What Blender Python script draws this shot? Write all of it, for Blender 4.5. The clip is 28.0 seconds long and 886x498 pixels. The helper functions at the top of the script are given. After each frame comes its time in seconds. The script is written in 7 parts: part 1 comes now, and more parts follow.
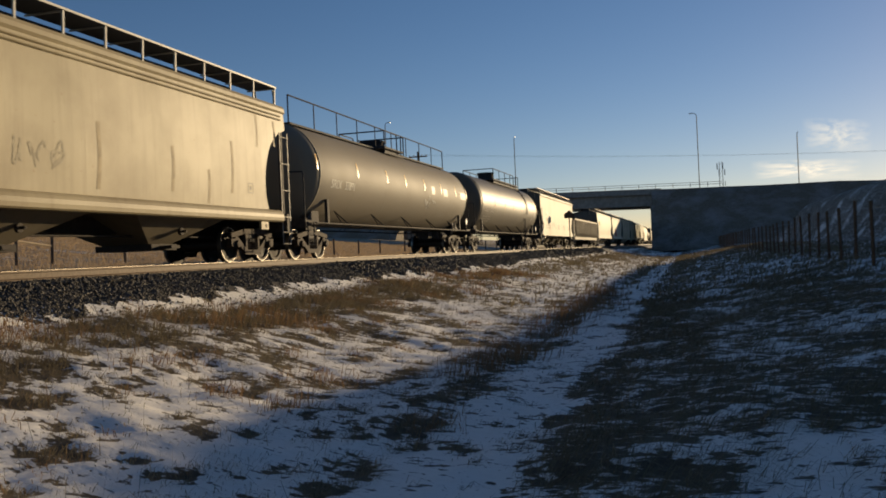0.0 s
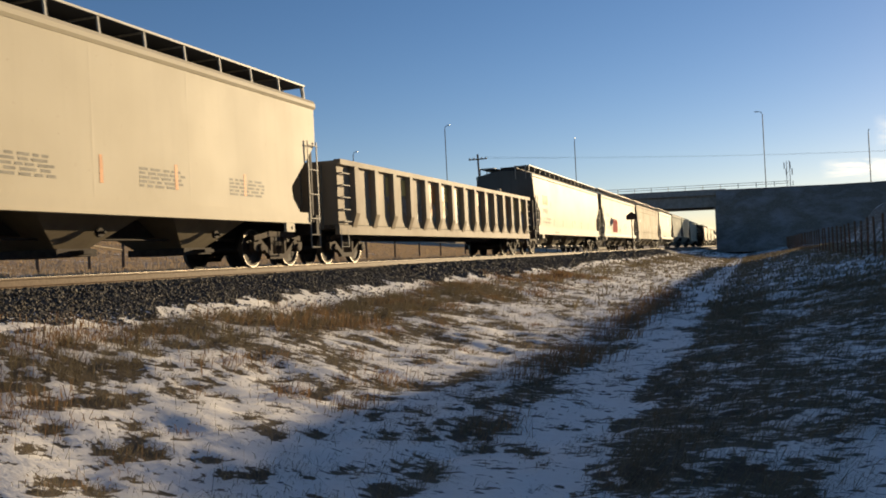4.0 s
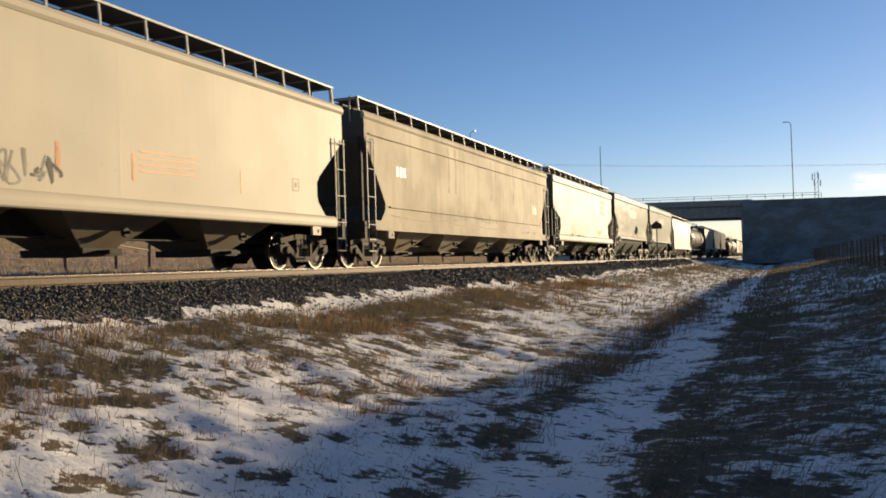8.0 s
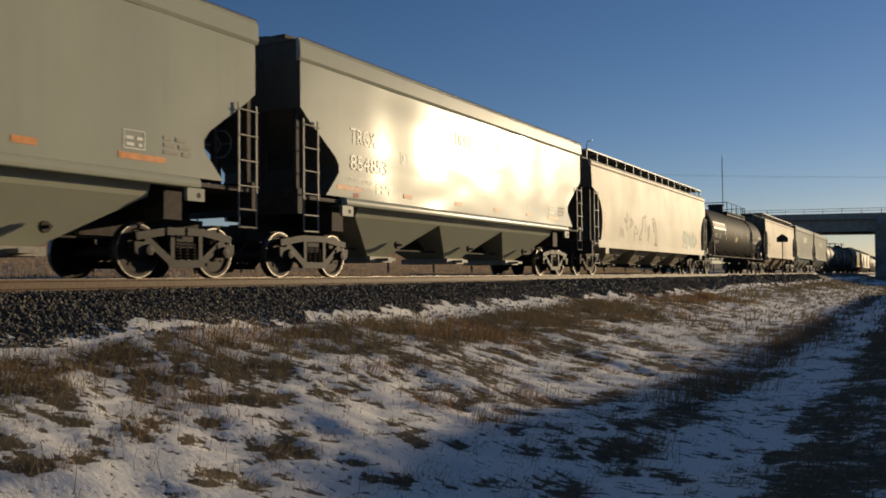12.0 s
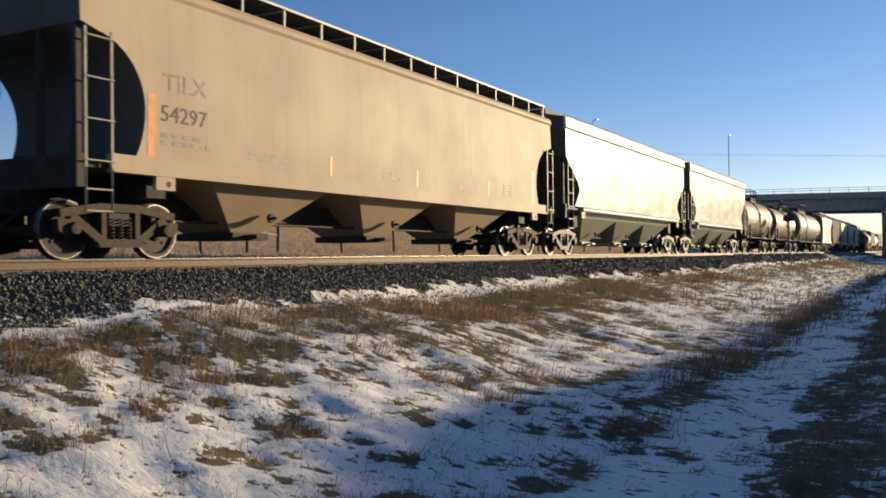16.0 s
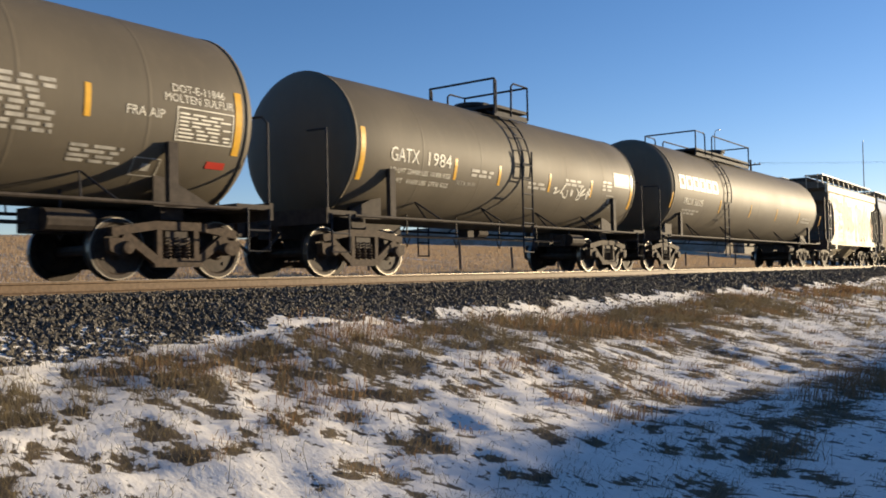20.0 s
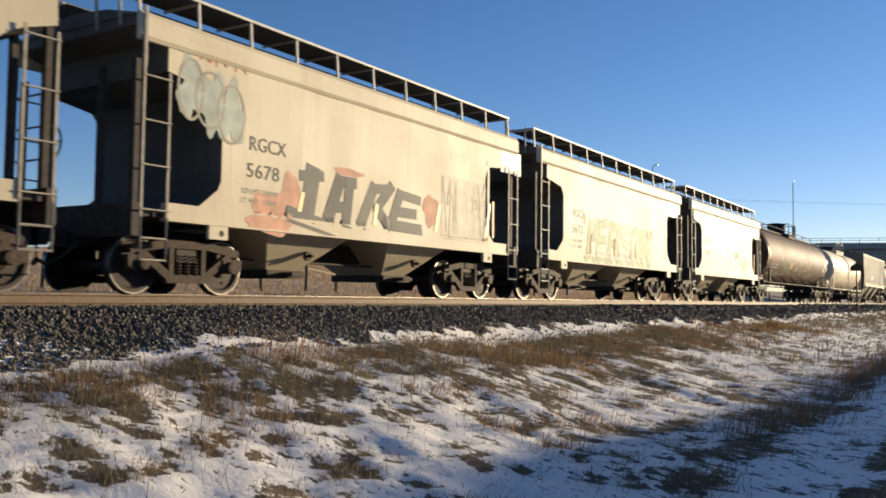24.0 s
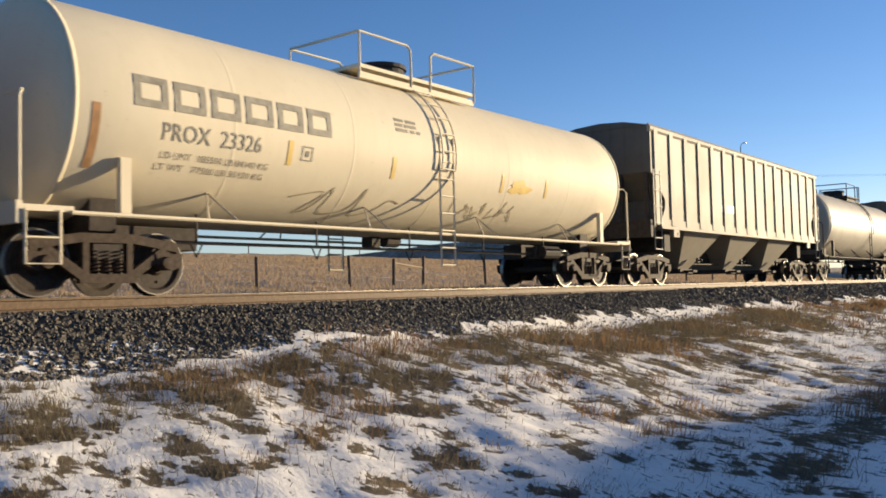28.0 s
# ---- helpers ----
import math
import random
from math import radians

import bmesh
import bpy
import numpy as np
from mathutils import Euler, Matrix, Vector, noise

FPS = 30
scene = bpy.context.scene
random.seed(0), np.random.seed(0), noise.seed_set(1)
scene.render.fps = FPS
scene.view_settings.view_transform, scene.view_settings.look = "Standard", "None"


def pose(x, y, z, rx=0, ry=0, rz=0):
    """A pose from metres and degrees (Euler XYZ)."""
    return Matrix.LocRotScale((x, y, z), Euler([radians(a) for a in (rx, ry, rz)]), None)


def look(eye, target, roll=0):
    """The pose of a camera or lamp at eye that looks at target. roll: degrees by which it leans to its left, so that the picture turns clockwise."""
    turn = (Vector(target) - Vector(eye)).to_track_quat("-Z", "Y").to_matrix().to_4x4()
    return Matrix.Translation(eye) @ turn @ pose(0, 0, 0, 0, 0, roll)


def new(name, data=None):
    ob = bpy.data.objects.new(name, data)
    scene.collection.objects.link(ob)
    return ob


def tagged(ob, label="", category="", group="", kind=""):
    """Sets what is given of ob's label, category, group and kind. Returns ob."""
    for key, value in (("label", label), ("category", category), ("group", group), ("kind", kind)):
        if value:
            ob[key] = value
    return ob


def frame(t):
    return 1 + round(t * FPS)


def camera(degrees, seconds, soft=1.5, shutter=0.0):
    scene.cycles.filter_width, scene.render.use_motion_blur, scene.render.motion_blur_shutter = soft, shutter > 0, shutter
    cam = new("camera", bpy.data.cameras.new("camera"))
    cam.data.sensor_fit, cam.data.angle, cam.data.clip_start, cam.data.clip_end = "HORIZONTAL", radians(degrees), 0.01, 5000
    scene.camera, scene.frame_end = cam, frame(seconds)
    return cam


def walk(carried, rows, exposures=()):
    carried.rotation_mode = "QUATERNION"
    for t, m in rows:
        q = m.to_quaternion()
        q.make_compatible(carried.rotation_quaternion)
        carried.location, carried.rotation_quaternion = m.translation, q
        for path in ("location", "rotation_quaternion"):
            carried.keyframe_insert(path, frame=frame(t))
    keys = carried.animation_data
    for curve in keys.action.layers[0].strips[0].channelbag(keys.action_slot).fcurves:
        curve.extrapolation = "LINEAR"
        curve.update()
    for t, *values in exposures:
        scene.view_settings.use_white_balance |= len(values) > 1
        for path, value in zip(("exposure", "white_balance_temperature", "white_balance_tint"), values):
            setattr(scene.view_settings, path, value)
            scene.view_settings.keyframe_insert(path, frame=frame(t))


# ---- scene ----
cam = camera(53.66, 28.0, 1.75, 0.08)
EYE = 1.62
# seconds, eye east, eye north, heading left of the track, tilt, roll
PATH = [
    (0.0, 0.172, 0.073, 15.67, 0.29, 2.52), (0.5, 0.164, 0.070, 16.34, -0.32, 2.63), (1.0, 0.143, 0.064, 17.99, -0.55, 2.71), (1.5, 0.139, 0.062, 18.35, -0.25, 2.67), (2.0, 0.131, 0.060, 18.95, -0.13, 2.33), 
    (2.5, 0.129, 0.059, 19.16, 0.02, 2.60), (3.0, 0.129, 0.059, 19.13, 0.19, 2.60), (3.5, 0.127, 0.058, 19.33, 0.50, 2.63), (5.5, 0.111, 0.053, 20.57, 0.64, 2.29), (6.0, 0.113, 0.053, 20.43, -0.50, 1.45), 
    (6.5, 0.117, 0.055, 20.13, -1.21, 1.65), (7.0, 0.110, 0.052, 20.71, -0.32, 2.28), (7.5, 0.104, 0.050, 21.17, 0.07, 1.93), (8.0, 0.105, 0.050, 21.08, 1.07, 1.70), (8.5, 0.105, 0.050, 21.12, 1.17, 1.75), 
    (9.0, 0.095, 0.046, 21.95, 0.49, 1.86), (9.5, 0.091, 0.044, 22.29, 0.44, 1.51), (10.0, 0.061, 0.032, 24.74, 1.55, 0.62), (10.5, 0.047, 0.025, 25.93, 1.25, 0.67), (11.0, 0.028, 0.015, 27.59, 2.03, 0.74), 
    (11.5, 0.023, 0.013, 28.00, 2.36, 0.54), (12.0, 0.018, 0.010, 28.46, 1.81, 0.53), (12.5, 0.008, 0.005, 29.25, 1.64, 0.79), (14.5, 0.007, 0.004, 29.34, 0.68, 1.13), (15.0, 0.011, 0.006, 29.04, 0.54, 0.75), 
    (15.5, 0.012, 0.007, 28.96, 0.46, 0.56), (16.0, 0.013, 0.008, 28.83, 0.49, 0.64), (16.5, 0.012, 0.007, 28.99, 0.48, 0.68), (17.0, 0.008, 0.005, 29.27, 0.62, 0.93), (17.5, -0.006, -0.003, 30.50, -0.25, 2.29), 
    (18.0, -0.024, -0.014, 32.14, -0.09, 2.13), (18.5, -0.035, -0.021, 33.11, 0.90, 2.08), (19.0, -0.047, -0.029, 34.22, 1.57, 1.23), (19.5, -0.059, -0.038, 35.35, 1.67, 1.07), (20.0, -0.071, -0.046, 36.45, 1.69, 1.20), 
    (20.5, -0.073, -0.048, 36.68, 2.30, 0.69), (22.5, -0.077, -0.051, 37.02, 2.75, 0.82), (23.0, -0.079, -0.052, 37.25, 2.91, 0.82), (23.5, -0.079, -0.053, 37.26, 2.90, 0.57), (24.0, -0.028, -0.017, 32.52, 3.25, -0.66), 
    (24.5, 0.004, 0.002, 29.62, 2.43, 0.18), (25.0, 0.026, 0.015, 27.69, 2.15, 1.23), (25.5, 0.046, 0.024, 26.04, 1.13, 0.59), (26.0, 0.057, 0.030, 25.11, 0.82, 0.40), (26.5, 0.030, 0.016, 27.39, 1.06, 0.28), 
    (27.0, -0.027, -0.016, 32.38, 2.21, 1.33), (27.5, -0.071, -0.047, 36.51, 2.97, 1.90), (28.0, -0.087, -0.059, 38.02, 2.68, 1.32),
]


def held(e, n, yaw, tilt, roll):
    """The pose of a camera held at eye height, by heading, tilt and roll in degrees."""
    turn = Matrix.Rotation(radians(yaw), 4, "Z") @ Matrix.Rotation(radians(tilt), 4, "X")
    turn = turn @ Matrix.Rotation(radians(roll), 4, "Y") @ Matrix.Rotation(radians(90), 4, "X")
    return Matrix.Translation((e, n, EYE)) @ turn


# seconds, stops, kelvin, tint
EXPO = [(0.0, -0.28, 7030, 10), (0.5, -0.08, 7022, 10), (1.0, 0.07, 7013, 10), (2.0, 0.23, 6997, 10), (3.0, 0.17, 6980, 10), (7.0, 0.2, 6697, 10), (8.0, 0.29, 6663, 10), (9.0, 0.19, 6630, 10), (10.0, 0.12, 6480, 10), (11.0, -0.29, 6520, 10), (12.5, -0.48, 6580, 10), (14.5, 0.38, 6430, 10), (15.5, 0.5, 6470, 10), (16.0, 0.45, 6490, 10), (17.0, 0.01, 6530, 10), (18.3, -0.38, 6530, 10), (19.0, 0.17, 6380, 10), (20.0, 0.62, 6339, 10), (22.5, 0.57, 6480, 10), (22.8, 0.29, 6480, 10), (23.0, 0.04, 6480, 10), (23.3, 0.07, 6480, 10), (24.0, 0.47, 6260, 10), (25.0, 0.47, 6335, 10), (26.0, 0.45, 6410, 10), (27.0, 0.41, 6410, 10), (28.0, 0.67, 6350, 10)]
walk(cam, [(row[0], held(*row[1:])) for row in PATH], exposures=EXPO)

# ---- light ----
SUN_AZ, SUN_EL = 26.8, 8.3          # degrees right of the track's direction, above the horizon
world = bpy.data.worlds.new("winter_sky")
scene.world = world
world.use_nodes = True
wn = world.node_tree.nodes
sky = wn.new("ShaderNodeTexSky")
sky.sky_type, sky.sun_disc = "NISHITA", False
sky.sun_elevation, sky.sun_rotation = radians(SUN_EL), radians(SUN_AZ)
sky.altitude, sky.air_density, sky.dust_density, sky.ozone_density = 2200, 1.0, 0.5, 2.0
deep = wn.new("ShaderNodeHueSaturation")
deep.inputs["Saturation"].default_value = 1.2
world.node_tree.links.new(sky.outputs[0], deep.inputs["Color"])
tint = wn.new("ShaderNodeMix")
tint.data_type, tint.blend_type = "RGBA", "MULTIPLY"
tint.inputs[0].default_value, tint.inputs[7].default_value = 1.0, (1.16, 0.965, 1.045, 1.0)
world.node_tree.links.new(deep.outputs[0], tint.inputs[6])
world.node_tree.links.new(tint.outputs[2], wn["Background"].inputs[0])
wn["Background"].inputs[1].default_value = 0.108
sun_ob = new("sun", bpy.data.lights.new("sun", "SUN"))
sun_ob.data.energy, sun_ob.data.angle, sun_ob.data.color = 5.4, radians(0.55), (1.0, 0.79, 0.50)
sa, se = radians(SUN_AZ), radians(SUN_EL)
SUN_DIR = Vector((math.sin(sa) * math.cos(se), math.cos(sa) * math.cos(se), math.sin(se)))
sun_ob.matrix_world = look(SUN_DIR * 100, (0, 0, 0))


# ---- materials ----
MATS = {}


def nodes_of(name):
    m = bpy.data.materials.new(name)
    m.use_nodes = True
    return m, m.node_tree.nodes, m.node_tree.links, m.node_tree.nodes["Principled BSDF"]


def noise_node(n, l, scale, detail=4.0, stretch=(1, 1, 1), coord="Object", rough=0.6, turn=0.0):
    tc, mp, no = n.new("ShaderNodeTexCoord"), n.new("ShaderNodeMapping"), n.new("ShaderNodeTexNoise")
    mp.vector_type = "TEXTURE"
    mp.inputs["Scale"].default_value = tuple(1 / v for v in stretch)
    mp.inputs["Rotation"].default_value = (0, 0, radians(turn))
    no.inputs["Scale"].default_value, no.inputs["Detail"].default_value = scale, detail
    no.inputs["Roughness"].default_value = rough
    l.new(tc.outputs[coord], mp.inputs[0])
    l.new(mp.outputs[0], no.inputs["Vector"])
    return no


def ramp(n, l, src, lo, hi):
    r = n.new("ShaderNodeMapRange")
    r.inputs["From Min"].default_value, r.inputs["From Max"].default_value = lo, hi
    l.new(src, r.inputs["Value"])
    return r.outputs["Result"]


def mix(n, l, fac, a, b):
    m = n.new("ShaderNodeMix")
    m.data_type = "RGBA"
    for sock, v in ((m.inputs[0], fac), (m.inputs[6], a), (m.inputs[7], b)):
        if isinstance(v, (tuple, list)):
            sock.default_value = (*v, 1.0) if len(v) == 3 else v
        elif isinstance(v, float):
            sock.default_value = v
        else:
            l.new(v, sock)
    return m.outputs[2]


def bump(n, l, b, src, strength, dist=0.02):
    bp = n.new("ShaderNodeBump")
    bp.inputs["Strength"].default_value, bp.inputs["Distance"].default_value = strength, dist
    l.new(src, bp.inputs["Height"])
    l.new(bp.outputs[0], b.inputs["Normal"])


def paint(name, col, dirt=(0.16, 0.12, 0.08), amount=0.5, rough=0.4, wear=0.3, rust=(0.22, 0.09, 0.03), spec=0.5, coat=0.0, coat_rough=0.13):
    """Weathered car paint: grime streaks that run down, blotches of dust, specks of rust."""
    if name in MATS:
        return MATS[name]
    m, n, l, b = nodes_of(name)
    streak = noise_node(n, l, 1.0, 5, (6, 5.0, 0.35))
    blotch = noise_node(n, l, 0.55, 5)
    fine = noise_node(n, l, 9.0, 6)
    c = mix(n, l, ramp(n, l, streak.outputs[0], 0.5, 0.95), col, tuple(v * (1 - amount) + d * amount for v, d in zip(col, dirt)))
    f = n.new("ShaderNodeMath")
    f.operation = "MULTIPLY"
    f.inputs[1].default_value = amount
    l.new(ramp(n, l, blotch.outputs[0], 0.42, 0.75), f.inputs[0])
    c = mix(n, l, f.outputs[0], c, dirt)
    f2 = n.new("ShaderNodeMath")
    f2.operation = "MULTIPLY"
    f2.inputs[1].default_value = wear
    l.new(ramp(n, l, fine.outputs[0], 0.66, 0.74), f2.inputs[0])
    c = mix(n, l, f2.outputs[0], c, rust)
    l.new(c, b.inputs["Base Color"])
    b.inputs["Specular IOR Level"].default_value = spec
    rr = n.new("ShaderNodeMapRange")
    rr.inputs["To Min"].default_value, rr.inputs["To Max"].default_value = rough * 0.92, min(1.0, rough * 1.15)
    l.new(blotch.outputs[0], rr.inputs["Value"])
    l.new(rr.outputs[0], b.inputs["Roughness"])
    b.inputs["Coat Weight"].default_value, b.inputs["Coat Roughness"].default_value = coat, coat_rough
    bump(n, l, b, fine.outputs[0], 0.08, 0.01)
    MATS[name] = m
    return m


def plain(name, col, rough=0.6, metal=0.0, var=0.25, scale=8.0, bumpy=0.15):
    if name in MATS:
        return MATS[name]
    m, n, l, b = nodes_of(name)
    no = noise_node(n, l, scale, 5)
    c = mix(n, l, ramp(n, l, no.outputs[0], 0.3, 0.75), tuple(v * (1 - var) for v in col), tuple(min(1, v * (1 + var)) for v in col))
    l.new(c, b.inputs["Base Color"])
    b.inputs["Roughness"].default_value, b.inputs["Metallic"].default_value = rough, metal
    b.inputs["Specular IOR Level"].default_value = 0.25
    bump(n, l, b, no.outputs[0], bumpy, 0.02)
    MATS[name] = m
    return m


STEEL = plain("dark_grimy_steel", (0.045, 0.036, 0.03), 0.7, 0.0, 0.4)
UNDER = plain("grimy_underframe_steel", (0.048, 0.038, 0.031), 0.75, 0.0, 0.4)
TRUCK = plain("rusty_dusty_cast_steel", (0.06, 0.042, 0.03), 0.75, 0.0, 0.5, 14)
OILY = plain("oily_black_cast_steel", (0.026, 0.021, 0.017), 0.6, 0.0, 0.5, 14)
WHEEL = plain("brown_wheel_steel", (0.048, 0.036, 0.028), 0.65, 0.0, 0.35, 10)
TREAD = plain("polished_wheel_rim", (0.24, 0.22, 0.19), 0.38, 1.0, 0.1)
RAILM = plain("rusty_rail_steel", (0.165, 0.112, 0.07), 0.6, 0.0, 0.3, 20)
HEADM = plain("polished_rail_head", (0.6, 0.52, 0.42), 0.3, 1.0, 0.1)
LADDER = plain("dusty_ladder_steel", (0.3, 0.27, 0.22), 0.55, 0.0, 0.25)
DARKRAIL = plain("dark_painted_tube", (0.03, 0.03, 0.035), 0.75, 0.0, 0.2)
BRACKET = plain("pale_painted_bracket", (0.55, 0.52, 0.45), 0.5, 0.0, 0.15)
GRATE = plain("grey_steel_grating", (0.10, 0.105, 0.115), 0.55, 0.3, 0.25, 40)
YELLOW = plain("yellow_reflective_tape", (0.75, 0.42, 0.05), 0.35, 0.0, 0.15)
ORANGE = plain("faded_orange_tape", (0.62, 0.24, 0.07), 0.5, 0.0, 0.25)
WHITE = plain("white_lettering", (0.75, 0.72, 0.62), 0.5, 0.0, 0.15)
FADED = plain("faded_white_lettering", (0.42, 0.40, 0.35), 0.5, 0.0, 0.3)
BLACK = plain("dark_lettering", (0.06, 0.06, 0.055), 0.6, 0.0, 0.3)
GREYL = plain("faded_grey_lettering", (0.27, 0.25, 0.20), 0.6, 0.0, 0.3)
REDL = plain("faded_red_lettering", (0.42, 0.10, 0.05), 0.6, 0.0, 0.3)
CONC = plain("weathered_concrete", (0.30, 0.28, 0.25), 0.85, 0.0, 0.25, 1.5)
POLE = plain("dull_lamp_pole_steel", (0.16, 0.16, 0.165), 0.6, 0.4, 0.15)
GALV = plain("galvanised_steel", (0.32, 0.32, 0.33), 0.45, 0.6, 0.15)
WOOD = plain("weathered_wood", (0.14, 0.10, 0.07), 0.85, 0.0, 0.35, 12)
SLEEPER = plain("tarred_sleeper_wood", (0.05, 0.04, 0.03), 0.85, 0.0, 0.35, 12)


# ---- mesh helpers ----
def part(name, bm, material, parent=None, label="", smooth=False):
    """Links a bmesh as one mesh object, under a thing or a part."""
    me = bpy.data.meshes.new(name)
    bmesh.ops.recalc_face_normals(bm, faces=bm.faces)
    bm.to_mesh(me)
    bm.free()
    me.materials.append(material)
    if smooth:
        me.polygons.foreach_set("use_smooth", [True] * len(me.polygons))
    ob = new(name, me)
    ob.parent = parent
    if label:
        ob["label"] = label
    return ob


def share(name, me, parent=None, m=None):
    ob = new(name, me)
    ob.parent = parent
    if m is not None:
        ob.matrix_basis = m
    return ob


def box(bm, x0, x1, y0, y1, z0, z1):
    v = [bm.verts.new(p) for p in ((x0, y0, z0), (x1, y0, z0), (x1, y1, z0), (x0, y1, z0), (x0, y0, z1), (x1, y0, z1), (x1, y1, z1), (x0, y1, z1))]
    for f in ((3, 2, 1, 0), (4, 5, 6, 7), (0, 1, 5, 4), (1, 2, 6, 5), (2, 3, 7, 6), (3, 0, 4, 7)):
        bm.faces.new([v[i] for i in f])
    return v


def prism(bm, poly, axis, a, b):
    """A polygon in the plane across the axis, pushed from a to b along it."""
    def at(p, q):
        c = list(p)
        c.insert(axis, q)
        return bm.verts.new(c)
    lo, hi = [at(p, a) for p in poly], [at(p, b) for p in poly]
    k = len(poly)
    bm.faces.new(lo[::-1])
    bm.faces.new(hi)
    for i in range(k):
        bm.faces.new((lo[i], lo[(i + 1) % k], hi[(i + 1) % k], hi[i]))


def tube(bm, pts, r, seg=6):
    """A round bar along a line of points."""
    pts = [Vector(p) for p in pts]
    rings = []
    for i, p in enumerate(pts):
        d = (pts[min(i + 1, len(pts) - 1)] - pts[max(i - 1, 0)]).normalized()
        u = d.orthogonal().normalized()
        if rings:
            u = (last - d * last.dot(d)).normalized()
        last = u
        w = d.cross(u)
        rings.append([bm.verts.new(p + (u * math.cos(a) + w * math.sin(a)) * r) for a in (2 * math.pi * k / seg for k in range(seg))])
    for a, b in zip(rings, rings[1:]):
        for k in range(seg):
            bm.faces.new((a[k], a[(k + 1) % seg], b[(k + 1) % seg], b[k]))
    bm.faces.new(rings[0][::-1])
    bm.faces.new(rings[-1])


def spin(bm, prof, axis, seg=32, centre=(0, 0, 0)):
    """A profile of (along, radius) turned round the x or y axis."""
    c = Vector(centre)
    rings = []
    for s, r in prof:
        if r < 1e-4:
            p = [s, 0, 0] if axis == 0 else [0, s, 0]
            rings.append([bm.verts.new(c + Vector(p))])
            continue
        ring = []
        for k in range(seg):
            a = 2 * math.pi * k / seg
            p = (s, r * math.cos(a), r * math.sin(a)) if axis == 0 else (r * math.cos(a), s, r * math.sin(a))
            ring.append(bm.verts.new(c + Vector(p)))
        rings.append(ring)
    for a, b in zip(rings, rings[1:]):
        if len(a) == 1 and len(b) == 1:
            continue
        for k in range(seg):
            k2 = (k + 1) % seg
            if len(a) == 1:
                bm.faces.new((a[0], b[k2], b[k]))
            elif len(b) == 1:
                bm.faces.new((a[k], a[k2], b[0]))
            else:
                bm.faces.new((a[k], a[k2], b[k2], b[k]))


# smooth lattice noise, for terrain and scatter
LAT = np.random.RandomState(7).rand(256, 256)


def vnoise(x, y):
    xi, yi = np.floor(x).astype(int), np.floor(y).astype(int)
    fx, fy = x - xi, y - yi
    fx, fy = fx * fx * (3 - 2 * fx), fy * fy * (3 - 2 * fy)
    a, b = LAT[xi % 256, yi % 256], LAT[(xi + 1) % 256, yi % 256]
    c, d = LAT[xi % 256, (yi + 1) % 256], LAT[(xi + 1) % 256, (yi + 1) % 256]
    return (a * (1 - fx) + b * fx) * (1 - fy) + (c * (1 - fx) + d * fx) * fy


def fbm(x, y, octs=4):
    t, amp, tot = 0, 1.0, 0
    for i in range(octs):
        t = t + amp * vnoise(x * 2 ** i + 17.3 * i, y * 2 ** i - 9.1 * i)
        tot += amp
        amp *= 0.5
    return t / tot


# ---- ground ----
TX, RAIL = -12.2, 1.64              # track centre, height of the rail heads
PX = [-2000, -400, -110, -70, -45, -30, -20, -15.2, -14.4, -13.7, -10.75, -10.35, -9.3, -8.0, -6.0, -4.5, -2.6, -1.4, -0.4, 1.0, 2.5, 5.0, 8.0, 9.5, 12.5, 13.6, 15.0, 60, 2000]
PZ = [10.0, 7.5, 6.3, 5.7, 3.4, 1.85, 1.2, 0.95, 1.0, 1.36, 1.36, 1.30, 0.84, 0.56, 0.18, -0.03, -0.16, -0.14, -0.02, 0.16, 0.38, 0.78, 1.0, 1.4, 4.9, 5.5, 5.7, 5.6, 5.0]


def along_wind(x, y):
    """Places along and across the way in which grass and drifts lie."""
    return x * 0.92 - y * 0.39, x * 0.39 + y * 0.92


def ground_z(x, y):
    """Height of the ground at arrays of places."""
    x, y = np.asarray(x, float), np.asarray(y, float)
    wob = (fbm(x * 0 + 3.3, y * 0.22, 3) - 0.5) * 1.3
    shift = np.where((x > -10.4) & (x < 8), wob * np.clip((x + 10.4) / 1.0, 0, 1) * np.clip((8 - x) / 3, 0, 1), 0)
    z = np.interp(x - shift * 0.8, PX, PZ)
    z_flat = np.interp(x, PX[:-6] + [20, 2000], PZ[:-6] + [1.2, 1.5])
    end = np.clip((y - 104) / 26, 0, 1)
    z = np.where(x > 8, z * (1 - end) + z_flat * end, z)
    # a hump on the crest of the high bank
    z = z + 0.46 * np.interp(y, [39.0, 43.6, 45.6], [0, 1, 0]) * np.interp(x, [10.5, 12.6, 14.2, 17], [0, 1, 1, 0])
    u, v = along_wind(x, y)
    off = np.clip((x + 9.8) / 1.2, 0, 1) + np.clip((-16 - x) / 2, 0, 1)
    z = z + off * ((fbm(x * 0.45, y * 0.4, 3) - 0.5) * 0.24 + (fbm(u * 0.9 + 5, v * 1.8, 2) - 0.5) * 0.085 + (fbm(u * 2.4 + 5, v * 4.6, 2) - 0.5) * 0.05)
    far = np.clip((-40 - x) / 40, 0, 1)
    z = z + far * (fbm(x * 0.012, y * 0.012, 3) - 0.5) * 1.6
    return z


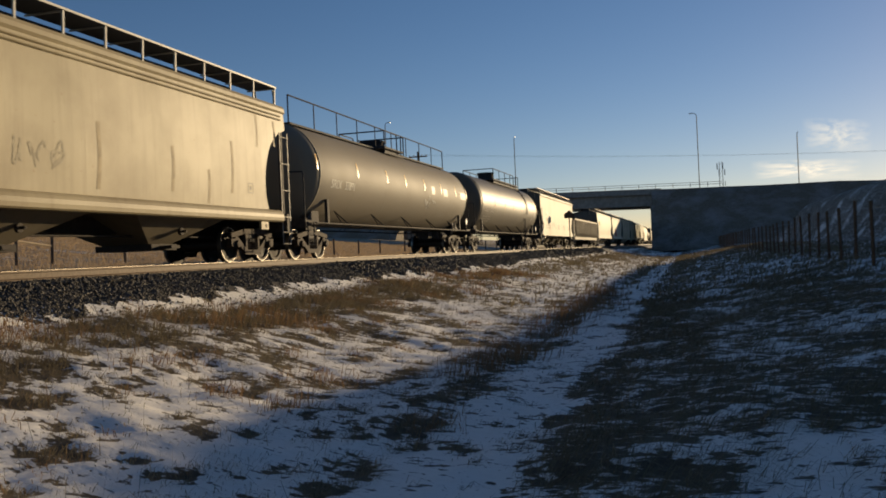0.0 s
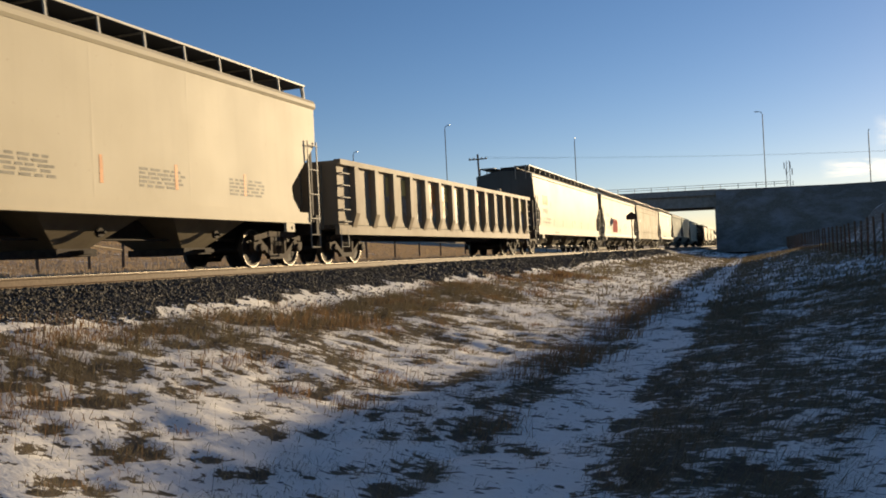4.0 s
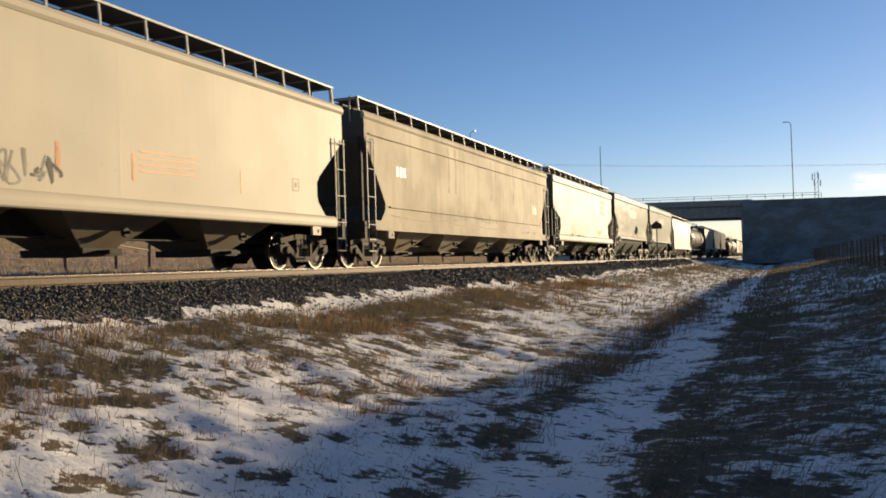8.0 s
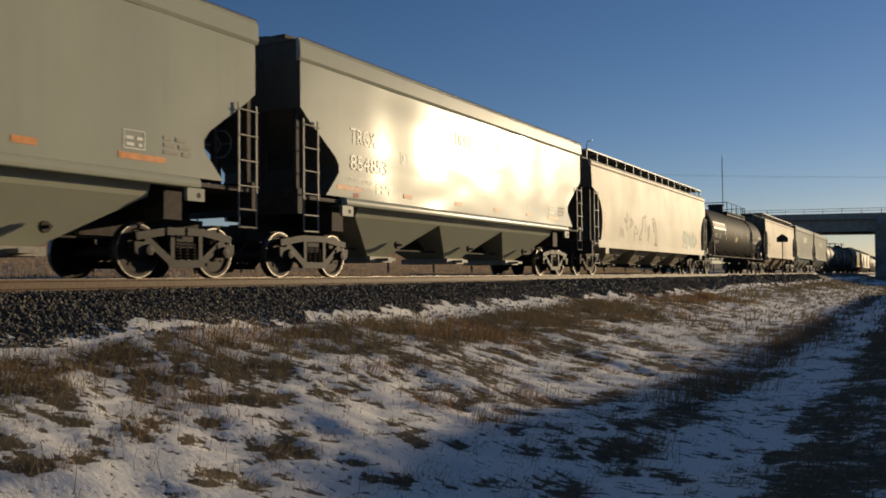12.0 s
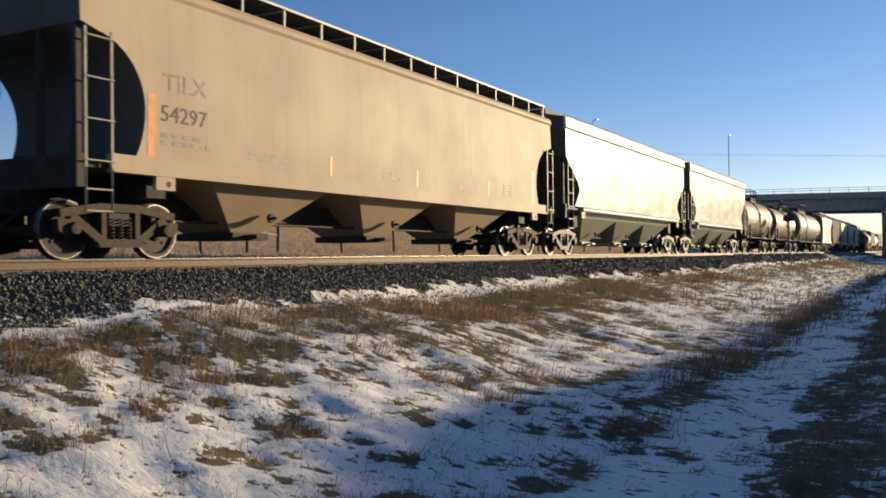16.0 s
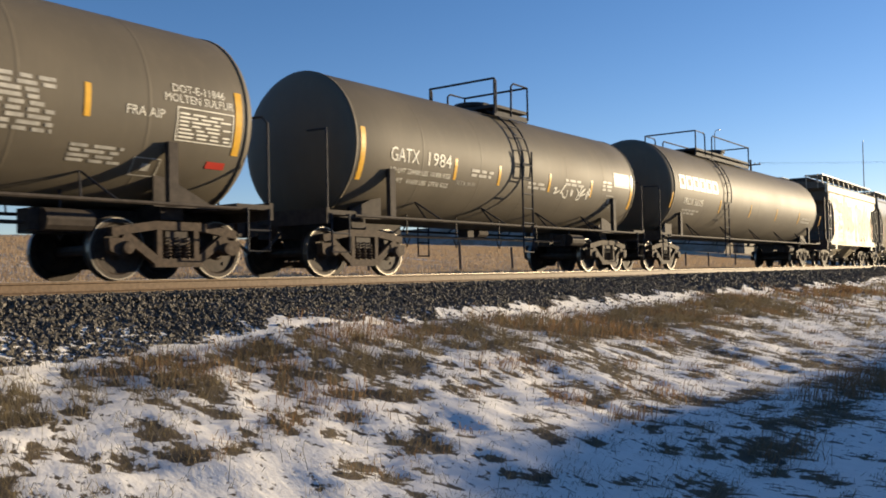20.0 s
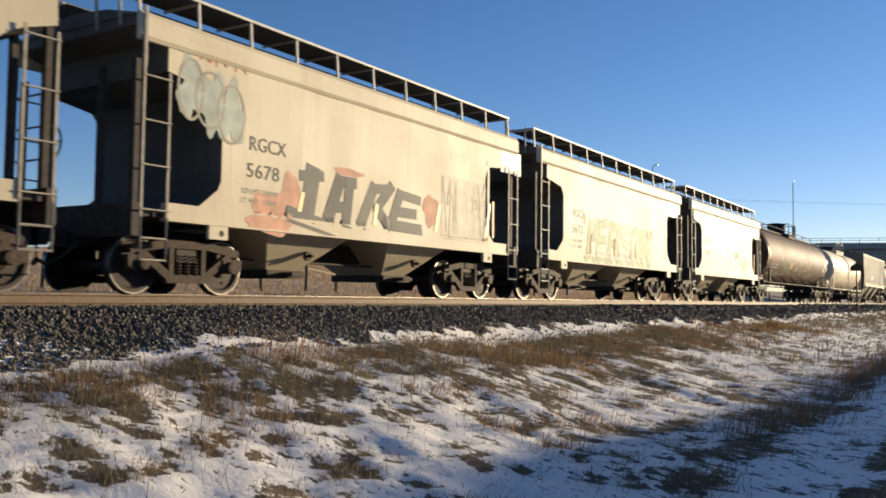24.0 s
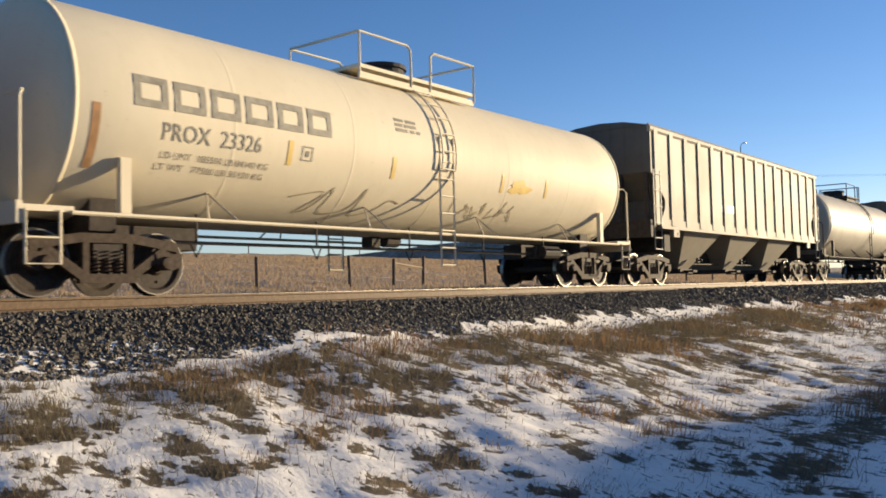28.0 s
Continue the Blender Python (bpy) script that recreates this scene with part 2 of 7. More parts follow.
def snow_cover(x, y):
    """How much snow lies at arrays of places, 0 to 1."""
    u, v = along_wind(x, y)
    s = fbm(u * 0.5 + 3, v * 0.8, 2) * 0.17 + fbm(u * 1.8, v * 3.3 + 11, 2) * 0.40 + fbm(u * 4.4 + 7, v * 8.0, 2) * 0.43
    w = x + (fbm(y * 0.55 + 4.7, x * 0 + 8.2, 2) - 0.5) * np.clip((x + 5) / 2, 0, 1) * 0.5 + (fbm(x * 2.6, y * 2.6, 2) - 0.5) * 0.55
    bias = np.interp(w, [-2000, -60, -30, -16, -14.6, -10.6, -9.9, -9.4, -9.0, -8.7, -7.5, -6.9, -4, -3.0, -2.75, -2.5, -2.3, -1.3, -1.0, 0.0, 0.5, 0.9, 1.6, 3, 8, 13, 2000],
                     [-.2, -.2, -.18, -.16, -.1, -.5, -.2, .17, .17, -.06, -.02, .065, .07, .052, -.05, -.05, .14, .2, -.05, -.05, .06, .06, .03, .05, -.02, -.12, -.1])
    tall = np.exp(-((x + 7.0) / 1.3) ** 2) * np.clip((y - 11) / 4, 0, 1) * 0.07
    bias = bias - 0.05 * np.clip((5.2 - y) / 2, 0, 1) * np.clip((-4.0 - x) / 1.5, 0, 1)
    # a clean drift spreads from the ditch by the viewer's feet
    bias = bias + 0.035 * np.clip((9.2 - y) / 1.2, 0, 1) * np.clip((x + 4.6) / 0.8, 0, 1) * np.clip((-1.2 - x) / 0.5, 0, 1)
    # beyond the ditch the snow is thin and lets the grass through
    soft = np.interp(w, [-4.2, -2.4, 3.0], [0.09, 0.24, 0.30])
    return np.clip((s + bias - tall - 0.46) / soft + np.interp(w, [-4.2, -2.4], [0.0, 0.12]), 0, 1)


def snow_ground_material():
    m, n, l, b = nodes_of("snow_over_dead_grass")
    at = n.new("ShaderNodeAttribute")
    at.attribute_name = "snow"
    fine, mid, grit = noise_node(n, l, 8, 4, (0.75, 1.45, 1), turn=-23.0), noise_node(n, l, 2.2, 5), noise_node(n, l, 60, 3)
    soil = mix(n, l, ramp(n, l, fine.outputs[0], 0.3, 0.7), (0.046, 0.036, 0.023), (0.145, 0.108, 0.063))
    soil = mix(n, l, ramp(n, l, mid.outputs[0], 0.4, 0.7), soil, (0.16, 0.118, 0.068))
    snow = mix(n, l, ramp(n, l, fine.outputs[0], 0.35, 0.8), (0.92, 0.89, 0.835), (0.82, 0.785, 0.725))
    add = n.new("ShaderNodeMath")
    add.operation = "ADD"
    sub = n.new("ShaderNodeMapRange")
    sub.inputs["From Min"].default_value, sub.inputs["From Max"].default_value = 0.25, 0.75
    sub.inputs["To Min"].default_value, sub.inputs["To Max"].default_value = -0.95, 0.95
    l.new(fine.outputs[0], sub.inputs["Value"])
    l.new(at.outputs["Fac"], add.inputs[0])
    l.new(sub.outputs[0], add.inputs[1])
    fl = n.new("ShaderNodeAttribute")
    fl.attribute_name = "field"
    hay = mix(n, l, ramp(n, l, mid.outputs[0], 0.3, 0.7), (0.27, 0.19, 0.11), (0.42, 0.31, 0.185))
    soil = mix(n, l, fl.outputs["Fac"], soil, hay)
    gr = n.new("ShaderNodeAttribute")
    gr.attribute_name = "gravel"
    soil = mix(n, l, gr.outputs["Fac"], soil, mix(n, l, ramp(n, l, grit.outputs[0], 0.35, 0.7), (0.03, 0.028, 0.026), (0.10, 0.09, 0.08)))
    l.new(mix(n, l, ramp(n, l, add.outputs[0], 0.35, 0.6), soil, snow), b.inputs["Base Color"])
    b.inputs["Roughness"].default_value = 0.8
    h = n.new("ShaderNodeMath")
    h.operation = "ADD"
    l.new(fine.outputs[0], h.inputs[0])
    gs = n.new("ShaderNodeMath")
    gs.operation = "MULTIPLY"
    l.new(grit.outputs[0], gs.inputs[0])
    l.new(gr.outputs["Fac"], gs.inputs[1])
    l.new(gs.outputs[0], h.inputs[1])
    bump(n, l, b, h.outputs[0], 0.22, 0.05)
    return m


def grown(a, step, ratio, end):
    out, v = [], a
    while v < end:
        v += step
        step *= ratio
        out.append(v)
    return out


def build_ground():
    xs = sorted([-30 - v for v in grown(0, 1.5, 1.25, 1900)] + [-30 + i for i in range(14)] + list(np.arange(-16, -11, 0.35)) + list(np.arange(-10.9, 1.0, 0.085)) + list(np.arange(1.0, 4.2, 0.16))
                + list(np.arange(4.3, 17, 0.5)) + [17 + v for v in grown(0, 1.0, 1.35, 1900)])
    ys = sorted([2 - v for v in grown(0, 0.4, 1.25, 1500)] + list(np.arange(2, 17, 0.085)) + [17 + v for v in grown(0, 0.09, 1.03, 1900)])
    X, Y = np.meshgrid(xs, ys, indexing="ij")
    Z = ground_z(X, Y)
    S = snow_cover(X, Y)
    Z = Z + np.where((X > -9.9) & (X < 12), S * 0.02, 0)
    nx, ny = len(xs), len(ys)
    co = np.stack([X, Y, Z], -1).reshape(-1, 3)
    i, j = np.meshgrid(range(nx - 1), range(ny - 1), indexing="ij")
    a = (i * ny + j).ravel()
    quads = np.stack([a, a + ny, a + ny + 1, a + 1], 1)
    me = bpy.data.meshes.new("ground")
    me.from_pydata(co.tolist(), [], quads.tolist())
    at = me.attributes.new("snow", "FLOAT", "POINT")
    at.data.foreach_set("value", S.ravel().astype(np.float32))
    at = me.attributes.new("gravel", "FLOAT", "POINT")
    at.data.foreach_set("value", (np.clip((-9.5 - X) / 0.4, 0, 1) * np.clip((X + 15.0) / 0.4, 0, 1)).ravel().astype(np.float32))
    at = me.attributes.new("field", "FLOAT", "POINT")
    at.data.foreach_set("value", np.clip((-16 - X) / 4, 0, 1).ravel().astype(np.float32))
    me.polygons.foreach_set("use_smooth", [True] * len(me.polygons))
    me.materials.append(snow_ground_material())
    tagged(new("ground", me), "snow-dusted trackside ditch and field of dead brown grass", "ground", kind="structure")


build_ground()


# ---- track ----
def thing(name, label, category, group="", kind=""):
    return tagged(new(name), label, category, group, kind)


def build_track():
    track = thing("railway_track", "rusty steel rails on tarred sleepers in dark ballast", "railway track", kind="structure")
    prof = [(-0.075, -0.18), (0.075, -0.18), (0.075, -0.165), (0.012, -0.14), (0.012, -0.045), (0.036, -0.034), (0.036, -0.004), (-0.036, -0.004), (-0.036, -0.034), (-0.012, -0.045), (-0.012, -0.14), (-0.075, -0.165)]
    for side in (-1, 1):
        bm = bmesh.new()
        prism(bm, [(TX + side * 0.755 + px, RAIL + pz) for px, pz in prof], 1, -120, 900)
        rail = part("rail", bm, RAILM, track)
        bm = bmesh.new()
        box(bm, TX + side * 0.755 - 0.034, TX + side * 0.755 + 0.034, -120, 900, RAIL - 0.004, RAIL)
        part("rail_head", bm, HEADM, rail, "polished running surface of the rail")
    bm = bmesh.new()
    box(bm, -1.3, 1.3, -0.115, 0.115, -0.17, 0.0)
    bmesh.ops.bevel(bm, geom=bm.edges[:], offset=0.012, segments=1)
    first = part("sleeper", bm, SLEEPER, track)
    first.matrix_basis = pose(TX, -8, RAIL - 0.18)
    for i in range(1, 260):
        share("sleeper", first.data, track, pose(TX + random.uniform(-0.03, 0.03), -8 + i * 0.56, RAIL - 0.18, 0, 0, random.uniform(-1, 1)))


build_track()


# ---- bridge, poles, fences ----
def build_bridge():
    Y0, Y1 = 190.0, 208.0
    bridge = thing("road_bridge", "concrete road overpass with a pale steel railing over the track", "bridge")

    def top(x):
        return 13.55 - 0.018 * (x + 20)
    bm = bmesh.new()
    xa, xb = -62, -5.0
    prism(bm, [(xa, top(xa) - 1.2), (xb, top(xb) - 1.2), (xb, top(xb)), (xa, top(xa))], 1, Y0, Y1)
    part("deck", bm, CONC, bridge)
    for gy in (Y0 + 1.2, Y0 + 4.5, Y0 + 9, Y0 + 13.5, Y1 - 1.2):
        bm = bmesh.new()
        prism(bm, [(xa, top(xa) - 3.6), (xb, top(xb) - 3.6), (xb, top(xb) - 1.2), (xa, top(xa) - 1.2)], 1, gy - 0.35, gy + 0.35)
        part("girder", bm, CONC, bridge)
    for x0, x1 in ((-7.3, -4.9), (-64.0, -60.0)):
        bm = bmesh.new()
        box(bm, x0, x1, Y0 + 0.6, Y1 - 0.6, 0, top(x0) - 3.4)
        part("abutment", bm, CONC, bridge)
    for px in (-33.0,):
        bm = bmesh.new()
        box(bm, px - 0.7, px + 0.7, Y0 + 1.5, Y1 - 1.5, 0, top(px) - 3.5)
        part("pier", bm, CONC, bridge)
    rail_x = np.arange(-62, 8.1, 3.5)
    for x in rail_x:
        bm = bmesh.new()
        box(bm, x - 0.06, x + 0.06, Y0 + 0.2, Y0 + 0.32, top(x), top(x) + 0.95)
        part("railing_post", bm, GALV, bridge)
    for h in (0.45, 0.9):
        bm = bmesh.new()
        prism(bm, [(-62, top(-62) + h), (7.6, top(7.6) + h), (7.6, top(7.6) + h + 0.09), (-62, top(-62) + h + 0.09)], 1, Y0 + 0.2, Y0 + 0.3)
        part("railing_bar", bm, GALV, bridge)
    # the earth ramps on both sides, with grass and old snow
    m, n, l, b = nodes_of("frosted_embankment_grass")
    a, c = noise_node(n, l, 0.25, 6, (1, 1, 1.5)), noise_node(n, l, 3.0, 5)
    g = mix(n, l, ramp(n, l, c.outputs[0], 0.3, 0.7), (0.13, 0.105, 0.08), (0.22, 0.18, 0.135))
    l.new(mix(n, l, ramp(n, l, a.outputs[0], 0.45, 0.95), g, (0.38, 0.37, 0.37)), b.inputs["Base Color"])
    b.inputs["Roughness"].default_value = 0.9
    bump(n, l, b, c.outputs[0], 0.4, 0.2)
    for xa, xb, name in ((-6.9, 420, "ramp_right"), (-420, -61.5, "ramp_left")):
        bm = bmesh.new()
        xs = np.linspace(xa, xb, 60)
        cols = []
        for x in xs:
            t = top(max(-70, min(x, 60)))
            t = t * max(0.25, 1 - max(0, abs(x) - 150) / 300)
            k = 1.0 if (xa < x < xb) else 0.75
            row = [(x, Y0 - 16 * k, 0.3), (x, Y0 - 8 * k, t * 0.52), (x, Y0 - 0.2, t - 0.1), (x, Y1 + 0.2, t - 0.1), (x, Y1 + 16, 0.3)]
            cols.append([bm.verts.new((p[0], p[1] + random.uniform(-0.5, 0.5), p[2] + random.uniform(-0.15, 0.15))) for p in row])
        for p, q in zip(cols, cols[1:]):
            for i in range(4):
                bm.faces.new((p[i], q[i], q[i + 1], p[i + 1]))
        bm.faces.new(cols[0])
        bm.faces.new(cols[-1][::-1])
        tagged(part("embankment", bm, m), "grassy road embankment streaked with old snow", "embankment", kind="structure")


build_bridge()


def build_lamp(x, y, base, top, arm):
    lamp = thing("street_lamp", "tall grey steel street lamp beside the road", "street lamp", "street lamps along the road")
    bm = bmesh.new()
    tube(bm, [(0, 0, 0), (0, 0, (top - base) * 0.5), (0, 0, top - base - 0.6)], 0.09, 8)
    tube(bm, [(0, 0, top - base - 0.7), (arm * 0.3, 0, top - base - 0.15), (arm, 0, top - base)], 0.07, 6)
    part("pole", bm, POLE, lamp)
    bm = bmesh.new()
    box(bm, min(arm, arm * 1.9), max(arm, arm * 1.9), -0.16, 0.16, top - base - 0.09, top - base + 0.07)
    bmesh.ops.bevel(bm, geom=bm.edges[:], offset=0.04, segments=2)
    part("lamp_head", bm, GALV, lamp)
    lamp.matrix_basis = pose(x, y, base)


for lx, ly, lb, lt, la in ((2.9, 192, 13.0, 28.8, -0.8), (-36.2, 192, 13.6, 26.8, 0.12), (22.4, 192, 12.4, 23.2, 0.12), (-58, 168, 3.0, 28.6, 0.6), (44, 193, 12.2, 27.0, -0.8), (-82, 175, 4.0, 26.0, 0.6)):
    build_lamp(lx, ly, lb, lt, la)


def build_mast():
    mast = thing("radio_mast", "far steel lattice mast with panel aerials at its top", "radio mast")
    bm = bmesh.new()
    for sx in (-1, 1):
        for sy in (-1, 1):
            tube(bm, [(sx * 1.6, sy * 1.6, 0), (sx * 0.9, sy * 0.9, 52)], 0.16, 5)
    for i in range(18):
        z0, z1 = i * 2.9, i * 2.9 + 2.9
        w0, w1 = 1.6 - 0.7 * z0 / 52, 1.6 - 0.7 * z1 / 52
        for s in (-1, 1):
            tube(bm, [(-w0, s * w0, z0), (w1, s * w1, z1)], 0.09, 4)
            tube(bm, [(s * w0, -w0, z0), (s * w1, w1, z1)], 0.09, 4)
    part("lattice", bm, GALV, mast)
    for k in range(6):
        a = k * math.pi / 3
        bm = bmesh.new()
        box(bm, math.cos(a) * 2.3 - 0.3, math.cos(a) * 2.3 + 0.3, math.sin(a) * 2.3 - 0.2, math.sin(a) * 2.3 + 0.2, 43 + 4 * (k % 2), 47 + 4 * (k % 2))
        part("aerial", bm, GALV, mast)
    mast.matrix_basis = pose(22.5, 600, 1.5)


build_mast()


def build_sign():
    sign = thing("track_sign", "dark house-shaped metal sign on a thin post beside the track", "sign")
    bm = bmesh.new()
    tube(bm, [(0, 0, -0.3), (0, 0, 3.1)], 0.04, 8)
    part("post", bm, STEEL, sign)
    bm = bmesh.new()
    prism(bm, [(-0.42, 2.95), (0.42, 2.95), (0.42, 3.3), (0.0, 3.6), (-0.42, 3.3)], 1, -0.055, -0.042)
    part("sign_plate", bm, STEEL, sign)
    sign.matrix_basis = pose(-9.35, 73.5, 0.95 + 0.2)


build_sign()


def build_fences():
    # wire fence in the field behind the track
    far = thing("field_fence", "grey wooden posts with sagging wire along the field", "fence")
    ys = [-6, 1.5, 7.3, 13.4, 19.4, 25.0, 30.8, 34.0, 36.4, 42.2, 48, 54, 60, 66, 72, 78, 84, 92, 100, 108, 116, 124, 132, 140, 150, 160]
    tops = []
    for y in ys:
        z = float(ground_z(-30.0, y))
        h = 1.45 + random.uniform(-0.1, 0.15)
        bm = bmesh.new()
        lean = random.uniform(-0.05, 0.05)
        tube(bm, [(-30, y, z - 0.2), (-30 + lean * 0.5, y + lean * 0.4, z + h * 0.5), (-30 + lean, y + lean, z + h)], 0.085, 7)
        part("post", bm, WOOD, far)
        tops.append((y, z, h))
    bm = bmesh.new()
    tube(bm, [(-30, 34.0, tops[7][1] + 1.25), (-30, 36.4, tops[8][1] + 0.95)], 0.06, 6)
    part("brace_rail", bm, plain("pale_split_wood", (0.42, 0.33, 0.22), 0.8), far)
    for h in (0.45, 0.85, 1.2):
        bm = bmesh.new()
        tube(bm, [(-30, y, z + h) for y, z, _ in tops], 0.004, 4)
        part("wire", bm, WOOD, far)
    # tall page-wire fence on the bank
    near = thing("bank_fence", "rusty steel posts with sagging page wire on the bank", "fence")
    y = 21.0
    tops = []
    while y < 150:
        z = float(ground_z(5.0, y))
        bm = bmesh.new()
        tube(bm, [(5, y, z - 0.2), (5 + random.uniform(-0.05, 0.05), y + random.uniform(-0.06, 0.06), z + 1.75)], 0.05, 7)
        part("post", bm, plain("rusty_fence_post", (0.16, 0.09, 0.05), 0.8), near)
        tops.append((y, z))
        y += 2.6 if y < 60 else 3.2
    for h in np.arange(0.15, 1.75, 0.2):
        bm = bmesh.new()
        tube(bm, [(5.03, y, z + h + random.uniform(-0.03, 0.03)) for y, z in tops], 0.006, 4)
        part("wire", bm, GALV, near)


build_fences()


def build_utility_pole(x, y, top, h):
    pole = thing("utility_pole", "dark wooden utility pole with a short crossarm", "utility pole")
    bm = bmesh.new()
    tube(bm, [(0, 0, -0.5), (-0.25, 0, h * 0.5), (-0.5, 0, h)], 0.17, 8)
    part("pole", bm, WOOD, pole)
    bm = bmesh.new()
    box(bm, -2.2, 1.2, -0.08, 0.08, h - 1.0, h - 0.8)
    part("crossarm", bm, WOOD, pole)
    for k in (-2.0, -1.2, 0.2, 1.0):
        bm = bmesh.new()
        spin(bm, [(-0.08, 0.0), (-0.08, 0.12), (0.08, 0.12), (0.08, 0.0)], 1, 8, (k, 0, h - 0.68))
        part("insulator", bm, GALV, pole)
    for k in (-2.0, 0.2, 1.0):
        bm = bmesh.new()
        pts = []
        for i in range(25):
            u = i / 24
            pts.append((k + 150 * u, 60 * u, h - 0.6 - 5.0 * u * (1 - u) * 4 * 0.4))
        tube(bm, pts, 0.009, 4)
        part("wire", bm, STEEL, pole)
    pole.matrix_basis = pose(x, y, top - h)


build_utility_pole(-45.3, 150, 20.0, 16.4)


def build_shed():
    z = float(ground_z(-105.0, 104.0))
    shed = thing("farm_shed", "tiny pale yellow hut on the crest of the field", "shed")
    bm = bmesh.new()
    prism(bm, [(-3, 0), (3, 0), (3, 2.6), (0, 3.6), (-3, 2.6)], 1, -2.2, 2.2)
    part("wall", bm, plain("pale_yellow_boards", (0.75, 0.6, 0.3), 0.7), shed)
    for s in (1, -1):
        bm = bmesh.new()
        prism(bm, [(0, 3.62), (s * 3.3, 2.52), (s * 3.3, 2.62), (0, 3.74)], 1, -2.5, 2.5)
        part("roof", bm, plain("grey_shed_roof", (0.2, 0.19, 0.18), 0.7), shed)
    bm = bmesh.new()
    box(bm, 3.0, 3.05, -0.7, 0.7, 0, 2.1)
    part("door", bm, WOOD, shed)
    shed.matrix_basis = pose(-105, 104, z + 0.1) @ Matrix.Diagonal((0.42, 0.42, 0.42, 1))
    for y in (60, 76, 92, 118, 136, 158):
        zz = float(ground_z(-112.0, y))
        post = thing("field_post", "thin dark post on the crest of the field", "post", "posts on the field's crest")
        bm = bmesh.new()
        tube(bm, [(0, 0, -0.3), (0.03, 0, 3.4)], 0.09, 7)
        part("shaft", bm, WOOD, post)
        post.matrix_basis = pose(-112, y, zz)


build_shed()


def build_clouds():
    """Thin bright wisps of cloud low in the sky, a long way off."""
    m = bpy.data.materials.new("thin_bright_cloud")
    m.use_nodes = True
    n, l = m.node_tree.nodes, m.node_tree.links
    em, tr, mx = n.new("ShaderNodeEmission"), n.new("ShaderNodeBsdfTransparent"), n.new("ShaderNodeMixShader")
    em.inputs["Color"].default_value, em.inputs["Strength"].default_value = (1.0, 0.93, 0.8, 1.0), 1.3
    no = noise_node(n, l, 2.2, 6, (1.0, 3.2, 1.0), "Generated")
    at = n.new("ShaderNodeAttribute")
    at.attribute_name = "thick"
    mul = n.new("ShaderNodeMath")
    mul.operation = "MULTIPLY"
    l.new(ramp(n, l, no.outputs[0], 0.36, 0.58), mul.inputs[0])
    l.new(at.outputs["Fac"], mul.inputs[1])
    l.new(mul.outputs[0], mx.inputs[0])
    l.new(tr.outputs[0], mx.inputs[1])
    l.new(em.outputs[0], mx.inputs[2])
    l.new(mx.outputs[0], n["Material Output"].inputs["Surface"])
    for az, el, w, h, thick in ((7.0, 4.1, 330, 70, 0.9), (8.8, 6.0, 200, 110, 0.5)):
        N = 16
        co, th = [], []
        for i in range(N + 1):
            for j in range(N + 1):
                a, b = 2 * i / N - 1, 2 * j / N - 1
                co.append((a * w / 2, b * h / 2 + 0.12 * a * h, 6 * math.sin(3 * a)))
                th.append(thick * max(0.0, 1 - a * a) * max(0.0, 1 - b * b))
        faces = [(i * (N + 1) + j, (i + 1) * (N + 1) + j, (i + 1) * (N + 1) + j + 1, i * (N + 1) + j + 1) for i in range(N) for j in range(N)]
        me = bpy.data.meshes.new("cloud")
        me.from_pydata(co, [], faces)
        me.attributes.new("thick", "FLOAT", "POINT").data.foreach_set("value", th)
        me.materials.append(m)
        ob = tagged(new("cloud", me), "thin bright wisp of cloud near the sun", "cloud", kind="structure")
        r, e = radians(az), radians(el)
        ob.matrix_world = look(Vector((math.sin(r) * math.cos(e), math.cos(r) * math.cos(e), math.sin(e))) * 3000, (0, 0, 0))


build_clouds()


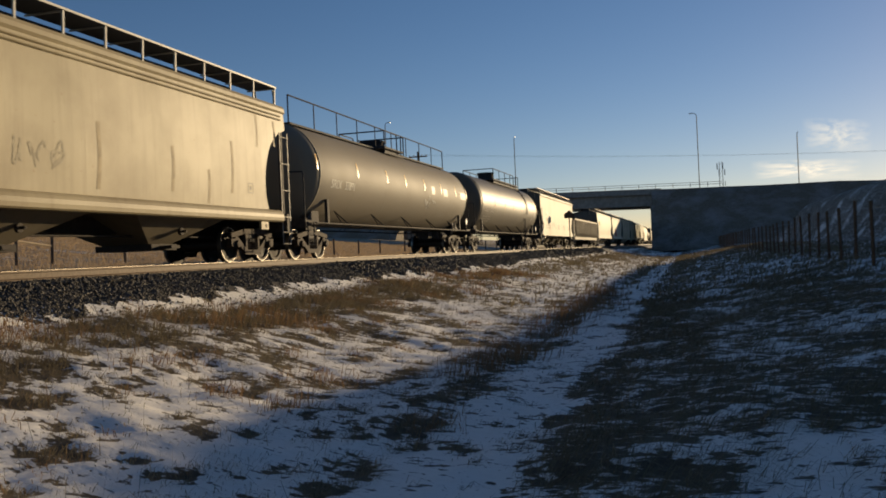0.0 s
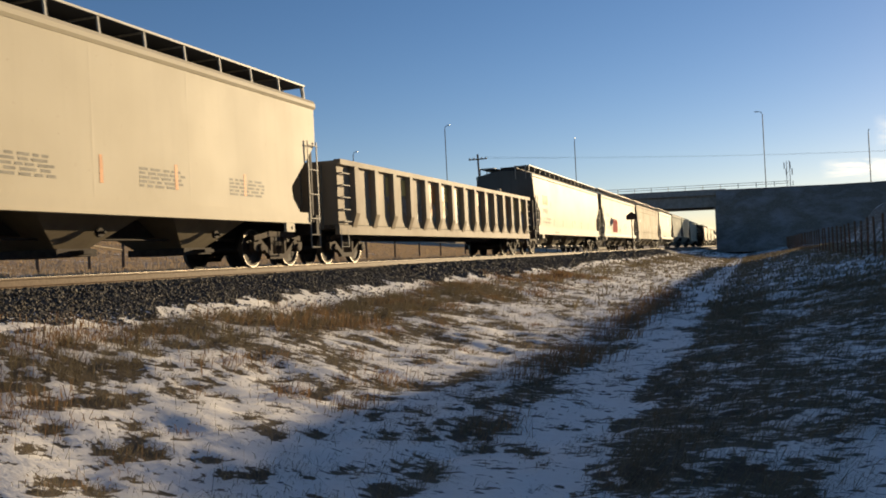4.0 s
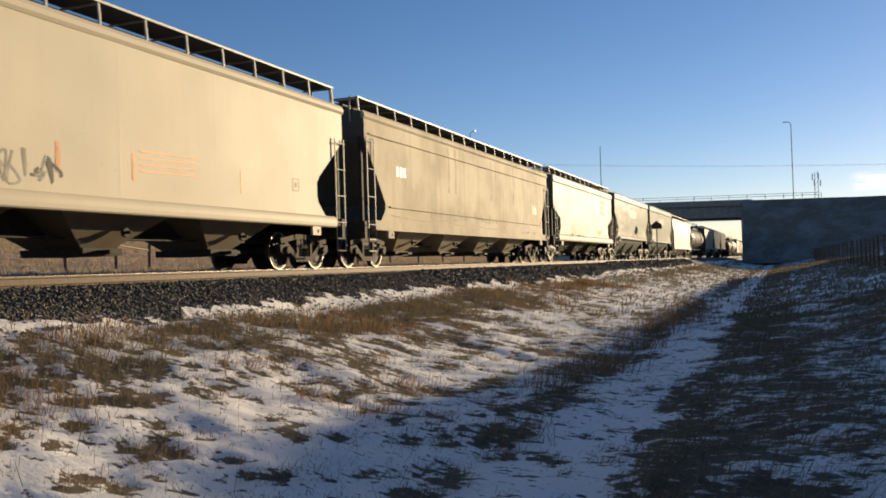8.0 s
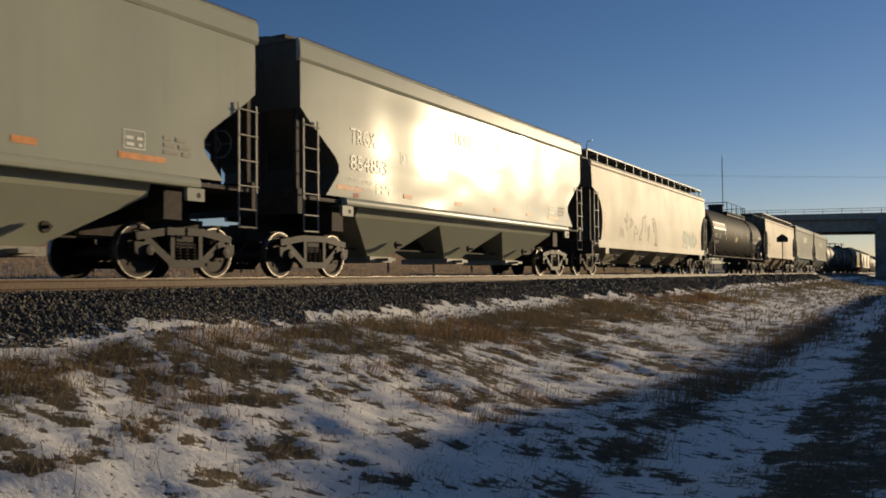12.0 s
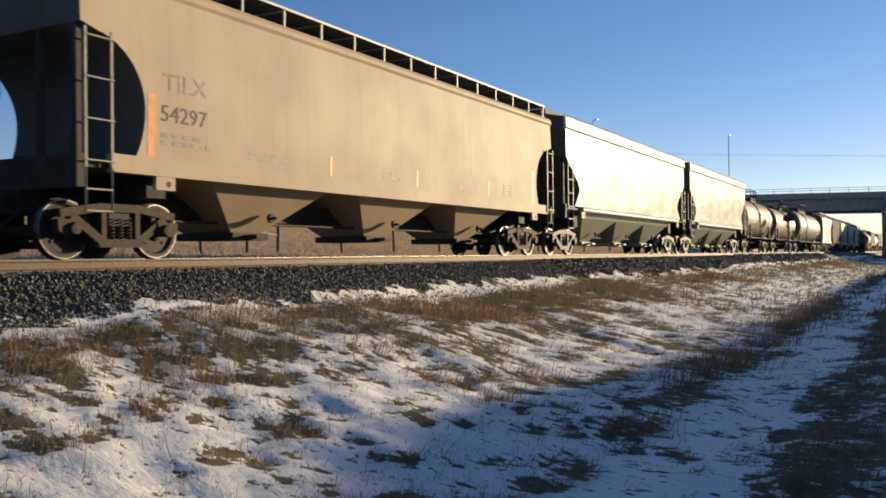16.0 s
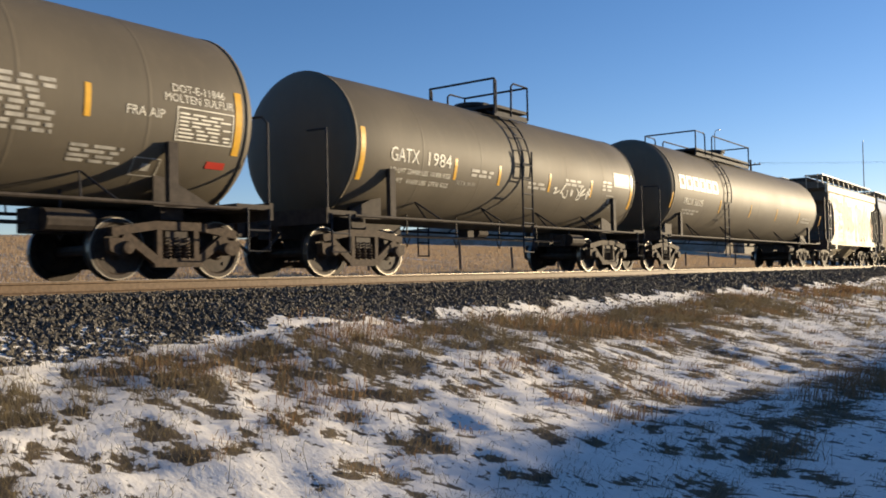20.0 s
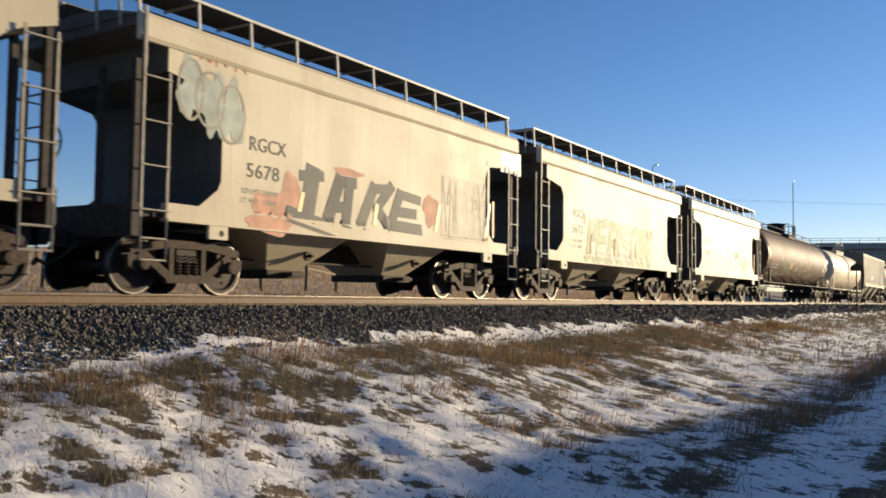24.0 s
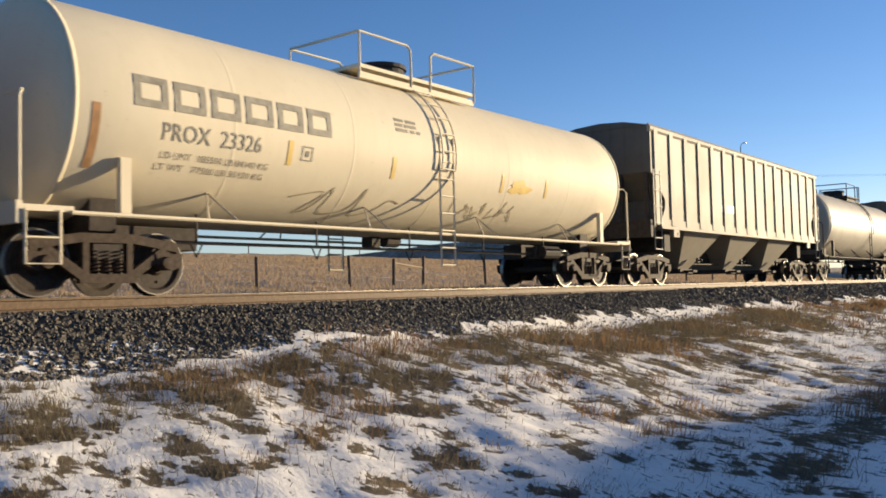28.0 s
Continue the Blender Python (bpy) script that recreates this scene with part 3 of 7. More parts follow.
# ---- railway cars ----
# In a car's own space y runs along the track (plus is away), plus x faces the ditch, z is above the rail heads.
def build_truck_meshes(cast):
    """Meshes of one two-axle truck, centred on its bolster, in a given cast steel."""
    out = {}
    # side frame: arched top bar, bottom bar, two columns and pedestal ends
    bm = bmesh.new()

    def bar(a, b, t, x0=-0.055, x1=0.055):
        a, b = Vector(a), Vector(b)
        d = (b - a).normalized()
        q = Vector((-d.y, d.x)) * t / 2
        prism(bm, [tuple(a + q), tuple(b + q), tuple(b - q), tuple(a - q)], 0, x0, x1)
    bar((-1.12, 0.69), (-0.4, 0.80), 0.13)
    bar((-0.44, 0.80), (0.44, 0.80), 0.13)
    bar((0.4, 0.80), (1.12, 0.69), 0.13)
    bar((-0.92, 0.66), (-0.33, 0.25), 0.13)
    bar((0.92, 0.66), (0.33, 0.25), 0.13)
    bar((-0.42, 0.245), (0.42, 0.245), 0.13)
    for s in (-1, 1):
        bar((s * 0.33, 0.28), (s * 0.33, 0.78), 0.09)
        prism(bm, [(s * 0.74, 0.60), (s * 1.18, 0.60), (s * 1.16, 0.42), (s * 1.04, 0.36), (s * 0.90, 0.36), (s * 0.76, 0.44)], 0, -0.075, 0.075)
    bmesh.ops.bevel(bm, geom=[e for e in bm.edges], offset=0.014, segments=1)
    out["side_frame"] = bm
    bm = bmesh.new()
    spin(bm, [(0.06, 0.0), (0.06, 0.10), (0.10, 0.10), (0.14, 0.085), (0.15, 0.0)], 0, 14, (0, 0, 0.46))
    out["bearing_cap"] = bm
    bm = bmesh.new()
    pts = [(math.cos(a) * 0.055, math.sin(a) * 0.055, 0.31 + a / (2 * math.pi) * 0.052) for a in np.linspace(0, 2 * math.pi * 6, 49)]
    tube(bm, pts, 0.016, 4)
    out["spring"] = bm
    bm = bmesh.new()
    prof = [(-0.07, 0.0), (-0.07, 0.12), (-0.02, 0.16), (0.0, 0.32), (-0.045, 0.37), (-0.045, 0.475), (-0.02, 0.475), (-0.018, 0.457), (0.085, 0.452), (0.085, 0.385), (0.04, 0.35), (0.045, 0.17), (0.09, 0.13), (0.09, 0.0)]
    spin(bm, [(p[0], p[1]) for p in prof], 0, 28)
    # the casting's four faint lug marks turn with the wheel
    for a in range(4):
        c, s = math.cos(a * math.pi / 2), math.sin(a * math.pi / 2)
        box(bm, 0.03, 0.06, c * 0.26 - 0.02, c * 0.26 + 0.02, s * 0.26 - 0.02, s * 0.26 + 0.02)
    out["wheel"] = bm
    bm = bmesh.new()
    spin(bm, [(0.086, 0.436), (0.089, 0.436), (0.089, 0.454), (0.086, 0.455), (-0.01, 0.459), (-0.01, 0.44)], 0, 28)
    out["rim"] = bm
    bm = bmesh.new()
    tube(bm, [(-0.95, 0, 0), (0.95, 0, 0)], 0.085, 10)
    out["axle"] = bm
    bm = bmesh.new()
    box(bm, -1.0, 1.0, -0.2, 0.2, 0.5, 0.78)
    spin(bm, [(-0.1, 0.0), (-0.1, 0.2), (0.1, 0.2), (0.1, 0.0)], 0, 12, (0, 0, 0.8))
    for s in (-1, 1):
        box(bm, -0.9, 0.9, s * 0.42 - 0.05, s * 0.42 + 0.05, 0.33, 0.45)
    bmesh.ops.bevel(bm, geom=bm.edges[:], offset=0.02, segments=1)
    out["bolster"] = bm
    mats = {"side_frame": cast, "bearing_cap": cast, "spring": cast, "wheel": WHEEL, "rim": TREAD, "axle": WHEEL, "bolster": STEEL}
    res = {}
    for k, bm in out.items():
        me = bpy.data.meshes.new(k)
        bmesh.ops.recalc_face_normals(bm, faces=bm.faces)
        bm.to_mesh(me)
        bm.free()
        me.materials.append(mats[k])
        if k in ("wheel", "rim", "axle"):
            me.polygons.foreach_set("use_smooth", [False] * len(me.polygons))
        res[k] = me
    # one wheelset: axle, two wheels with bright rims
    bm = bmesh.new()
    for me, ms in ((res["axle"], (Matrix.Identity(4),)), (res["wheel"], (Matrix.Translation((0.755, 0, 0)), Matrix.Translation((-0.755, 0, 0)) @ Matrix.Rotation(math.pi, 4, "Z"))), (res["rim"], (Matrix.Translation((0.755, 0, 0)), Matrix.Translation((-0.755, 0, 0)) @ Matrix.Rotation(math.pi, 4, "Z")))):
        for m in ms:
            t = bmesh.new()
            t.from_mesh(me)
            t.transform(m)
            tm = bpy.data.meshes.new("t")
            t.to_mesh(tm)
            t.free()
            k0 = len(bm.faces)
            bm.from_mesh(tm)
            bm.faces.ensure_lookup_table()
            if me is res["rim"]:
                for f in bm.faces[k0:]:
                    f.material_index = 1
            bpy.data.meshes.remove(tm)
    me = bpy.data.meshes.new("wheelset")
    bm.to_mesh(me)
    bm.free()
    me.materials.append(WHEEL)
    me.materials.append(TREAD)
    res["wheelset"] = me
    return res


TRUCKS = {m.name: build_truck_meshes(m) for m in (TRUCK, OILY)}
WHEELSETS = []


def add_truck(car, y, cast=TRUCK):
    TM = TRUCKS[cast.name]
    m = Matrix.Translation((0, y, 0))
    truck = share("truck", TM["bolster"], car, m)
    truck["label"] = "rusty cast-steel two-axle truck"
    for s in (-1, 1):
        flip = Matrix.Translation((s * 0.99, 0, 0)) @ (Matrix.Identity(4) if s > 0 else Matrix.Rotation(math.pi, 4, "Z"))
        share("side_frame", TM["side_frame"], truck, flip)
        for dy in (-0.9, 0.9):
            share("bearing_cap", TM["bearing_cap"], truck, flip @ Matrix.Translation((0, dy, 0)))
        for dy in (-0.17, 0.0, 0.17):
            share("spring", TM["spring"], truck, flip @ Matrix.Translation((0, dy, 0)))
    for s in (-1, 1):
        w = share("wheelset", TM["wheelset"], truck)
        w.matrix_parent_inverse = Matrix.Translation((0, s * 0.9, 0.457))
        WHEELSETS.append(w)


def add_coupler(car, y0, y1):
    bm = bmesh.new()
    s = 1 if y1 > y0 else -1
    box(bm, -0.09, 0.09, min(y0, y1 - s * 0.18), max(y0, y1 - s * 0.18), 0.78, 0.96)
    box(bm, -0.2, 0.16, min(y1 - s * 0.22, y1 + s * 0.06), max(y1 - s * 0.22, y1 + s * 0.06), 0.72, 1.02)
    bmesh.ops.bevel(bm, geom=bm.edges[:], offset=0.03, segments=1)
    part("coupler", bm, STEEL, car)
    bm = bmesh.new()
    tube(bm, [(0.35, y0, 0.8), (0.36, y0 + s * 0.3, 0.55), (0.3, y1 - s * 0.1, 0.42), (0.2, y1, 0.5)], 0.03, 6)
    part("air_hose", bm, STEEL, car)


def add_ladder(car, x, y0, y1, z0, z1, rungs, material=None, name="ladder", r=0.016):
    bm = bmesh.new()
    d = 1 if x > 0 else -1
    for y in (y0, y1):
        box(bm, x - 0.012, x + 0.012, y - 0.02, y + 0.02, z0, z1)
        if y == y0:
            lad = part(name, bm, material or LADDER, car)
        else:
            part("side_rail", bm, material or LADDER, lad)
        bm = bmesh.new()
    bm.free()
    for i in range(rungs):
        z = z0 + 0.12 + (z1 - z0 - 0.24) * i / max(1, rungs - 1)
        bm = bmesh.new()
        tube(bm, [(x + d * 0.02, y0 - 0.03, z), (x + d * 0.02, y1 + 0.03, z)], r, 5)
        part("rung", bm, material or LADDER, lad)


# ---- lettering ----
GLYPHS = {}


def text_mesh(body):
    """Flat mesh of a line of words in the built-in font, from x = 0, with capitals about 0.7 high."""
    if body not in GLYPHS:
        cu = bpy.data.curves.new("words", "FONT")
        cu.body, cu.resolution_u = body, 2
        ob = bpy.data.objects.new("words", cu)
        me = bpy.data.meshes.new_from_object(ob)
        bpy.data.objects.remove(ob)
        bpy.data.curves.remove(cu)
        GLYPHS[body] = me
    return GLYPHS[body]


SILL_U = (0.0, 0.1, 0.35, 0.62, 0.8, 0.92, 1.0)


def sill_bulge(spec, z):
    """How far a rounded side sill stands out at a height."""
    return spec.get("tubesill", 0.0) * float(np.interp((z - spec["zs"]) / spec.get("sh", 0.28), SILL_U, (0.55, 0.9, 1.0, 0.9, 0.66, 0.35, 0.0)))


def side_point(spec, y, z, lift):
    """A place on the ditch side of a car's body, lifted off it."""
    if spec["kind"] == "tank":
        R, zc = spec["R"], spec["zc"]
        a = (z - zc) / R
        lift *= 0.75
        return (math.cos(a) * (R + lift), y + spec.get("dy", 0.0), zc + math.sin(a) * (R + lift))
    flat = 1.0 if spec.get("wave") else 0.45
    if spec["kind"] == "hopper" and z < spec["zs"] + spec.get("sh", 0.28):
        return (spec.get("w", 1.58) + 0.032 + sill_bulge(spec, z) + lift * flat, y + spec.get("dy", 0.0), z)
    y += spec.get("dy", 0.0)
    return (side_x(spec, z) - swell(spec, y, z) + lift * flat, y, z)


def swell(spec, y, z):
    """How far the side sheet draws in between its posts at a place along the car."""
    if spec["kind"] != "hopper" or spec.get("ribs") or z < spec["zs"] + spec.get("sh", 0.28):
        return 0.0
    u = (z - spec["zs"]) / (spec["ze"] - spec["zs"])
    k = spec.get("nseams", 7)
    run = 2 * (spec["L"] / 2 - 0.62) / k
    ph = (y + spec["L"] / 2 - 0.62) / run
    deep = spec.get("swell", 0.016) * (0.7 + 0.5 * math.sin(2.1 * math.floor(ph) + spec["seed"]))
    return deep * math.sin(math.pi * ph) ** 2 * min(1.0, 4 * u * (1 - u) * 1.6)


def side_x(spec, z):
    zb, ze, w = spec["zs"], spec["ze"], spec.get("w", 1.58)
    c = spec.get("bulge", 0.0)
    u = (z - (zb + ze) / 2) / ((ze - zb) / 2)
    return w - c * u * u * (1 if u < 0 else 1.3)


def words(car, spec, body, y, z, cap, width, material, name="lettering", lift=0.012, slant=0.0):
    """Words on the side: lower left corner at y, z; capitals cap high; stretched to the width."""
    src = text_mesh(body)
    vs = np.array([v.co[:] for v in src.vertices])
    if not len(vs):
        return
    lo, hi = vs[:, 0].min(), vs[:, 0].max()
    k = width / (hi - lo)
    me = src.copy()
    for v in me.vertices:
        yy = y + (v.co.x - lo) * k
        zz = z + v.co.y / 0.69 * cap + slant * (yy - y)
        v.co = side_point(spec, yy, zz, lift)
    me.materials.clear()
    me.materials.append(material)
    share(name, me, car)


def patch(car, spec, y0, y1, z0, z1, material, name="marking", lift=0.008, slant=0.0):
    """A painted or taped patch that follows the side."""
    bm = bmesh.new()
    nz = max(1, math.ceil((z1 - z0) / 0.08))
    ny = max(1, int((y1 - y0) / 0.5))
    g = [[bm.verts.new(side_point(spec, y0 + (y1 - y0) * j / ny + slant * (i / nz), z0 + (z1 - z0) * i / nz, lift)) for j in range(ny + 1)] for i in range(nz + 1)]
    for i in range(nz):
        for j in range(ny):
            bm.faces.new((g[i][j], g[i][j + 1], g[i + 1][j + 1], g[i + 1][j]))
    return part(name, bm, material, car)


def bars(car, spec, y, z, w, h, lines, material, name="small_print", fill=0.62, seed=1):
    """Lines of writing too small to read, as broken bars."""
    rnd = random.Random(seed)
    bm = bmesh.new()
    step = h / lines
    for i in range(lines):
        z0 = z + h - (i + 1) * step
        yy = y
        while yy < y + w * rnd.uniform(0.8, 1.0):
            ln = rnd.uniform(0.12, 0.35)
            ln = min(ln, y + w - yy)
            if ln < 0.03:
                break
            q = [side_point(spec, yy, z0, 0.009), side_point(spec, yy + ln, z0, 0.009), side_point(spec, yy + ln, z0 + step * fill, 0.009), side_point(spec, yy, z0 + step * fill, 0.009)]
            bm.faces.new([bm.verts.new(p) for p in q])
            yy += ln + rnd.uniform(0.05, 0.1)
            if step * fill > 0.08:
                part(name, bm, material, car)
                bm = bmesh.new()
    if bm.faces:
        part(name, bm, material, car)
    else:
        bm.free()


def stroke(car, spec, pts, width, material, name="graffiti", lift=0.010):
    """A sprayed line along points of (y, z) on the side; broad ones are straight bars."""
    if width >= 0.2:
        for i in range(len(pts) - 1):
            a, b = Vector(pts[i]), Vector(pts[i + 1])
            d = (b - a).normalized()
            o = Vector((-d.y, d.x)) * width / 2
            a, b = a - d * width * 0.35, b + d * width * 0.35
            bm = bmesh.new()
            n = max(1, int(abs(b.y - a.y) / 0.15))
            g = [[bm.verts.new(side_point(spec, q.x, q.y, lift + 0.0002 * i)) for q in (a + (b - a) * k / n + o, a + (b - a) * k / n - o)] for k in range(n + 1)]
            for p, q in zip(g, g[1:]):
                bm.faces.new((p[0], q[0], q[1], p[1]))
            part(name, bm, material, car)
        return
    bm = bmesh.new()
    prev = None
    P = [Vector(p) for p in pts]
    Q = []
    for i in range(len(P) - 1):
        p0, p1, p2, p3 = P[max(i - 1, 0)], P[i], P[i + 1], P[min(i + 2, len(P) - 1)]
        for t in (0.0, 0.25, 0.5, 0.75):
            Q.append(0.5 * (2 * p1 + (p2 - p0) * t + (2 * p0 - 5 * p1 + 4 * p2 - p3) * t * t + (3 * p1 - p0 - 3 * p2 + p3) * t ** 3))
    Q.append(P[-1])
    for i, q in enumerate(Q):
        d = Q[min(i + 1, len(Q) - 1)] - Q[max(i - 1, 0)]
        d = d.normalized() if d.length > 1e-6 else Vector((1, 0))
        o = Vector((-d.y, d.x)) * width / 2
        a = bm.verts.new(side_point(spec, q.x + o.x, q.y + o.y, lift))
        b = bm.verts.new(side_point(spec, q.x - o.x, q.y - o.y, lift))
        if prev:
            bm.faces.new((prev[0], a, b, prev[1]))
        prev = (a, b)
    part(name, bm, material, car)


def scrawl(car, spec, y, z, w, h, letters, width, material, seed=0, lift=0.010):
    """Illegible sprayed tag: a run of looping strokes."""
    rnd = random.Random(seed)
    for i in range(letters):
        y0, dw = y + w * i / letters, w / letters
        pts = [(y0 + dw * rnd.uniform(0, 1.15), z + h * rnd.uniform(0, 1)) for _ in range(rnd.randint(4, 7))]
        stroke(car, spec, pts, width, material, "graffiti", lift + 0.001 * (i % 3))


def blob(car, spec, y, z, w, h, material, seed=0, lift=0.009, name="graffiti", rag=1.0):
    """A sprayed field of colour with an uneven outline."""
    rnd = random.Random(seed)
    bm = bmesh.new()
    ring = []
    ph = [rnd.uniform(0, 6.28) for _ in range(4)]
    for k in range(40):
        a = 2 * math.pi * k / 40
        r = 1 + rag * (0.22 * math.sin(3 * a + ph[0]) + 0.14 * math.sin(5 * a + ph[1]) + 0.08 * math.sin(9 * a + ph[2]))
        ring.append((y + math.cos(a) * w / 2 * r, z + math.sin(a) * h / 2 * r))
    c = bm.verts.new(side_point(spec, y, z, lift))
    mid = [bm.verts.new(side_point(spec, y + (p[0] - y) * 0.5, z + (p[1] - z) * 0.5, lift)) for p in ring]
    out = [bm.verts.new(side_point(spec, p[0], p[1], lift)) for p in ring]
    for k in range(40):
        k2 = (k + 1) % 40
        bm.faces.new((c, mid[k], mid[k2]))
        bm.faces.new((mid[k], out[k], out[k2], mid[k2]))
    part(name, bm, material, car)


# ---- covered hopper ----
def cut(spec, z, end=1):
    """How far the side sheet stands in from the car's end at a height."""
    zb, ze = spec["zs"] + 0.28, spec["ze"]
    u = (z - zb) / (ze - zb)
    d = spec.get("cut", 1.5)
    k = spec.get("knee", 0.6)
    if spec.get("style") == "round":
        # an egg-shaped opening at each end
        if u >= k + 0.04:
            return 0.0
        return d * math.sqrt(max(0.0, 1 - ((u - 0.26) / (k - 0.22 if u > 0.26 else 0.5)) ** 2))
    lowk = spec.get("low", 0.22)
    if u >= k:
        return spec.get("inset", 0.0) if u < 0.93 and end < 0 else 0.0
    if u <= lowk:
        return d * (1 - 0.28 * max(0.0, 0.13 - u) / 0.13)
    step = spec.get("step", 0.0)
    return step + (d - step) * (k - u) / (k - lowk)


def build_hopper(spec, label):
    L = spec["L"]
    hl, w, zs, ze = L / 2 - 0.62, 1.58, spec["zs"], spec["ze"]
    car = thing("covered_hopper_car", label, "railway car", "cars of the freight train")
    body_m, dark = spec["mat"], spec.get("endmat", STEEL)
    sh = spec.get("sh", 0.28)
    # body: side sheets with faint panel waves, end slope sheets
    nz, ny = 18, max(36, int(L * 3.2))
    bm = bmesh.new()
    cols, ends = {}, {}
    dent = (fbm(np.arange(nz + 1)[:, None] * 0.35 + spec["seed"] * 7.7, np.arange(ny + 1)[None, :] * 0.165 + spec["seed"] * 3.1, 2) - 0.5) * 2
    wave = spec.get("wave", 0.0015)
    for i in range(nz + 1):
        z = zs + sh + (ze - zs - sh) * i / nz
        e, e2 = hl - 0.05 - cut(spec, z), hl - 0.05 - cut(spec, z, -1)
        for j in range(ny + 1):
            yj = -e2 + (e + e2) * j / ny
            ends[i] = (-e2, e)
            for s in (1, -1):
                x = side_x(spec, z) - swell(spec, yj, z) + (dent[i][j] * wave if 0 < i < nz and 0 < j < ny else 0)
                cols[i, j, s] = bm.verts.new((s * x, yj, z))
    for i in range(nz):
        for j in range(ny):
            for s in (1, -1):
                bm.faces.new((cols[i, j, s], cols[i, j + 1, s], cols[i + 1, j + 1, s], cols[i + 1, j, s]))
    body = part("body", bm, body_m, car, smooth=True)
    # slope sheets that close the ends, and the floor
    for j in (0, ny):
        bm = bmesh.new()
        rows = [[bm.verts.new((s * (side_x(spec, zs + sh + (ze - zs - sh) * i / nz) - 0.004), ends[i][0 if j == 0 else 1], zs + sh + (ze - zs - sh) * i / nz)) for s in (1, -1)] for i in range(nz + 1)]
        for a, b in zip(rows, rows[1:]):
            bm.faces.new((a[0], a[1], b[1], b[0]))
        # the ends' shade is put into this darker colour, along with some grime
        part("end_sheet", bm, spec.get("slopemat", ENDSHADE), car)
    # seams between side sheets
    if spec.get("seams", True):
        k = spec.get("nseams", 7)
        for i in range(1, k):
            y = -hl + 2 * hl * i / k
            bm = bmesh.new()
            q = [[bm.verts.new(side_point(spec, y + dy, z, up)) for dy, up in ((-0.05, -0.004), (-0.012, 0.0025), (0.012, 0.0025), (0.05, -0.004))] for z in np.linspace(zs + sh, ze - 0.2, 7)]
            if abs(y) < hl - 1.7:
                for a, b in zip(q, q[1:]):
                    for k2 in range(3):
                        bm.faces.new((a[k2], a[k2 + 1], b[k2 + 1], b[k2]))
                part("side_seam", bm, body_m, car, smooth=True)
            else:
                bm.free()
    # outside posts of a ribbed car
    for i in range(spec.get("ribs", 0)):
        y = -hl + 0.35 + (2 * hl - 0.7) * i / (spec["ribs"] - 1)
        for s in (1, -1):
            bm = bmesh.new()
            box(bm, s * w if s > 0 else -w - 0.05, w + 0.05 if s > 0 else -w, y - 0.12, y + 0.12, zs + 0.1, ze - 0.1)
            bmesh.ops.bevel(bm, geom=bm.edges[:], offset=0.02, segments=1)
            part("side_post", bm, body_m, car)
    # horizontal stiffeners on the older car
    for z in spec.get("bands", ()):
        bm = bmesh.new()
        tube(bm, [(side_x(spec, z) + 0.005, -hl + 0.3 + cut(spec, z), z), (side_x(spec, z) + 0.005, hl - 0.3 - cut(spec, z), z)], 0.03, 6)
        part("side_stiffener", bm, body_m, car)
    # top chord, roof, running boards and hatches
    for s in (1, -1):
        bm = bmesh.new()
        x = side_x(spec, ze)
        ch = spec.get("chord", 0.2)
        prism(bm, [(s * (x - 0.06), ze - ch), (s * (x + 0.01), ze - ch), (s * (x + 0.045), ze - ch + 0.06), (s * (x + 0.035), ze - 0.05), (s * (x - 0.02), ze + 0.03), (s * (x - 0.06), ze + 0.03)], 1, -hl, hl)
        part("top_chord", bm, spec.get("chordmat", body_m), car)
    bm = bmesh.new()
    x = side_x(spec, ze) - 0.03
    prism(bm, [(-x, ze), (x, ze), (x * 0.5, ze + 0.17), (0, ze + 0.22), (-x * 0.5, ze + 0.17)], 1, -hl + 0.02, hl - 0.02)
    # roof shares the shade-dark grey of the end sheets
    part("roof", bm, spec.get("roofmat", ENDSHADE), car)
    if spec.get("roofedge"):
        for s in (1, -1):
            bm = bmesh.new()
            tube(bm, [(s * (side_x(spec, ze) - 0.02), -hl + 0.02, ze + 0.045), (s * (side_x(spec, ze) - 0.02), hl - 0.02, ze + 0.045)], 0.028, 8)
            part("roof_edge", bm, spec["roofedge"], car, "bright metal roof edge")
    if not spec.get("ribs"):
        bm = bmesh.new()
        box(bm, -0.45, 0.45, -hl + 1.0, hl - 1.0, ze + 0.12, ze + 0.5)
        bmesh.ops.bevel(bm, geom=bm.edges[:], offset=0.03, segments=1)
        part("hatch_trough", bm, dark, car, "long roof hatch cover")
    else:
        for y in np.arange(-hl + 1.2, hl - 1.0, 2.1):
            bm = bmesh.new()
            prism(bm, [(math.cos(a) * 0.42, y + math.sin(a) * 0.42) for a in np.linspace(0, 2 * math.pi, 17)[:-1]], 2, ze + 0.1, ze + 0.3)
            part("roof_hatch", bm, dark, car)
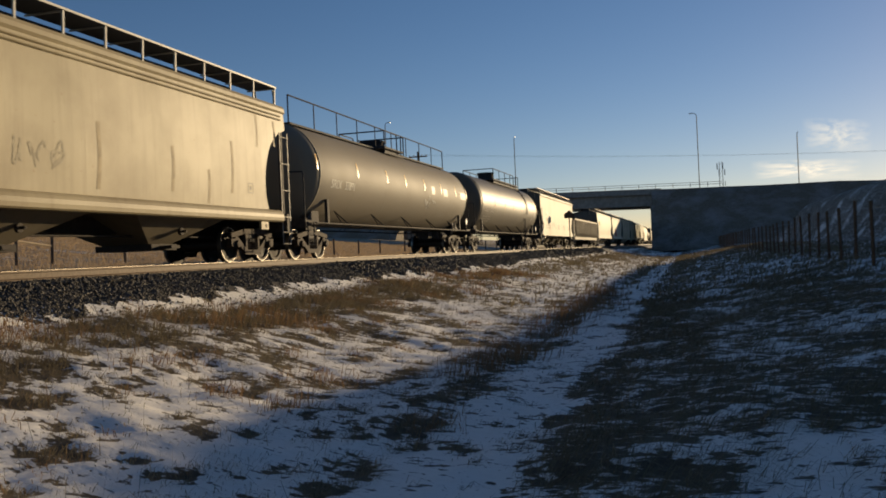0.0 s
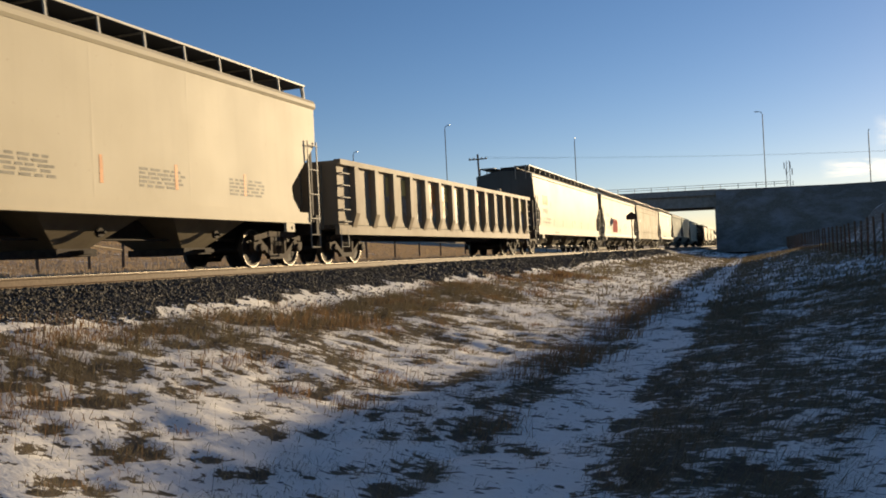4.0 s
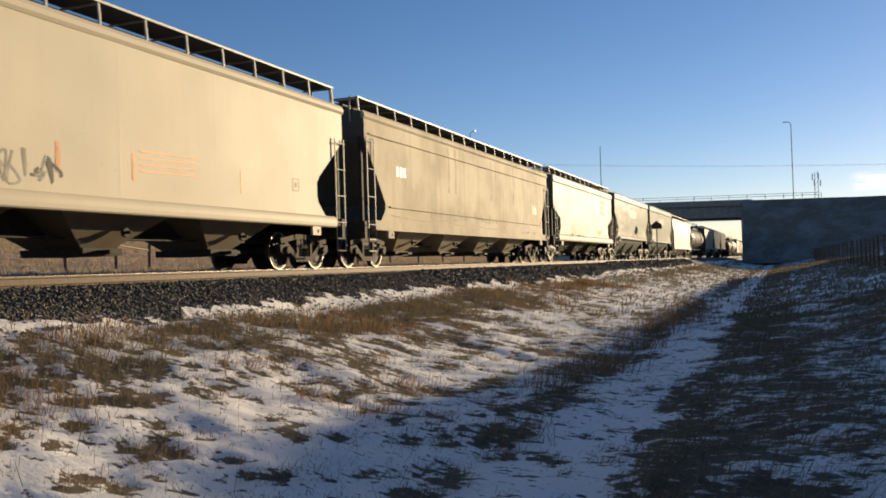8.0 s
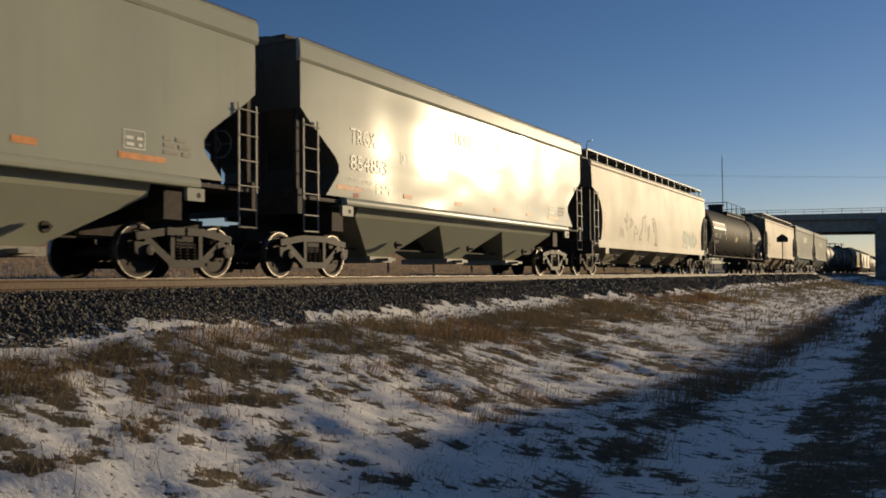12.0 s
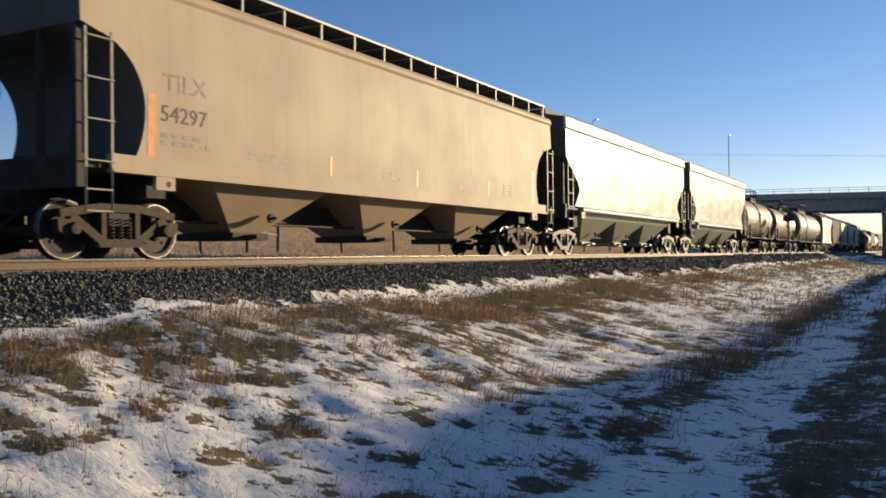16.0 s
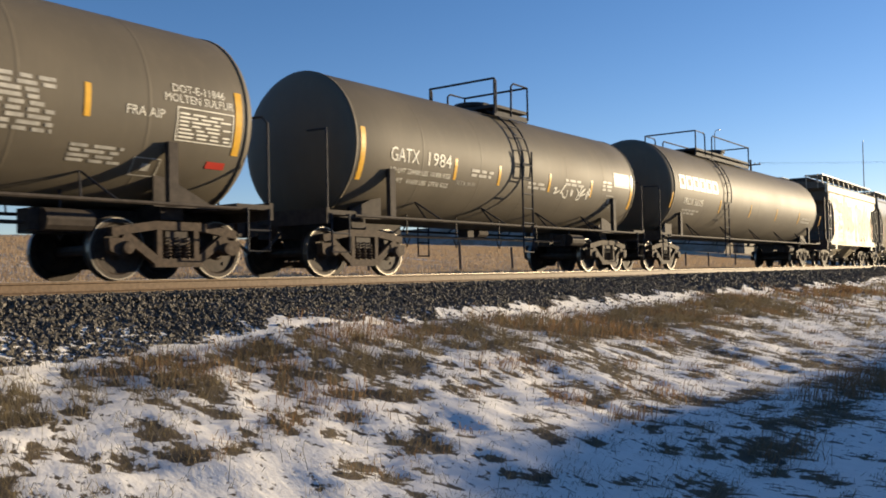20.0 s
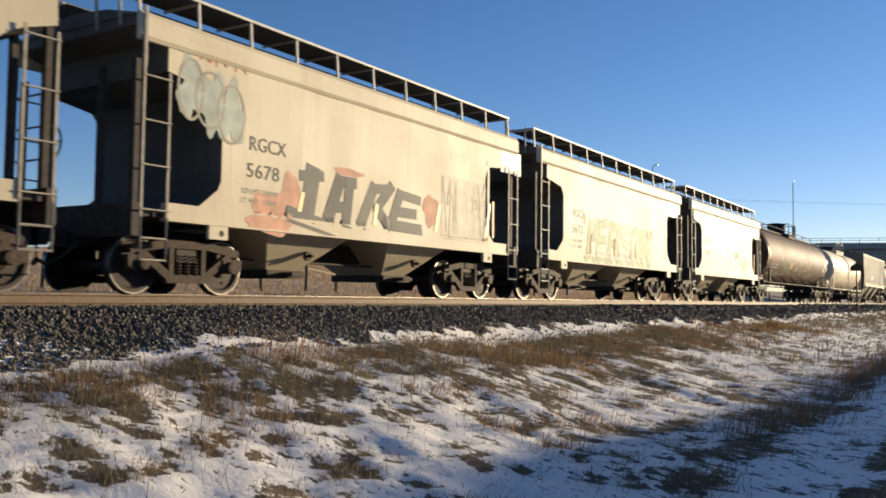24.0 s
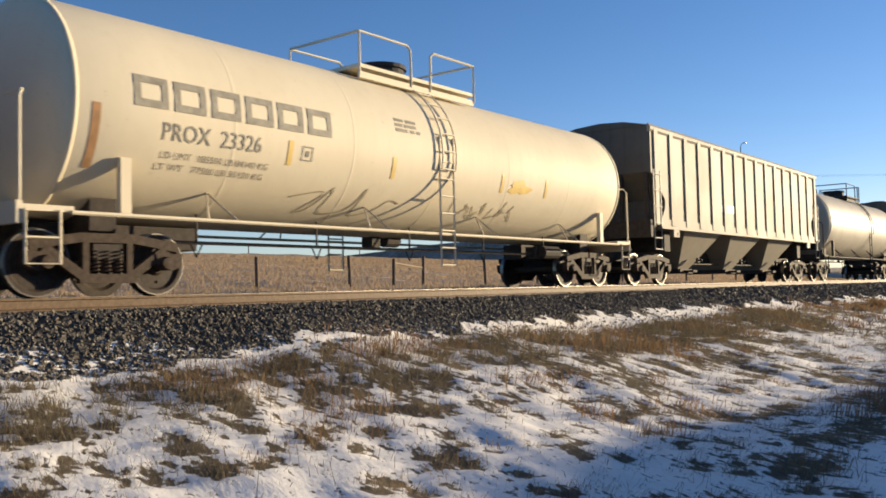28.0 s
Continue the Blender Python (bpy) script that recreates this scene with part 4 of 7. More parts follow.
    if spec.get("boards", True):
        zr = ze + spec.get("boardz", 0.42)
        for s in (1, -1):
            bm = bmesh.new()
            box(bm, min(s * 0.55, s * 1.36), max(s * 0.55, s * 1.36), -hl + 0.1, hl - 0.1, zr, zr + 0.02)
            part("running_board", bm, GRATE, car, "steel grating walkway")
            bm = bmesh.new()
            box(bm, min(s * 1.362, s * 1.39), max(s * 1.362, s * 1.39), -hl + 0.1, hl - 0.1, zr - 0.01, zr + 0.035)
            part("board_edge", bm, spec.get("bracketmat", BRACKET), car)
            n = int(L / 1.3)
            for i in range(n + 1):
                y = -hl + 0.15 + (2 * hl - 0.3) * i / n
                bm = bmesh.new()
                xo = side_x(spec, ze) - 0.05
                prism(bm, [(s * (xo - 0.12), ze - 0.02), (s * (xo - 0.16), ze - 0.02), (s * 1.33, zr), (s * 1.365, zr)], 1, y - 0.022, y + 0.022)
                box(bm, min(s * 0.5, s * 1.33), max(s * 0.5, s * 1.33), y - 0.015, y + 0.015, zr - 0.04, zr - 0.002)
                part("board_bracket", bm, spec.get("bracketmat", BRACKET), car)
        for e in (1, -1):
            for xx in (0.65, 1.2):
                bm = bmesh.new()
                tube(bm, [(xx, e * (hl - 0.3), zr), (xx, e * (hl + 0.02), zr + 0.02), (xx, e * (hl + 0.08), zr - 0.2), (xx, e * (hl + 0.04), zr - 0.7)], 0.025, 6)
                part("end_grab_rail", bm, LADDER, car)
    # side sills, end platforms, end posts
    for s in (1, -1):
        bm = bmesh.new()
        x0, x1 = s * (w - 0.12), s * (w + 0.03)
        se = hl - spec.get("sillcut", 0.58)
        box(bm, min(x0, x1), max(x0, x1), -se, se, zs + 0.03, zs + sh)
        box(bm, min(x0, s * (w + 0.06)), max(x0, s * (w + 0.06)), -se, se, zs, zs + 0.03)
        part("side_sill", bm, spec.get("sillmat", body_m), car)
        if spec.get("tubesill"):
            bm = bmesh.new()
            prism(bm, [(s * (w - 0.02), zs)] + [(s * (w + 0.031 + sill_bulge(spec, zs + sh * u)), zs + sh * u) for u in SILL_U] + [(s * (w - 0.02), zs + sh)], 1, -se + 0.02, se - 0.02)
            part("sill_tube", bm, spec.get("sillmat", body_m), car)
        for e in (1, -1):
            # jacking pad with its hole
            y = e * (hl - 1.6)
            bm = bmesh.new()
            box(bm, min(s * (w - 0.02), s * (w + 0.05)), max(s * (w - 0.02), s * (w + 0.05)), y - 0.2, y + 0.2, zs - 0.22, zs - 0.002)
            bmesh.ops.bevel(bm, geom=bm.edges[:], offset=0.015, segments=1)
            pad = part("jacking_pad", bm, spec.get("sillmat", body_m), car)
            bm = bmesh.new()
            spin(bm, [(s * (w + 0.046), 0.0), (s * (w + 0.046), 0.05), (s * (w + 0.054), 0.05), (s * (w + 0.054), 0.0)], 0, 10, (0, y + 0.06, zs - 0.12))
            part("pad_hole", bm, STEEL, pad)
    bm = bmesh.new()
    box(bm, -0.24, 0.24, -hl, hl, 0.72, 1.08)
    part("centre_sill", bm, UNDER, car)
    if zs > 1.2:
        for e in (1, -1):
            bm = bmesh.new()
            box(bm, -0.02, 0.02, min(e * (hl - 3.2), e * (hl - 0.1)), max(e * (hl - 3.2), e * (hl - 0.1)), 1.08, zs + 0.3)
            part("shear_web", bm, UNDER, car)
            bm = bmesh.new()
            box(bm, -1.25, 1.25, min(e * (hl - 1.95), e * (hl - 1.55)), max(e * (hl - 1.95), e * (hl - 1.55)), 0.98, zs)
            part("body_bolster", bm, UNDER, car)
    for e in (1, -1):
        d = spec.get("cut", 1.5)
        bm = bmesh.new()
        box(bm, -w + 0.05, w - 0.05, min(e * (hl - d - 0.4), e * hl), max(e * (hl - d - 0.4), e * hl), zs + 0.05, zs + 0.12)
        box(bm, -w + 0.02, w - 0.02, min(e * (hl - 0.12), e * (hl + 0.02)), max(e * (hl - 0.12), e * (hl + 0.02)), zs - 0.25, zs + 0.24)
        part("end_platform", bm, dark, car)
        ke = zs + sh + (ze - zs - sh) * (spec.get("knee", 0.6)) + 0.2
        for xx in (-1.42, -0.62, 0.62, 1.42):
            bm = bmesh.new()
            box(bm, xx - 0.05, xx + 0.05, e * (hl - 0.1) - 0.045, e * (hl - 0.1) + 0.045, zs + 0.1, ke)
            part("end_post", bm, dark, car)
        for zz in np.linspace(zs + 0.5, ke - 0.3, 4):
            bm = bmesh.new()
            tube(bm, [(-1.4, e * (hl + 0.01), zz), (-0.65, e * (hl + 0.01), zz)], 0.02, 5)
            part("grab_iron", bm, LADDER, car)
        add_coupler(car, e * hl, e * (L / 2))
        y0 = e * (hl - 0.08)
        y1 = e * (hl - 0.55)
        for s in (1, -1):
            add_ladder(car, s * (w + 0.05), min(y0, y1), max(y0, y1), zs + 0.02, ke + spec.get("ladtop", -0.15), spec.get("rungs", 4), spec.get("ladmat", LADDER))
            if spec.get("inset") and e < 0:
                bm = bmesh.new()
                box(bm, s * (w + 0.05) - 0.02, s * (w + 0.05) + 0.02, y0 - 0.026, y0 + 0.026, ke + spec.get("ladtop", -0.15), ze + 0.1)
                part("ladder_stile", bm, LADDER, car, "long stile that reaches the roof")
            bm = bmesh.new()
            for yy in (y0, y1):
                tube(bm, [(s * (w + 0.05), yy, zs + 0.05), (s * (w + 0.05), yy, zs - 0.62)], 0.018, 5)
            for zz in (zs - 0.6, zs - 0.28):
                tube(bm, [(s * (w + 0.05), y0, zz), (s * (w + 0.05), y1, zz)], 0.018, 5)
            part("stirrup_step", bm, LADDER, car)
        add_truck(car, e * (hl - spec.get("trucky", 1.22)), spec.get("truckmat", TRUCK))
    if spec.get("brakewheel", 1):
        bm = bmesh.new()
        tube(bm, [(-0.35 + 0.28 * math.cos(a), -hl - 0.1, zs + 1.25 + 0.28 * math.sin(a)) for a in np.linspace(0, 2 * math.pi, 17)], 0.018, 5)
        for a in (0, 2.1, 4.2):
            tube(bm, [(-0.35, -hl - 0.1, zs + 1.25), (-0.35 + 0.27 * math.cos(a), -hl - 0.1, zs + 1.25 + 0.27 * math.sin(a))], 0.014, 5)
        part("brake_wheel", bm, LADDER, car)
    # discharge bays under the sills
    nb = spec["bays"]
    span = 2 * (hl - 2.35)
    bw = span / nb
    zb = spec.get("bayz", 0.34)
    for i in range(nb):
        c = -span / 2 + bw * (i + 0.5)
        top = bw * spec.get("baytop", 0.40 if nb > 2 else 0.34)
        skirt = spec.get("skirt", 0.0)
        gate = min(0.42, bw * 0.18)
        bm = bmesh.new()
        xt, xb = w - spec.get("bayin", 0.16), 0.62
        zt = zs + 0.12
        if skirt:
            # the bays run together in one sloping skirt under the sill
            xk = xt - 0.12
            box_v = [bm.verts.new(p) for p in ((-xt, c - top, zt), (xt, c - top, zt), (xt, c + top, zt), (-xt, c + top, zt), (-xk, c - top, zt - skirt), (xk, c - top, zt - skirt), (xk, c + top, zt - skirt), (-xk, c + top, zt - skirt))]
            for f in ((0, 4, 5, 1), (1, 5, 6, 2), (2, 6, 7, 3), (3, 7, 4, 0)):
                bm.faces.new([box_v[k] for k in f])
            xt, zt = xk, zt - skirt
        v = [bm.verts.new(p) for p in ((-xt, c - top, zt), (xt, c - top, zt), (xt, c + top, zt), (-xt, c + top, zt), (-xb, c - gate, zb + 0.14), (xb, c - gate, zb + 0.14), (xb, c + gate, zb + 0.14), (-xb, c + gate, zb + 0.14))]
        for f in ((0, 1, 2, 3), (7, 6, 5, 4), (0, 4, 5, 1), (1, 5, 6, 2), (2, 6, 7, 3), (3, 7, 4, 0)):
            bm.faces.new([v[k] for k in f])
        # a given baymat is browner than the body, to stand for shade below the sill
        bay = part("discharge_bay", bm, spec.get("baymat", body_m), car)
        bm = bmesh.new()
        box(bm, -xb - 0.12, xb + 0.12, c - gate - 0.08, c + gate + 0.08, zb, zb + 0.14)
        box(bm, xb + 0.1, xb + 0.42, c - gate * 0.4, c + gate * 0.4, zb + 0.03, zb + 0.1)
        part("outlet_gate", bm, LADDER if spec.get("brightgate") else UNDER, bay)
        bm = bmesh.new()
        spin(bm, [(-0.02, 0.0), (-0.02, 0.09), (0.05, 0.09), (0.05, 0.03), (0.16, 0.03), (0.16, 0.0)], 0, 10, (1.02, c + gate * 0.6, zb + 0.42))
        part("gate_drive", bm, UNDER, bay)
    bm = bmesh.new()
    box(bm, -w + 0.14, w - 0.14, -hl + 1.6, hl - 1.6, zs + 0.125, zs + 0.2)
    part("underside", bm, UNDER, car)
    # brake rigging hung below the centre sill
    bm = bmesh.new()
    tube(bm, [(0.5, -hl + 2.3, 0.66), (0.5, hl - 2.3, 0.66)], 0.025, 5)
    part("brake_pipe", bm, UNDER, car)
    return car


# ---- tank car ----
def build_tank(spec, label):
    L, R, zc = spec["L"], spec["R"], spec["zc"]
    hl = L / 2 - 0.62
    th = hl - spec.get("inset", 0.22)
    car = thing("tank_car", label, "railway car", "cars of the freight train")
    m = spec["mat"]
    bm = bmesh.new()
    prof = []
    depth = R * spec.get("head", 0.5)
    for k in range(9):
        a = math.pi / 2 * k / 8
        prof.append((-th + depth - depth * math.cos(a), R * math.sin(a)))
    body = [(y, R) for y in np.linspace(-th + depth, th - depth, 12)][1:-1]
    prof = prof + body + [(-s, r) for s, r in reversed(prof)]
    sf = spec.get("shift", 0.0)
    spin(bm, prof, 1, 56, (0, sf, zc))
    part("tank_shell", bm, m, car, smooth=True)
    for y in spec.get("rings", (-0.62, -0.3, 0.0, 0.3, 0.62)):
        bm = bmesh.new()
        yy = y * th
        spin(bm, [(yy - 0.05, R - 0.004), (yy - 0.012, R + 0.004), (yy + 0.012, R + 0.004), (yy + 0.05, R - 0.004)], 1, 56, (0, sf, zc))
        part("weld_ring", bm, m, car, smooth=True)
    for e in (1, -1):
        bm = bmesh.new()
        yy = e * (th - depth)
        spin(bm, [(yy - 0.035, R - 0.02), (yy - 0.03, R + 0.012), (yy + 0.03, R + 0.012), (yy + 0.035, R - 0.02)], 1, 56, (0, sf, zc))
        part("head_ring", bm, m, car, smooth=True)
        # stub sill, saddle, platform, end rails
        bm = bmesh.new()
        y0, y1 = e * (th - 3.3), e * hl
        box(bm, -0.27, 0.27, min(y0, y1), max(y0, y1), 0.7, 1.06)
        part("stub_sill", bm, UNDER, car)
        yb = e * (hl - 1.5)
        bm = bmesh.new()
        pts = [(math.sin(a) * (R + 0.01), zc - math.cos(a) * (R + 0.01)) for a in np.linspace(-0.62, 0.62, 11)]
        prism(bm, pts + [(0.9, 0.9), (0.6, 0.82), (-0.6, 0.82), (-0.9, 0.9)], 1, yb - 0.2, yb + 0.2)
        part("saddle", bm, UNDER, car)
        bm = bmesh.new()
        y0, y1 = e * (hl - 0.75), e * hl
        box(bm, -1.5, 1.5, min(y0, y1), max(y0, y1), 1.08, 1.16)
        box(bm, -1.5, 1.5, min(e * (hl - 0.08), y1), max(e * (hl - 0.08), y1), 0.92, 1.2)
        part("end_platform", bm, spec.get("framemat", UNDER), car)
        for s in (1, -1):
            bm = bmesh.new()
            tube(bm, [(s * 1.46, e * (hl - 0.06), 1.16), (s * 1.46, e * (hl - 0.06), 2.5), (s * 1.4, e * (hl - 0.12), 2.6), (s * 0.9, e * (hl - 0.15), 2.62)], 0.022, 5)
            part("end_hand_rail", bm, spec.get("railmat", DARKRAIL), car)
            bm = bmesh.new()
            ya, yb2 = e * (hl - 0.1), e * (hl - 0.55)
            tube(bm, [(s * 1.52, ya, 1.1), (s * 1.52, ya, 0.42), (s * 1.52, yb2, 0.42), (s * 1.52, yb2, 1.1)], 0.02, 5)
            tube(bm, [(s * 1.52, ya, 0.75), (s * 1.52, yb2, 0.75)], 0.016, 5)
            part("stirrup_step", bm, spec.get("railmat", DARKRAIL), car)
            # sloping plate between platform and shell
            bm = bmesh.new()
            yq = e * (hl - spec.get("posty", 1.95))
            prism(bm, [(e * (hl - 0.75), 1.08), (yq, 1.08), (yq, zc - 1.0), (yq + e * 0.3, zc - 1.05)], 0, s * 1.05 - 0.02, s * 1.05 + 0.02)
            if spec.get("framemat"):
                bm.free()
            else:
                part("shear_plate", bm, UNDER, car)
            bm = bmesh.new()
            box(bm, s * 1.40 - 0.05, s * 1.40 + 0.05, min(yq, yq + e * 0.16), max(yq, yq + e * 0.16), 1.06, zc - R * math.sqrt(1 - (1.35 / R) ** 2) + 0.03)
            part("saddle_post", bm, spec.get("framemat", UNDER), car)
        add_coupler(car, e * hl, e * (L / 2))
        add_truck(car, e * (hl - 1.5))
    # long pipe rails along the bottom of the shell
    for s in (1, -1):
        bm = bmesh.new()
        tube(bm, [(s * 1.52, -hl + 0.7, 1.08), (s * 1.52, hl - 0.7, 1.08)], 0.03, 6)
        part("side_rail", bm, spec.get("framemat", UNDER), car)
        n = max(4, int(L / 3.6))
        for i in range(n):
            y = (-hl + 3.1) + (2 * hl - 6.2) * i / (n - 1)
            a = 0.78
            bm = bmesh.new()
            tube(bm, [(s * 1.52, y - 0.28, 1.08), (s * math.sin(a) * R * 0.985, y, zc - math.cos(a) * R * 0.985), (s * 1.52, y + 0.28, 1.08)], 0.018, 5)
            part("rail_bracket", bm, spec.get("bracketmat", DARKRAIL), car)
    # belly fittings
    if spec.get("piping"):
        bm = bmesh.new()
        spin(bm, [(-0.2, 0.0), (-0.2, 0.14), (0.2, 0.14), (0.2, 0.0)], 1, 12, (0, 0.2, zc - R - 0.05))
        box(bm, -0.14, 0.14, -0.5, -0.25, zc - R - 0.24, zc - R + 0.05)
        part("bottom_outlet", bm, UNDER, car)
    if spec.get("piping"):
        bm = bmesh.new()
        tube(bm, [(0.7, -hl + 2.8, 0.8), (0.7, hl - 2.8, 0.8)], 0.03, 6)
        for y in np.linspace(-hl + 3.2, hl - 3.2, 5):
            tube(bm, [(0.7, y, 0.8), (0.7, y, zc - R * 0.85)], 0.02, 5)
            tube(bm, [(0.7, y - 0.12, 0.8), (0.7, y, 0.58), (0.7, y + 0.12, 0.8)], 0.015, 5)
        part("steam_pipe", bm, UNDER, car)
    bm = bmesh.new()
    box(bm, 0.5, 0.8, hl - 3.7, hl - 3.3, 0.7, 0.98)
    spin(bm, [(-0.35, 0.0), (-0.35, 0.16), (0.35, 0.16), (0.35, 0.0)], 1, 12, (0.85, hl - 3.2, 0.84))
    part("brake_cylinder", bm, UNDER, car)
    # top platform, manway, rails
    zt = zc + R
    pw, p0, p1 = 0.95, spec.get("plat", (-1.3, 1.3))[0], spec.get("plat", (-1.3, 1.3))[1]
    bm = bmesh.new()
    box(bm, -pw, pw, p0, p1, zt - 0.02, zt + 0.05)
    part("top_platform", bm, spec.get("railmat", DARKRAIL), car)
    bm = bmesh.new()
    mw = spec.get("manway", (0.5, 0.42))
    mz = zt - 0.1 + mw[1] + 0.1
    box(bm, -mw[0] * 0.5, mw[0] * 0.5, -0.02, 0.02, mz, mz + 0.05)
    for k0, k1, rr in ((zt - 0.1, mz - 0.08, mw[0]), (mz - 0.08, mz, mw[0] + 0.05)):
        prism(bm, [(math.cos(a) * rr, math.sin(a) * rr + spec.get("mwy", 0.0)) for a in np.linspace(0, 2 * math.pi, 21)[:-1]], 2, k0, k1)
    part("manway_dome", bm, spec.get("domemat", DARKRAIL), car)
    rh = spec.get("railh", 0.66)
    rm = spec.get("railmat", DARKRAIL)
    g0, g1 = spec.get("gate", (p1 - 0.85, p1 - 0.35))
    zp = zt - 0.16
    for s in (1, -1):
        x = s * pw
        bm = bmesh.new()
        if g0 - p0 > 0.3:
            tube(bm, [(x, p0, zp), (x, p0, zt + rh), (x, g0 - 0.12, zt + rh), (x, g0 - 0.02, zt + rh - 0.08), (x, g0, zp)], 0.026, 6)
            for y in np.arange(p0 + 1.75, g0 - 0.6, 1.75):
                tube(bm, [(x, y, zp), (x, y, zt + rh)], 0.022, 5)
        else:
            tube(bm, [(x, p0, zp), (x, p0, zt + rh)], 0.026, 6)
            tube(bm, [(x, g0, zp), (x, g0, zt + rh - 0.06), (x, p0, zt + rh)], 0.026, 6)
        part("platform_rail", bm, rm, car)
        bm = bmesh.new()
        tube(bm, [(x, g1, zp), (x, g1 + 0.02, zt + rh - 0.08), (x, g1 + 0.12, zt + rh), (x, p1, zt + rh), (x, p1, zp)], 0.026, 6)
        part("platform_rail", bm, rm, car)
        bm = bmesh.new()
        box(bm, min(x, x - s * 0.05), max(x, x - s * 0.05), p0, p1, zp - 0.06, zp + 0.06)
        part("platform_edge", bm, rm, car)
    for y in (p0, p1):
        bm = bmesh.new()
        tube(bm, [(-pw, y, zt + rh), (pw, y, zt + rh)], 0.026, 6)
        part("platform_end_rail", bm, rm, car)
    if spec.get("walk"):
        y0, y1 = -th + 0.9, th - 1.2
        for s in (1,):
            bm = bmesh.new()
            tube(bm, [(0.55 * s, y0, zt - 0.1), (0.55 * s, y0, zt + spec["walk"]), (0.55 * s, y1, zt + spec["walk"]), (0.55 * s, y1, zt - 0.1)], 0.025, 6)
            for y in np.linspace(y0, y1, spec.get("walkposts", 10))[1:-1]:
                tube(bm, [(0.55 * s, y, zt - 0.1), (0.55 * s, y, zt + spec["walk"])], 0.02, 5)
            part("walkway_rail", bm, rm, car)
        bm = bmesh.new()
        box(bm, 0.2, 0.6, y0, y1, zt - 0.06, zt)
        part("walkway", bm, rm, car, "narrow walkway along the top")
    # side ladder that follows the shell
    ly = spec.get("lady", (g0 + g1) / 2)
    for s in (1, -1) if spec.get("ladder", True) else ():
        lm = spec.get("ladmat", rm)
        angs = np.linspace(0.35, 1.75, 14)
        lad = None
        for dy in (-0.22, 0.22):
            bm = bmesh.new()
            tube(bm, [(s * math.sin(a) * (R + 0.08), ly + dy, zc + math.cos(a) * (R + 0.08)) for a in angs], 0.022, 5)
            tube(bm, [(s * 1.56, ly + dy, zc + 0.35), (s * 1.56, ly + dy, 0.45)], 0.022, 5)
            lad = part("side_rail" if lad else "side_ladder", bm, lm, lad or car)
        steps = [(math.sin(a) * (R + 0.08), zc + math.cos(a) * (R + 0.08)) for a in angs[1::2]] + [(1.56, z) for z in np.arange(0.47, zc + 0.2, 0.34)]
        top = lad.parent
        for dx, z in steps:
            bm = bmesh.new()
            tube(bm, [(s * dx, ly - 0.22, z), (s * dx, ly + 0.22, z)], 0.018, 5)
            part("rung", bm, lm, top)
    return car


